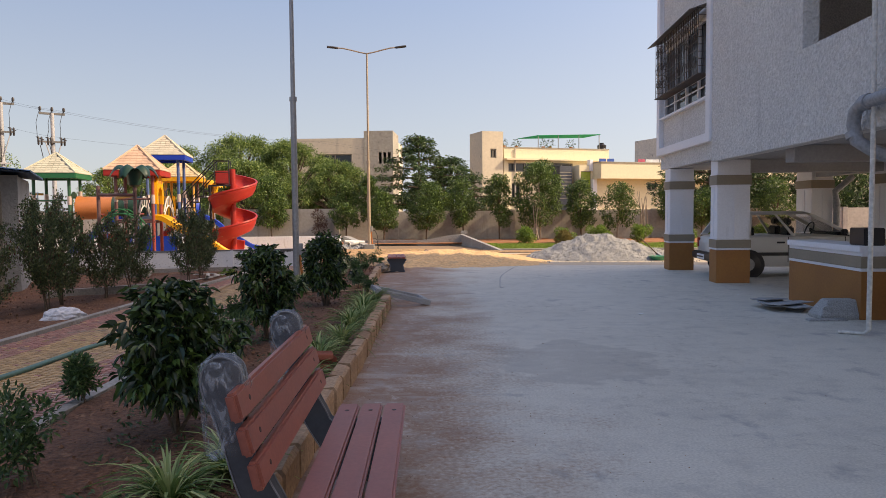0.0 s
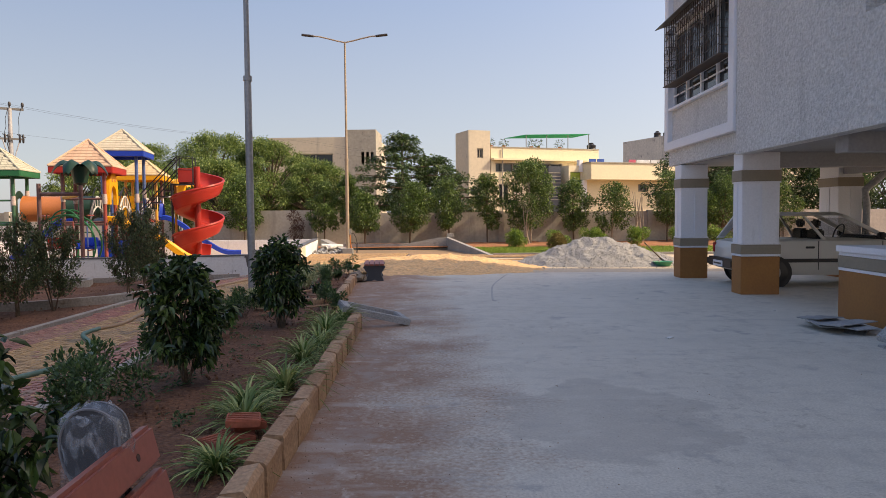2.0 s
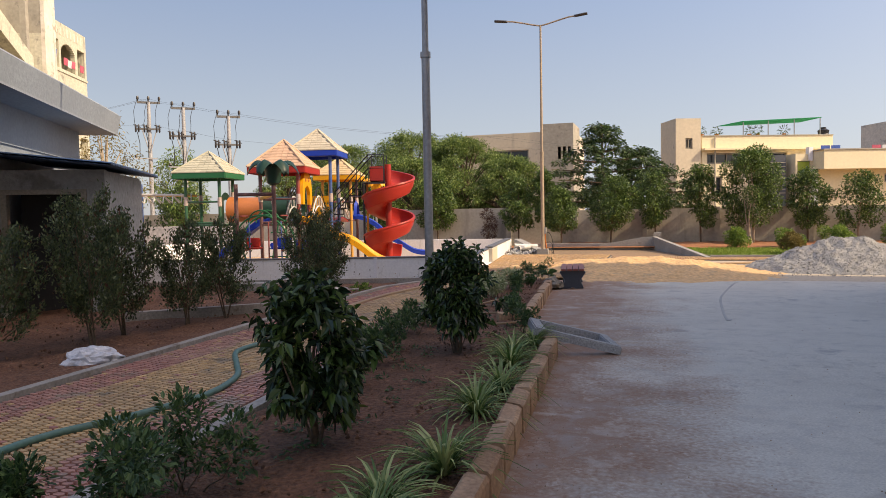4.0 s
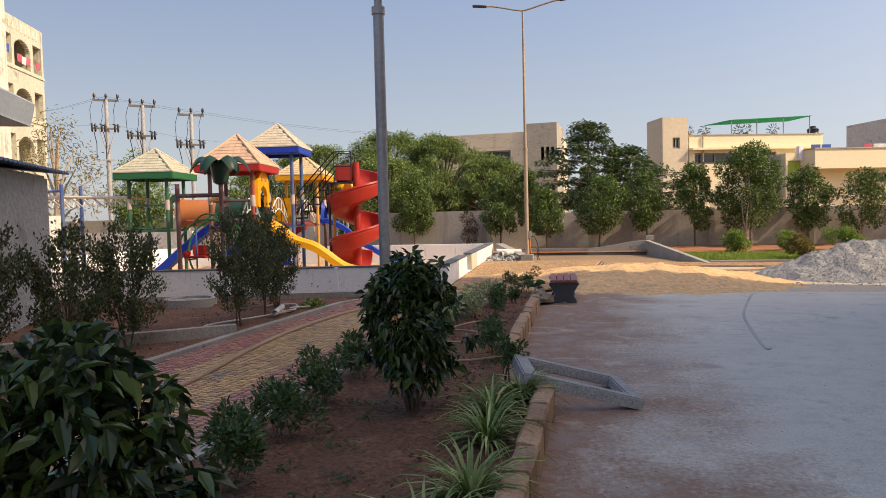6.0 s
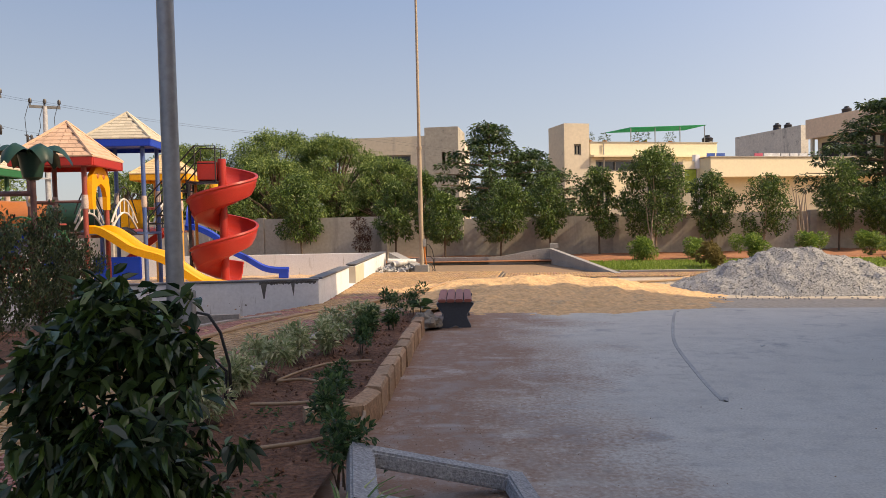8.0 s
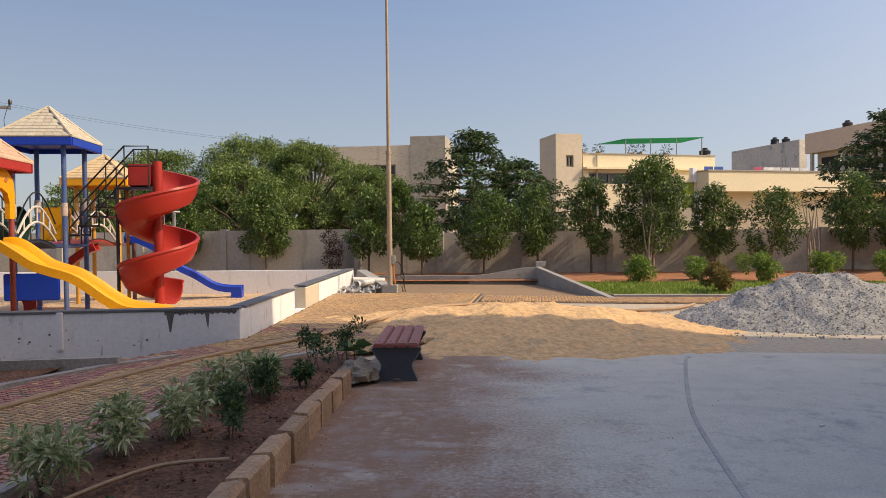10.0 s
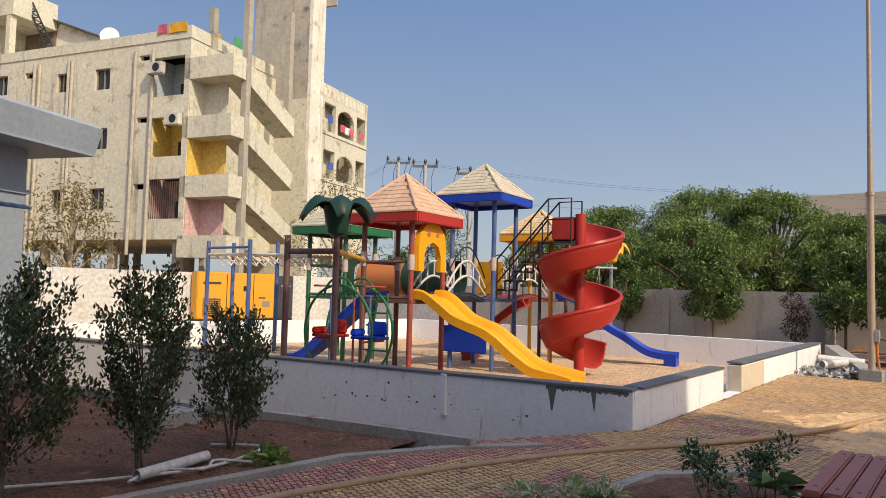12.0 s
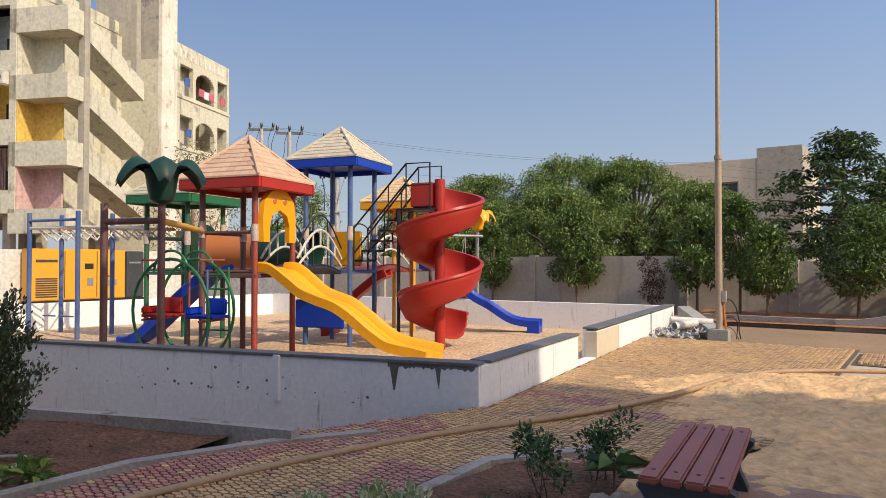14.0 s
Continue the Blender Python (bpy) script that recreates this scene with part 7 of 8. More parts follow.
rise_line = [(-0.25 - 2.2 * k / 8, 0.225 + 0.27 * (0.5 + 0.5 * math.cos(math.pi * k / 8))) for k in range(9)]
q.ring([[Vector((x, 32.06, -0.05)), Vector((x, 32.06, z)), Vector((x, 32.21, z)), Vector((x, 32.21, -0.05))] for x, z in rise_line])
q.box((-0.3, 32.25, 0.5), (0.0, 32.5, 0.66))
structure("lawn_retaining_wall", q, CONCRETE, "sloping grey cement wall at the lawn edge")
q = Geo()
a, b = Vector((-5.75, 30.7, 0)), Vector((-4.15, 27.9, 0))
d = (b - a).normalized()
w = Vector((-d.y, d.x, 0)) * 0.3
q.add([a + Vector((0, 0, 0.0)), b + Vector((0, 0, -0.02)), b + Vector((0, 0, 0.12)), a + Vector((0, 0, 0.5)), a + w + Vector((0, 0, 0.0)), b + w + Vector((0, 0, -0.02)), b + w + Vector((0, 0, 0.12)), a + w + Vector((0, 0, 0.5))],
      [(0, 1, 2, 3), (7, 6, 5, 4), (3, 2, 6, 7), (1, 5, 6, 2), (0, 3, 7, 4), (0, 4, 5, 1)])
structure("sloping_cheek", q, CONCRETE, "sloping concrete cheek beside the play area wall")
q = Geo()
for i in range(150):
    x, y = rng.normal(-5.0, 0.28), rng.normal(28.4, 0.55)
    s = rng.uniform(0.03, 0.10)
    m = Matrix.Translation((x, y, 0.05 + 0.2 * max(0, 1 - abs(x + 5.05) - abs(y - 28.5) * 0.6) * rng.random())) @ Euler(tuple(rng.uniform(0, 6, 3))).to_matrix().to_4x4()
    q.add([m @ Vector(v) for v in ((s, 0, 0), (-s, s * 0.3, 0), (0, s, 0.2 * s), (0, -s, 0), (0, 0.1 * s, s * 0.7), (0.1 * s, 0, -s))], [(0, 2, 4), (2, 1, 4), (1, 3, 4), (3, 0, 4), (2, 0, 5), (1, 2, 5), (3, 1, 5), (0, 3, 5)])
tagged(new("rubble", mesh_of("rubble", q, ROUGHCON, tidy=False)), "small pile of broken concrete rubble", "rubble", "", "stuff")
PVC = surface("pale_pvc", (0.66, 0.64, 0.60), (0.55, 0.53, 0.5), 0.5, fine=20)


def pipe_piece(a, b, r, label):
    th = thing("pipe_offcut", pose(0, 0, 0), label, "pipe", "pipe offcuts")
    q = Geo()
    a, b = Vector(a), Vector(b)
    d = (b - a).normalized()
    s = d.orthogonal().normalized()
    u = d.cross(s)
    rings = []
    for p, rr in ((a, r), (b, r), (b, r * 0.88), (a, r * 0.88), (a, r)):
        rings.append([p + rr * (math.cos(t) * s + math.sin(t) * u) for t in np.linspace(0, 6.283, 15)[:-1]])
    q.ring(rings, caps=False)
    part("pipe", q, PVC, th, smooth=True)


pipe_piece((-5.0, 27.9, 0.25), (-4.7, 28.4, 0.3), 0.09, "short pale plastic pipe on the rubble")
pipe_piece((-5.3, 28.6, 0.33), (-4.5, 29.0, 0.28), 0.075, "short pale plastic pipe on the rubble")
pipe_piece((-5.85, 14.3, 0.13), (-6.1, 15.0, 0.13), 0.045, "grey plastic pipe lying on the soil")

# ---- details of the apartment block ----
IRON = surface("rusty_grille_iron", (0.07, 0.055, 0.05), (0.11, 0.075, 0.055), 0.6, metal=0.4, fine=30)
grille = thing("window_grille", pose(5.36, 14.08, 4.62), "projecting dark iron window grille with a sheet hood", "window grille")
for i in range(27):
    q = Geo()
    y = 3.68 * i / 26
    q.box((-0.008, y - 0.008, 0), (0.008, y + 0.008, 1.42))
    part("upright_bar", q, IRON, grille)
for i in range(9):
    q = Geo()
    z = 1.42 * i / 8
    q.box((-0.014, 0, z - 0.007), (-0.009, 3.68, z + 0.007))
    part("cross_bar", q, IRON, grille)
for y in (0.0, 3.68):
    for i in range(10):
        q = Geo()
        z = 1.42 * i / 9
        q.box((0, y - 0.006, z - 0.006), (0.27, y + 0.006, z + 0.006))
        part("side_bar", q, IRON, grille)
for i in range(3):
    for j in range(14):
        q = Geo()
        cy, cz = 0.2 + 0.25 * j + 0.1 * (i % 2), 0.3 + 0.42 * i
        q.tube([(-0.016, cy + 0.11 * math.cos(t) * (1 - 0.06 * k), cz + 0.16 * math.sin(t) * (1 - 0.06 * k)) for k, t in enumerate(np.linspace(0, 7.5, 14))], 0.006, 4)
        part("scroll", q, IRON, grille)
q = Geo()
q.box((-0.03, -0.02, -0.02), (0.27, 3.7, 0.0))
part("sill_tray", q, IRON, grille)
q = Geo()
q.add([(-0.22, -0.05, 1.36), (-0.22, 3.74, 1.36), (0.25, 3.74, 1.52), (0.25, -0.05, 1.52), (-0.22, -0.05, 1.375), (-0.22, 3.74, 1.375), (0.25, 3.74, 1.535), (0.25, -0.05, 1.535)], [(0, 1, 2, 3), (7, 6, 5, 4), (0, 4, 5, 1), (1, 5, 6, 2), (3, 2, 6, 7), (0, 3, 7, 4)])
part("hood", q, surface("grey_sheet", (0.22, 0.22, 0.22), None, 0.5, metal=0.5, fine=10), grille, "thin grey sheet hood")
wn1 = thing("window_1", pose(BX, 14.05, 4.12), "white-framed window behind the grille", "window", "", "structure")
q = Geo()
for y0, y1, z0, z1 in ((0, 4, 0, 0.07), (0, 4, 0.52, 0.60), (0, 4, 1.76, 1.83), *[(0.98 * i, 0.98 * i + 0.08, 0.07, 1.76) for i in range(5)]):
    q.box((0.10, y0, z0), (0.16, y1, z1))
for i in range(8):
    q.box((0.09, 0.1 + 0.49 * i, 0.28), (0.11, 0.5 + 0.49 * i, 0.31))
part("window_frame", q, WHITE, wn1)
for i in range(4):
    q = Geo()
    q.box((0.17, 0.98 * i + 0.08, 0.07), (0.175, 0.98 * i + 0.98, 1.76))
    part("pane", q, GLASS, wn1)
# black sheet close behind the panes stands in for the unlit room
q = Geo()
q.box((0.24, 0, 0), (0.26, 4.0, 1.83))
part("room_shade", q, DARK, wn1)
q = Geo()
q.box((-0.03, 0, -0.05), (0.1, 4.0, 0.0))
part("window_sill", q, WHITE, wn1)

pp = thing("rain_pipe", pose(0, 0, 0), "white rain pipe fixed to the building corner", "pipe", "building pipes")
q = Geo()
q.tube([(5.44, 7.22, 0.08), (5.44, 7.22, 2.5), (5.44, 7.32, 8.0)], 0.03, 10)
part("downpipe", q, PVC, pp, smooth=True)
q = Geo()
q.tube([(5.44, 7.22, 0.08), (5.40, 7.25, 0.03), (5.3, 7.35, 0.025), (5.16, 7.42, 0.025)], 0.022, 8)
part("outlet", q, PVC, pp, smooth=True)
GP = surface("grey_drain", (0.30, 0.31, 0.33), (0.24, 0.25, 0.27), 0.5, fine=20)
pp = thing("soil_pipe", pose(0, 0, 0), "thick grey drain pipe with elbows under the building", "pipe", "building pipes")
q = Geo()
q.tube([(5.42, 4.6, 3.02), (5.42, 6.9, 2.98), (5.42, 7.45, 2.96), (5.42, 7.62, 2.88), (5.43, 7.68, 2.72), (5.45, 7.62, 2.5), (5.6, 7.5, 2.36), (5.95, 7.4, 2.2)], 0.085, 12)
part("pipe_run", q, GP, pp, smooth=True)
for p0, p1 in (((5.42, 7.28, 2.965), (5.42, 7.4, 2.963)), ((5.432, 7.68, 2.62), (5.44, 7.655, 2.54)), ((5.42, 6.2, 2.99), (5.42, 6.3, 2.99))):
    q = Geo()
    q.tube([p0, p1], 0.105, 12)
    part("socket", q, GP, pp, smooth=True)
q = Geo()
q.tube([(9.9, 17.1, 1.0), (9.9, 17.1, 1.75), (9.8, 17.0, 2.05), (10.2, 16.9, 2.45)], 0.08, 10)
part("column_pipe", q, GP, pp, smooth=True)

pw = thing("parking_parapet", pose(6.05, 8.55, 0), "low parapet painted brown, taupe and white", "wall", "", "structure")
for name, mat, z0, z1, e in (("plinth", BROWN, 0, 0.70, 0.01), ("band", TAUPE, 0.75, 0.92, 0.02), ("coping", WHITE, 0.98, 1.07, 0.04), ("moulding", WHITE, 0.703, 0.747, 0.015), ("frieze", WHITE, 0.923, 0.978, 0.01)):
    q = Geo()
    q.box((-e, 0, z0), (0.55 + e, 2.36 + e, z1))
    part(name, q, mat, pw, bevel=0.005)
th = thing("black_crate", pose(6.3, 8.7, 1.07), "black plastic crate on the parapet", "crate")
q = Geo()
q.box((-0.15, 0, 0), (0.15, 0.42, 0.26))
part("crate", q, BLACK, th, bevel=0.012)
SHEET = surface("grey_board", (0.34, 0.35, 0.36), (0.26, 0.27, 0.27), 0.7, fine=25, spread=0.2)
for i in range(9):
    th = thing("broken_board", pose(5.15 + 0.75 * rng.random(), 9.35 + 1.0 * rng.random(), 0.012 + 0.014 * i, rng.normal() * 3, rng.normal() * 3, rng.uniform(0, 180)), "broken grey board lying on the concrete", "board", "broken boards on the ground")
    q = Geo()
    a_, b_ = rng.uniform(0.18, 0.42), rng.uniform(0.12, 0.25)
    q.prism([(-a_, -b_), (a_ * 0.8, -b_ * 1.1), (a_, b_ * 0.6), (a_ * 0.2, b_), (-a_ * 0.9, b_ * 0.8)], 0, 0.012)
    part("board", q, SHEET, th)
th = thing("concrete_block", pose(5.55, 8.75, 0, 0, 0, 2), "grey cast concrete block with a round boss", "block")
q = Geo()
q.ring([[Vector((x, y, z)) for x, y in ((-0.06 + e, -0.18 + e * 0.6), (0.72 - e * 0.3, -0.18 + e * 0.6), (0.72 - e * 0.3, 0.22 - e * 0.5), (-0.06 + e, 0.22 - e * 0.5))] for z, e in ((0, 0), (0.06, 0), (0.26, 0.14), (0.28, 0.16))])
part("body", q, ROUGHCON, th, bevel=0.012)
q = Geo()
q.tube([(0.06, -0.11, 0.15), (0.04, -0.155, 0.14)], 0.06, 12)
part("boss", q, ROUGHCON, th, smooth=True)
q = Geo()
q.box((-0.3, -0.32, 0), (0.25, -0.2, 0.025))
part("loose_slab", q, ROUGHCON, th)

# ---- parked car ----
CARP = surface("silver_white_car_paint", (0.66, 0.66, 0.64), (0.62, 0.62, 0.60), 0.3, fine=60, amount=0.05, bump=0, spec=0.6)
CARGLASS = surface("car_window_glass", (0.03, 0.035, 0.035), (0.02, 0.024, 0.024), 0.05, scale=1.2, fine=3, bump=0, amount=0.3)
CARGLASS.node_tree.nodes["Principled BSDF"].inputs["Alpha"].default_value = 0.35
car = thing("hatchback_car", pose(6.15, 15.85, 0) @ Matrix.Diagonal((1.27, 1.06, 1.11, 1)), "small silver-white hatchback parked under the building", "car")
q = Geo()
rings = []
for x, z0, z1, hw in ((0.0, 0.42, 0.74, 0.62), (0.05, 0.30, 0.84, 0.68), (0.25, 0.24, 0.88, 0.71), (0.9, 0.22, 0.89, 0.72), (2.2, 0.22, 0.89, 0.72), (2.5, 0.23, 0.86, 0.71), (3.0, 0.25, 0.80, 0.69), (3.3, 0.30, 0.72, 0.66), (3.4, 0.40, 0.62, 0.58)):
    rings.append([Vector((x, y * hw, z)) for y, z in ((-0.9, z0), (0.9, z0), (1.0, z0 + 0.12), (1.0, z1 - 0.2), (0.97, z1 - 0.04), (0.9, z1), (-0.9, z1), (-0.97, z1 - 0.04), (-1.0, z1 - 0.2), (-1.0, z0 + 0.12))])
q.ring(rings)
part("body", q, CARP, car, smooth=True)
B0, B1, R0, R1, HB, HR, ZB, ZR = 0.06, 2.55, 0.38, 1.72, 0.66, 0.54, 0.885, 1.40
q = Geo()
q.ring([[Vector(p) for p in ((R0 - 0.08, -HR - 0.03, ZR - 0.07), (R1 + 0.10, -HR - 0.03, ZR - 0.07), (R1 + 0.10, HR + 0.03, ZR - 0.07), (R0 - 0.08, HR + 0.03, ZR - 0.07))], [Vector(p) for p in ((R0 + 0.05, -HR + 0.08, ZR), (R1 - 0.05, -HR + 0.08, ZR), (R1 - 0.05, HR - 0.08, ZR), (R0 + 0.05, HR - 0.08, ZR))]])
part("roof_panel", q, CARP, car, bevel=0.015, smooth=True)


def on_side(u, v, s):
    xa, xb = B0 + (R0 - 0.05 - B0) * v, B1 + (R1 + 0.08 - B1) * v
    return Vector((xa + (xb - xa) * u, s * (HB + (HR - HB) * v + 0.006), ZB + (ZR - 0.05 - ZB) * v))


for s in (-1, 1):
    for u0, u1, t0, t1 in ((0.0, 0.05, 0.0, 0.10), (0.20, 0.235, 0.215, 0.25), (0.535, 0.56, 0.525, 0.55), (0.955, 1.0, 0.91, 1.0)):
        q = Geo()
        q.ring([[on_side(a, v, s * k) + Vector((0, -s * d, 0)) for a, d in ((u0 if v < 0.5 else t0, 0.0), (u1 if v < 0.5 else t1, 0.0), (u1 if v < 0.5 else t1, 0.05), (u0 if v < 0.5 else t0, 0.05))] for v, k in ((-0.02, 1), (0.97, 1))])
        part("pillar", q, CARP, car)
    for u0, u1, t0, t1 in ((0.06, 0.20, 0.10, 0.22), (0.23, 0.53, 0.25, 0.52), (0.56, 0.95, 0.55, 0.90)):
        q = Geo()
        q.add([on_side(u0, 0.06, s), on_side(u1, 0.06, s), on_side(t1, 0.86, s), on_side(t0, 0.86, s)], [(0, 1, 2, 3)])
        part("side_window", q, CARGLASS, car, "dark side window glass")
    for x in (0.24, 1.30, 2.33):
        q = Geo()
        q.box((x, s * 0.722 - 0.004, 0.32), (x + 0.012, s * 0.722 + 0.004, 0.86))
        part("door_seam", q, BLACK, car)
    q = Geo()
    q.box((0.12, s * 0.725 - 0.012, 0.46), (2.4, s * 0.725 + 0.012, 0.53))
    part("side_moulding", q, BLACK, car, "black rubbing strip", bevel=0.006)
    for x in (1.1, 2.05):
        q = Geo()
        q.box((x, s * 0.725 - 0.015, 0.72), (x + 0.14, s * 0.725 + 0.015, 0.76))
        part("door_handle", q, BLACK, car, bevel=0.006)
    q = Geo()
    q.box((2.25, s * 0.75 - 0.06, 0.9), (2.35, s * 0.75 + 0.06, 1.02))
    part("wing_mirror", q, BLACK, car, bevel=0.02)
    for x in (0.55, 2.75):
        q = Geo()
        q.tube([(x, s * 0.735, 0.27), (x, s * 0.72, 0.27)], 0.33, 22)
        part("wheel_arch", q, BLACK, car)
        q = Geo()
        q.tube([(x, s * 0.58, 0.27), (x, s * 0.62, 0.27), (x, s * 0.73, 0.27), (x, s * 0.745, 0.27)], [0.25, 0.27, 0.27, 0.24], 22)
        ty = part("tyre", q, BLACK, car, smooth=True)
        q = Geo()
        q.tube([(x, s * 0.73, 0.27), (x, s * 0.752, 0.27)], [0.16, 0.14], 16)
        part("rim", q, STEEL, ty, smooth=True)
for x0, x1 in ((-0.10, 0.04), (3.36, 3.48)):
    q = Geo()
    q.box((x0, -0.70, 0.34), (x1, 0.70, 0.52))
    part("bumper", q, BLACK, car, "black plastic bumper", bevel=0.03)
q = Geo()
q.box((-0.115, -0.25, 0.36), (-0.102, 0.25, 0.47))
np_ = part("number_plate", q, WHITE, car)
q = Geo()
q.box((-0.122, -0.2, 0.40), (-0.117, 0.2, 0.43))
part("plate_bar", q, BLACK, np_)
for s in (-1, 1):
    q = Geo()
    q.box((-0.01, s * 0.58 - 0.06, 0.6), (0.03, s * 0.58 + 0.06, 0.8))
    part("tail_light", q, RED, car, "red tail light", bevel=0.01)
q = Geo()
q.add([(B0 + 0.02, -0.54, ZB + 0.04), (B0 + 0.02, 0.54, ZB + 0.04), (R0 - 0.085, 0.44, ZR - 0.1), (R0 - 0.085, -0.44, ZR - 0.1)], [(0, 1, 2, 3)])
part("rear_window", q, CARGLASS, car)
q = Geo()
q.add([(B1 - 0.02, -0.58, ZB + 0.03), (B1 - 0.02, 0.58, ZB + 0.03), (R1 + 0.12, 0.48, ZR - 0.09), (R1 + 0.12, -0.48, ZR - 0.09)], [(0, 1, 2, 3)])
part("windscreen", q, CARGLASS, car)

for x in (0.62, 1.35):
    for y in (-0.33, 0.33):
        q = Geo()
        q.box((x, y - 0.21, 0.45), (x + 0.13, y + 0.21, 1.08), Matrix.Translation((0, 0, 0)))
        q.box((x + 0.02, y - 0.12, 1.10), (x + 0.11, y + 0.12, 1.26))
        part("seat", q, BLACK, car, "dark car seat with headrest", bevel=0.03)
q = Geo()
q.box((2.2, -0.6, 0.80), (2.5, 0.6, 0.95))
part("dashboard", q, BLACK, car, bevel=0.03)
q = Geo()
q.tube([(2.08 + 0.06 * math.sin(t), 0.33 + 0.18 * math.cos(t), 0.98 + 0.17 * math.sin(t)) for t in np.linspace(0, 6.283, 17)], 0.014, 6)
part("steering_wheel", q, BLACK, car, smooth=True)

# ---- small things on the ground ----
th = thing("manhole_surround", pose(-0.92, 10.5, 0.165, 0, 14, 16), "rough cast concrete manhole surround leaning on the kerb", "manhole surround")
q = Geo()
o, i_ = [(-0.46, -0.40), (0.52, -0.40), (0.52, 0.40), (-0.46, 0.40)], [(-0.33, -0.29), (0.40, -0.29), (0.40, 0.29), (-0.33, 0.29)]
q.ring([[Vector((x, y, z)) for x, y in p] for p, z in ((o, -0.045), (o, 0.045), (i_, 0.045), (i_, -0.045), (o, -0.045))], caps=False)
part("cast_ring", q, ROUGHCON, th, bevel=0.012)
PAPER = surface("white_scrap", (0.75, 0.75, 0.73), None, 0.8)
for x, y, s in ((3.03, 9.16, 0.09), (3.6, 13.2, 0.06), (5.4, 11.6, 0.05), (2.0, 15.5, 0.04)):
    th = thing("paper_scrap", pose(x, y, 0.004, 0, 0, float(rng.uniform(0, 90))), "white scrap of paper on the concrete", "scrap", "paper scraps")
    q = Geo()
    q.prism([(-s, -s * 0.3), (s * 0.6, -s * 0.4), (s, s * 0.2), (-s * 0.3, s * 0.45)], 0, 0.006)
    part("scrap", q, PAPER, th)
BRICKRED = surface("red_paver_stack", (0.38, 0.11, 0.06), (0.30, 0.09, 0.055), 0.85, fine=30, spread=0.15)
for i, (dx, dy, dz, rz) in enumerate(((0, 0, 0, 20), (0.02, 0.12, 0.05, 35), (-0.08, -0.1, 0.0, 60), (0.03, 0.03, 0.10, 15))):
    th = thing("spare_paver", pose(-1.06 + dx, 4.78 + dy, 0.12 + dz, 0, 3, rz), "spare ribbed red paver lying on the soil", "paver", "spare red pavers")
    q = Geo()
    q.box((-0.11, -0.10, 0), (0.11, 0.10, 0.05))
    ob = part("slab", q, BRICKRED, th, bevel=0.006)
    for k in range(4):
        q = Geo()
        q.box((-0.1, -0.08 + 0.045 * k, 0.05), (0.1, -0.06 + 0.045 * k, 0.056))
        part("rib", q, BRICKRED, ob)


def crumple(name, m, rx, ry, rz, mat, label, category, seed):
    th = thing(name, m, label, category)
    bm = bmesh.new()
    bmesh.ops.create_icosphere(bm, subdivisions=4, radius=1.0)
    for v in bm.verts:
        k = 1 + 0.35 * noise.noise(v.co * 2.2 + Vector((seed, 0, 0))) + 0.22 * abs(noise.noise(v.co * 6 + Vector((0, seed, 0))))
        v.co = Vector((v.co.x * rx * k, v.co.y * ry * k, max(-0.02, v.co.z * rz * k)))
    me = bpy.data.meshes.new("crumpled_sheet")
    bm.to_mesh(me)
    bm.free()
    me.materials.append(mat)
    ob = new("crumpled_sheet", me)
    ob.parent = th


crumple("plastic_bag", pose(-5.75, 8.35, 0.08, 0, 0, 30), 0.27, 0.16, 0.14, surface("white_plastic_sheet", (0.62, 0.63, 0.66), (0.5, 0.51, 0.54), 0.35, fine=20), "crumpled white plastic bag on the soil", "bag", 3.0)
crumple("draped_cloth", pose(-2.08, 16.85, 0.06, 0, 0, 10), 0.19, 0.26, 0.17, surface("beige_sacking", (0.30, 0.25, 0.19), (0.22, 0.18, 0.14), 0.9, fine=40), "beige sacking draped over the kerb end", "cloth", 8.0)
th = thing("manhole_ring", pose(-8.25, 15.55, 0.04), "concrete manhole ring with a flat cover", "manhole")
q = Geo()
q.ring([[Vector((r * math.cos(t), r * math.sin(t), z)) for t in np.linspace(0, 6.283, 29)[:-1]] for r, z in ((0.45, 0), (0.45, 0.16), (0.36, 0.16), (0.36, 0.0))], caps=False)
part("ring", q, CONCRETE, th, smooth=True)
q = Geo()
q.tube([(0, 0, 0.05), (0, 0, 0.12)], 0.355, 26)
part("cover", q, CONCRETE, th, smooth=True)
th = thing("plastic_basin", pose(6.3, 21.1, 0), "green plastic basin beside the gravel heap", "basin")
q = Geo()
q.ring([[Vector((r * math.cos(t), r * math.sin(t), z)) for t in np.linspace(0, 6.283, 21)[:-1]] for r, z in ((0.2, 0), (0.28, 0.12), (0.30, 0.125), (0.26, 0.11), (0.18, 0.02))])
part("bowl", q, plastic("green_basin", (0.05, 0.30, 0.16)), th, smooth=True)
th = thing("shovel", pose(6.35, 21.55, 0.05, 0, 0, 20), "steel shovel stuck in the gravel", "shovel")
q = Geo()
q.tube([(0.05, 0, 0.1), (-0.5, 0.1, 0.62)], 0.02, 8)
part("handle", q, BARK, th, smooth=True)
q = Geo()
q.prism([(-0.13, -0.15), (0.13, -0.15), (0.12, 0.1), (0, 0.18), (-0.12, 0.1)], 0, 0.01, pose(0.15, 0, 0.1, 20, 20, 0))
part("blade", q, STEEL, th)


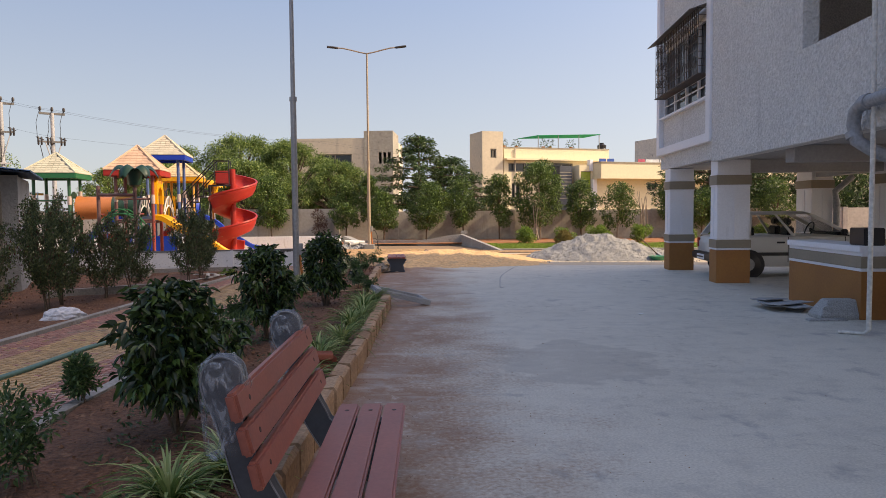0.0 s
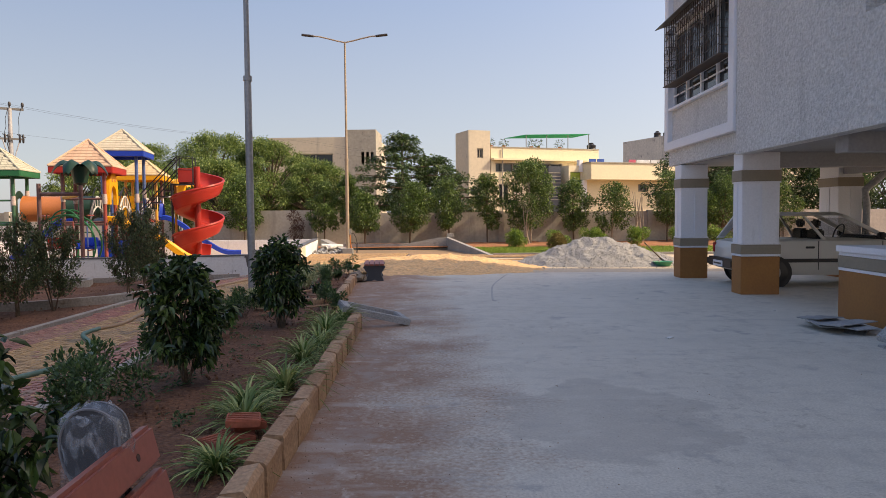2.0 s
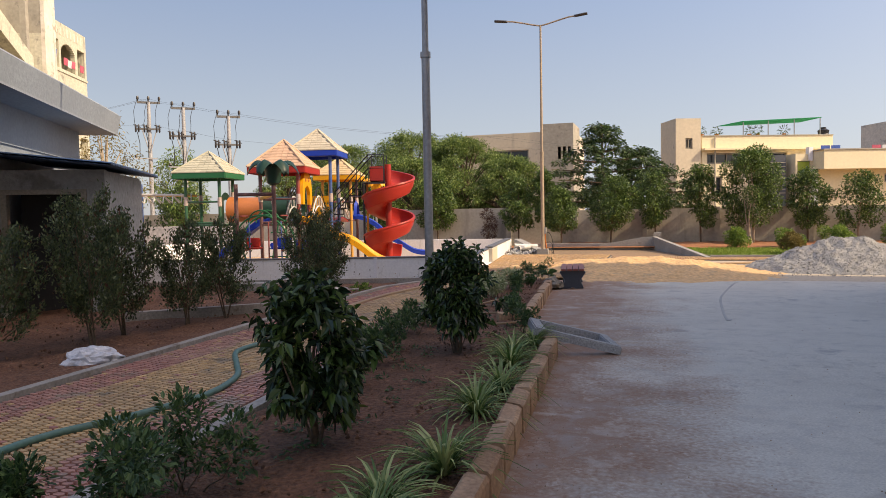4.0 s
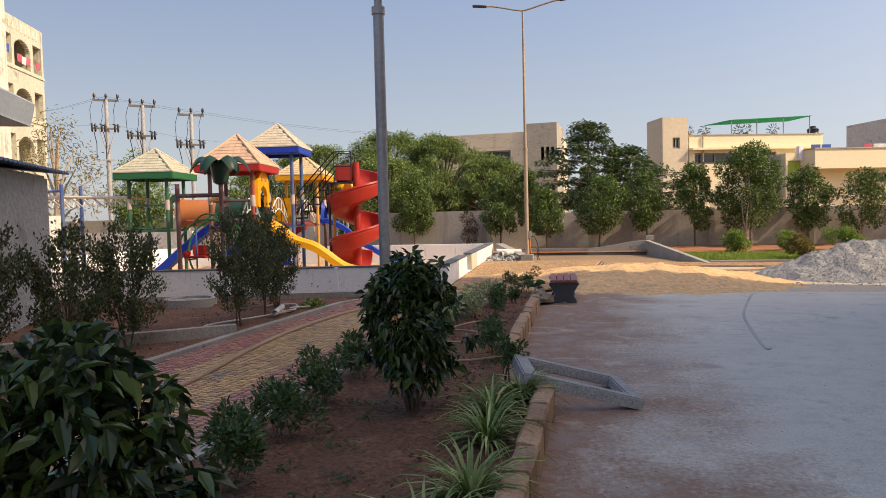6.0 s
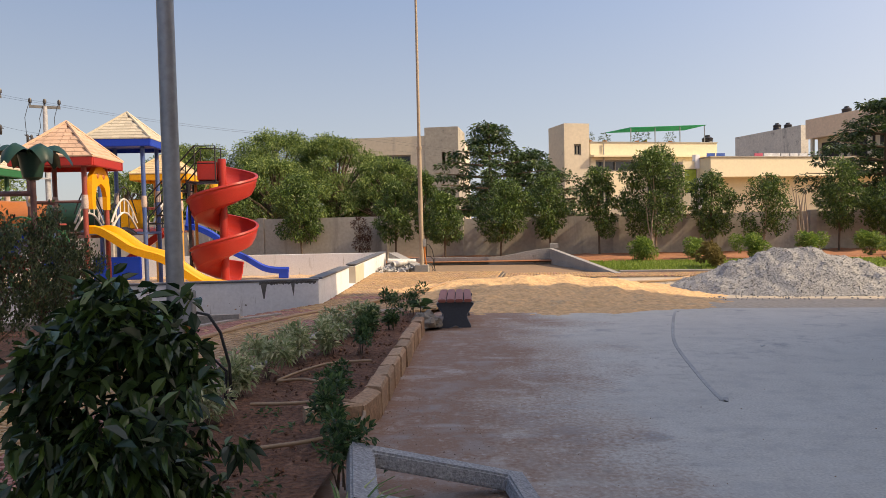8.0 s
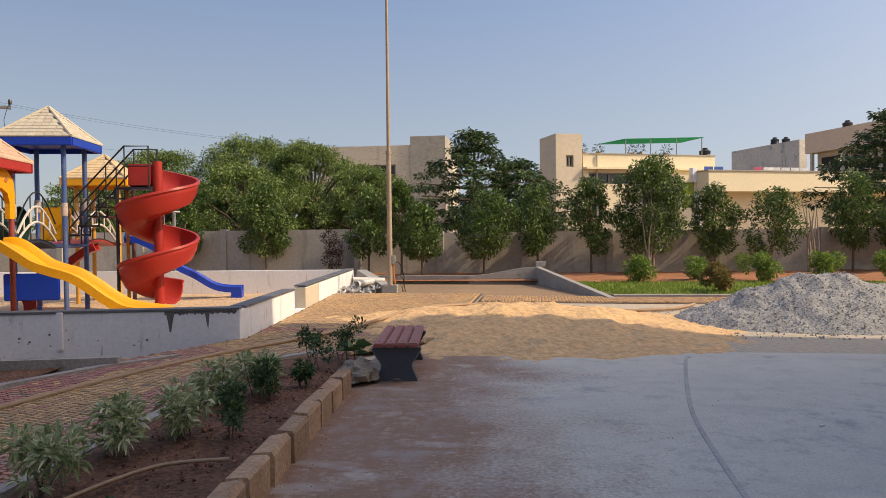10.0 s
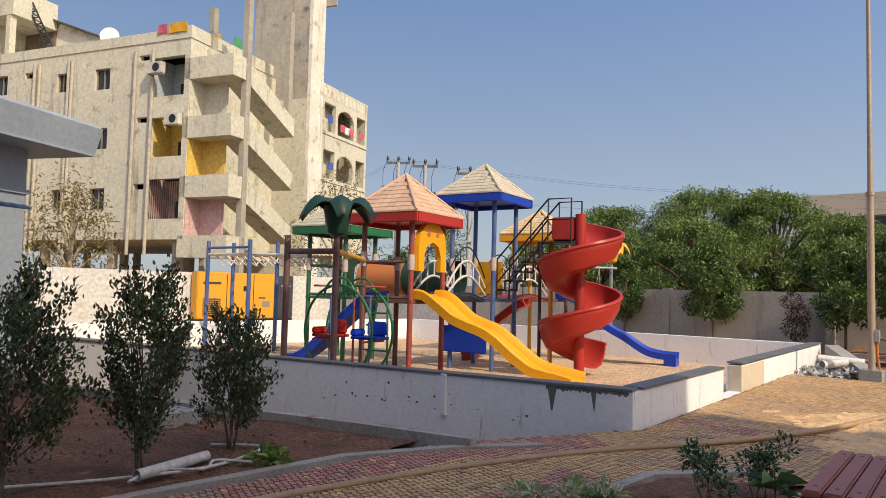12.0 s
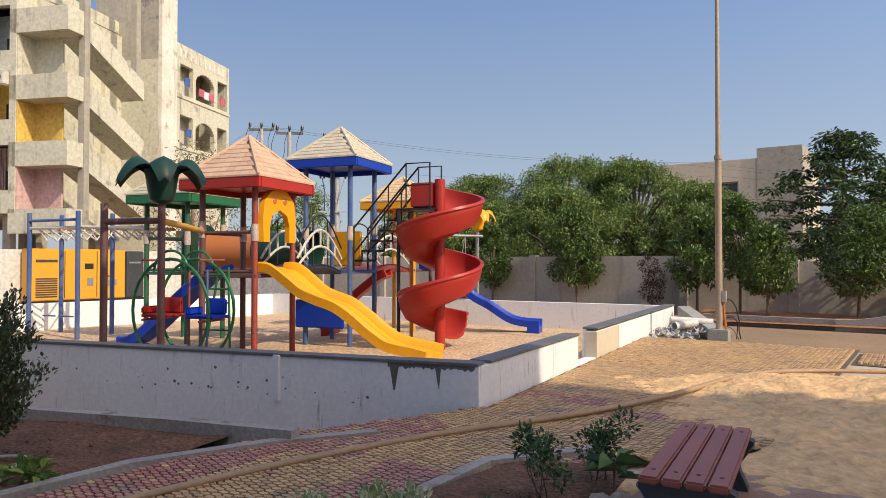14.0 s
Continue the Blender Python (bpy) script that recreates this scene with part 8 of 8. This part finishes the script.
def hose(pts, r, mat, label):
    th = thing("garden_hose", pose(0, 0, 0), label, "hose", "garden hoses")
    pp_ = [Vector(p) for p in pts]
    line = []
    for i in range(len(pp_) - 1):
        p0, p1, p2, p3 = pp_[max(i - 1, 0)], pp_[i], pp_[i + 1], pp_[min(i + 2, len(pp_) - 1)]
        for s in range(6):
            u = s / 6
            line.append(0.5 * ((2 * p1) + (p2 - p0) * u + (2 * p0 - 5 * p1 + 4 * p2 - p3) * u * u + (3 * p1 - p0 - 3 * p2 + p3) * u ** 3))
    line.append(pp_[-1])
    q = Geo()
    q.tube(line, r, 9)
    part("tube", q, mat, th, smooth=True)


TAN = surface("dusty_tan_hose", (0.40, 0.26, 0.15), (0.33, 0.22, 0.13), 0.6, fine=30, amount=0.3)
TEAL = surface("dull_green_hose", (0.08, 0.20, 0.17), (0.10, 0.19, 0.15), 0.5, fine=30, amount=0.3)
PZ = 0.06
hose([(x, y, PZ + 0.035) for x, y in ((-4.5, -3), (-4.25, 1.5), (-4.02, 4.4), (-4.0, 5.4), (-3.98, 6.1), (-3.75, 6.65), (-3.58, 7.35), (-3.72, 8.0), (-4.05, 8.5), (-4.42, 9.05), (-4.45, 9.5))], 0.03, TEAL, "dull green hose lying across the pavers")
hose([(x, y, z) for x, y, z in ((-4.45, 9.5, 0.09), (-4.35, 9.9, 0.09), (-4.48, 10.7, 0.09), (-4.70, 11.8, 0.09), (-4.84, 13.0, 0.09), (-4.86, 14.2, 0.09), (-4.74, 15.4, 0.09), (-4.5, 16.7, 0.09), (-4.1, 18.0, 0.09), (-3.4, 19.4, 0.11), (-2.9, 20.9, 0.13), (-2.5, 22.3, 0.18), (-1.9, 23.5, 0.14), (-0.6, 24.2, 0.12), (0.5, 24.0, 0.06), (1.4, 23.6, 0.035), (2.4, 24.0, 0.035), (3.0, 24.9, 0.035))], 0.03, TAN, "dusty tan hose running along the paved path")
hose([(x, y, 0.15) for x, y in ((-2.75, 11.0), (-2.4, 11.02), (-2.04, 11.15), (-1.74, 11.4), (-1.66, 11.85), (-1.9, 12.25), (-2.3, 12.15), (-2.6, 12.1))], 0.014, TAN, "tan irrigation hose looped on the soil")
hose([(x, y, 0.15) for x, y in ((-2.0, 12.6), (-2.47, 12.95), (-2.7, 12.9), (-2.5, 13.6), (-2.1, 13.8))], 0.013, TAN, "tan irrigation hose looped on the soil")
hose([(x, y, 0.10) for x, y in ((-5.9, 12.6), (-6.3, 13.2), (-6.0, 14.1), (-5.85, 14.9), (-6.2, 15.6), (-6.6, 15.3))], 0.014, PVC, "thin pale pipe curling over the soil")
hose([(x, y, 0.12) for x, y in ((-5.75, 14.2), (-5.95, 14.5), (-5.75, 14.8), (-5.95, 15.0), (-5.7, 15.2))], 0.012, PVC, "thin pale pipe curling over the soil")
# tyre-drawn curve in the concrete
q = Geo()
q.sweep(smooth_line([(1.62, 18.55, 0.005), (1.16, 16.29, 0.005), (1.02, 14.74, 0.005), (1.03, 13.1, 0.005)], 8)[:25], [(-0.02, -0.004), (0.02, -0.004), (0.018, 0.001), (-0.018, 0.001)])
structure("slab_groove", q, surface("groove_mortar", (0.47, 0.46, 0.43), None, 0.9, fine=40), "shallow curved groove in the concrete")

# ---- plaster damage on the play-area wall ----
TAR = surface("dark_damp_plaster", (0.10, 0.095, 0.09), (0.16, 0.15, 0.14), 0.9, scale=6, fine=40, amount=0.5)
fd = (FA - FB).normalized()
fn = Vector((fd.y, -fd.x, 0))


def on_wall(s, z, off=0.003):
    return FA - fd * s + fn * off + Vector((0, 0, z))


q = Geo()
prev = None
for i in range(46):
    s = 0.04 + i * 0.022
    low = 0.47 - 0.05 * abs(noise.noise(Vector((i * 0.7, 0, 0)))) - 0.05 * max(0, noise.noise(Vector((i * 1.9, 3, 0))))
    if i in (18, 19):
        low -= 0.24 if i == 18 else 0.13
    if 40 <= i <= 43:
        low -= (0.12, 0.26, 0.24, 0.1)[i - 40]
    cur = (on_wall(s, 0.498), on_wall(s, low))
    if prev:
        q.add([prev[0], cur[0], cur[1], prev[1]], [(0, 1, 2, 3)])
    prev = cur
part("damp_patch", q, TAR, play_wall, "dark peeled plaster with drips", tidy=False)
q = Geo()
a = on_wall(2.42, 0.0, 0.0)
m = Matrix.Translation(a) @ Matrix.Rotation(math.atan2(fd.y, fd.x), 4, "Z")
q.box((-0.04, -0.05, 0), (0.04, 0.0, 0.52), m)
part("joint_strip", q, WHITE, play_wall, "white joint strip", bevel=0.004)
for i in range(44):
    q = Geo()
    s, z, k = rng.uniform(1.0, 6.5), abs(rng.normal(0.10, 0.1)), 0.008 + 0.028 * rng.random() ** 2
    if z > 0.42:
        continue
    pts = [on_wall(s + k * math.cos(t) * rng.uniform(0.4, 1), z + 0.01 + 0.8 * k * math.sin(t) * rng.uniform(0.4, 1)) for t in np.linspace(0, 5.5, 7)]
    q.add(pts, [tuple(range(7))])
    part("scuff", q, TAR if i % 3 else BROWN, play_wall, tidy=False)

# grit swept against the kerb
q = Geo()
for i in range(5200):
    y = rng.uniform(0.5, 17.5)
    x = kerb_x(y) + 0.02 + rng.exponential(0.42 if i % 6 else 2.2)
    if x > 6 or (x < 0 and y > 17):
        continue
    s = 0.0018 + 0.005 * rng.random() ** 4
    m = Matrix.Translation((x, y, 0.35 * s)) @ Euler(tuple(rng.uniform(0, 6, 3))).to_matrix().to_4x4()
    q.add([m @ Vector(v) for v in ((s, 0, 0), (-s, s * 0.3, 0), (0, s, 0.2 * s), (0, -s, 0), (0, 0.1 * s, s * 0.9), (0.1 * s, 0, -s))], [(0, 2, 4), (2, 1, 4), (1, 3, 4), (3, 0, 4), (2, 0, 5), (1, 2, 5), (3, 1, 5), (0, 3, 5)])
tagged(new("kerb_grit", mesh_of("kerb_grit", q, surface("brown_grit", (0.40, 0.27, 0.18), (0.30, 0.20, 0.14), 0.95, fine=60, spread=0.4), tidy=False)), "loose brown grit swept against the kerb", "grit", "", "stuff")

# ---- edgings ----
EDGE = surface("cement_edging", (0.38, 0.35, 0.31), (0.28, 0.25, 0.22), 0.9, scale=2, fine=30, amount=0.5, bump=0.5, depth=0.01, stains=((0.20, 0.15, 0.11), 2.5, 0.58))
q = Geo()
ys = np.arange(-6, 17.8, 0.5)
q.sweep([(path_right(y) + 0.02, y, 0.0) for y in ys] + [(-2.75, 18.3, 0.0)], [(-0.06, -0.05), (0.06, -0.05), (0.055, 0.12), (-0.055, 0.12)])
structure("path_edging", q, EDGE, "cement edging along the paved path")
q = Geo()
q.sweep([(path_left(y) - 0.03, y, 0.0) for y in np.arange(-6, 16.4, 0.5)] + [(-5.1, 17.05, 0.0), (-4.6, 17.8, 0)], [(-0.06, -0.05), (0.06, -0.05), (0.055, 0.10), (-0.055, 0.10)])
structure("path_edging_2", q, EDGE, "cement edging along the paved path")
q = Geo()
q.sweep([(-5.0, 17.2, 0), (-6.3, 16.85, 0), (-9.3, 15.85, 0), (-12.8, 14.8, 0)], [(-0.07, -0.05), (0.07, -0.05), (0.065, 0.17), (-0.065, 0.17)])
q.sweep([(-5.55, 12.75, 0), (-6.35, 12.0, 0), (-7.6, 10.9, 0)], [(-0.07, -0.05), (0.07, -0.05), (0.065, 0.2), (-0.065, 0.2)])
structure("bed_edging", q, EDGE, "cement edging round the soil bed")

# ---- kerb stones ----
kerb = thing("kerb", pose(0, 0, 0), "row of tan stone kerb blocks, mortar smeared", "kerb", "", "structure")
stone_meshes = []
for k in range(4):
    q = Geo()
    j = lambda s: float(rng.normal() * s)
    sec = [(0.0, -0.04), (0.0, 0.195 + j(0.004)), (-0.02 + j(0.003), 0.222 + j(0.004)), (-0.115, 0.228 + j(0.006)), (-0.135, 0.21), (-0.135, -0.04)]
    q.ring([[Vector((x + j(0.002), y, z + j(0.002))) for x, z in sec] for y in (0.003, 0.14, 0.27, 0.403)])
    stone_meshes.append(mesh_of("kerb_stone", q, KERB))
line = [(kerb_x(y), y) for y in np.arange(-4, 9.9, 0.05)] + [(-0.99 - 0.55 * (1 - math.cos(t)), 9.95 + 0.55 * math.sin(t)) for t in np.linspace(0.1, 1.5, 12)]
line2 = [(-2.05, 11.75), (-1.85, 11.78), (-1.68, 11.95)] + [(kerb_x(y), y) for y in np.arange(12.1, 16.9, 0.05)]
for chain in (line, line2):
    acc, last = 0.0, Vector((*chain[0], 0))
    start = last.copy()
    for p in chain[1:]:
        p = Vector((*p, 0))
        if (p - start).length >= 0.406:
            d = p - start
            ob = new("kerb_stone", stone_meshes[int(rng.integers(0, 4))])
            ob.parent = kerb
            ob.matrix_basis = Matrix.Translation(start) @ Matrix.Rotation(math.atan2(d.y, d.x) - math.pi / 2 + float(rng.normal() * 0.012), 4, "Z") @ Matrix.Translation((float(rng.normal() * 0.004), 0, float(rng.normal() * 0.004)))
            start = p

# ---- pavers ----
q = Geo()
ys = np.arange(-6, 17.6, 0.4)
for a_, b_ in zip(ys, ys[1:]):
    q.add([(path_left(a_), a_, PZ - 0.012), (path_right(a_), a_, PZ - 0.012), (path_right(b_), b_, PZ - 0.012), (path_left(b_), b_, PZ - 0.012)], [(0, 1, 2, 3)])
q.add([(-5.46, 17.2, PZ - 0.012), (-3.3, 17.2, PZ - 0.012), (-1.6, 19.4, PZ - 0.012), (-4.4, 19.35, PZ - 0.012)], [(0, 1, 2, 3)])
q.add([(-4.5, 19.2, PZ - 0.012), (-1.6, 19.38, PZ - 0.012), (-1.6, 27.3, PZ - 0.012), (-5.6, 27.3, PZ - 0.012)], [(0, 1, 2, 3)])
q.add([(-1.6, 25.6, 0.0), (6.8, 25.1, 0.0), (6.8, 26.5, 0.0), (-1.6, 27.2, 0.0)], [(0, 1, 2, 3)])
paving = structure("paved_path", q, JOINT, "path of interlocking yellow and red pavers")


def hexagon(cx, cy, z, a, b, geo, h=0.018):
    o = [(a, 0), (a * 0.52, b), (-a * 0.52, b), (-a, 0), (-a * 0.52, -b), (a * 0.52, -b)]
    geo.ring([[Vector((cx + x * k, cy + y * k, zz)) for x, y in o] for zz, k in ((z - 0.012, 1.0), (z + h, 0.84))], caps=False)
    geo.f.append(tuple(range(len(geo.v) - 6, len(geo.v))))


PA, PB = 0.050, 0.0275
single = {}
for key, mat in (("y", PAVE_Y), ("r", PAVE_R)):
    g1 = Geo()
    hexagon(0, 0, 0, PA - 0.003, PB - 0.003, g1)
    single[key] = mesh_of("paver", g1, mat, tidy=False)
rest = {"y": Geo(), "r": Geo()}
count = 0


def inside(x, y):
    if y < 17.2:
        return path_left(y) + 0.12 < x < path_right(y) - 0.12
    if y < 19.3:
        wall_x = -5.35 if y < 17.5 else -5.2 + (y - 17.5) * 0.42
        return wall_x < x < -3.3 + (y - 17.2) * 0.75
    if y < 27.2:
        return -4.45 - (y - 19.2) * 0.127 + 0.1 < x < -1.7
    return False


for row in range(int((27.2 + 5) / (PB * 2))):
    for col in range(-24, 76):
        cx = -6.3 + col * PA * 1.53
        cy = -5 + row * PB * 2 + (PB if col % 2 else 0)
        if not inside(cx, cy):
            continue
        d = min(cx - path_left(cy), path_right(cy) - cx) if cy < 17.2 else 1.0
        key = "r" if (d < 0.62 and rng.random() < 0.93) or (17 < cy < 20.5 and fbm(cx, cy, 0.7, 3.0) > 0.22 and rng.random() < 0.8) or rng.random() < 0.03 else "y"
        dz = PZ + float(rng.normal() * 0.0018)
        if 13.6 <= cy <= 14.2 and count < 300:
            ob = new("paver", single[key])
            ob.parent = paving
            ob.location = (cx, cy, dz)
            count += 1
        else:
            hexagon(cx, cy, dz, PA - 0.004, PB - 0.004, rest[key])
for row in range(25):
    for col in range(106):
        cx, cy = -1.5 + col * PA * 1.53, 25.75 + row * PB * 2 + (PB if col % 2 else 0) - 0.06 * (col * PA * 1.53)
        hexagon(cx, cy, 0.008, PA - 0.006, PB - 0.006, rest["r" if rng.random() < 0.15 else "y"])
for key, mat, label in (("y", PAVE_Y, "yellow interlocking pavers"), ("r", PAVE_R, "red interlocking pavers")):
    part("paver_field", rest[key], mat, paving, label, tidy=False, kind="stuff")
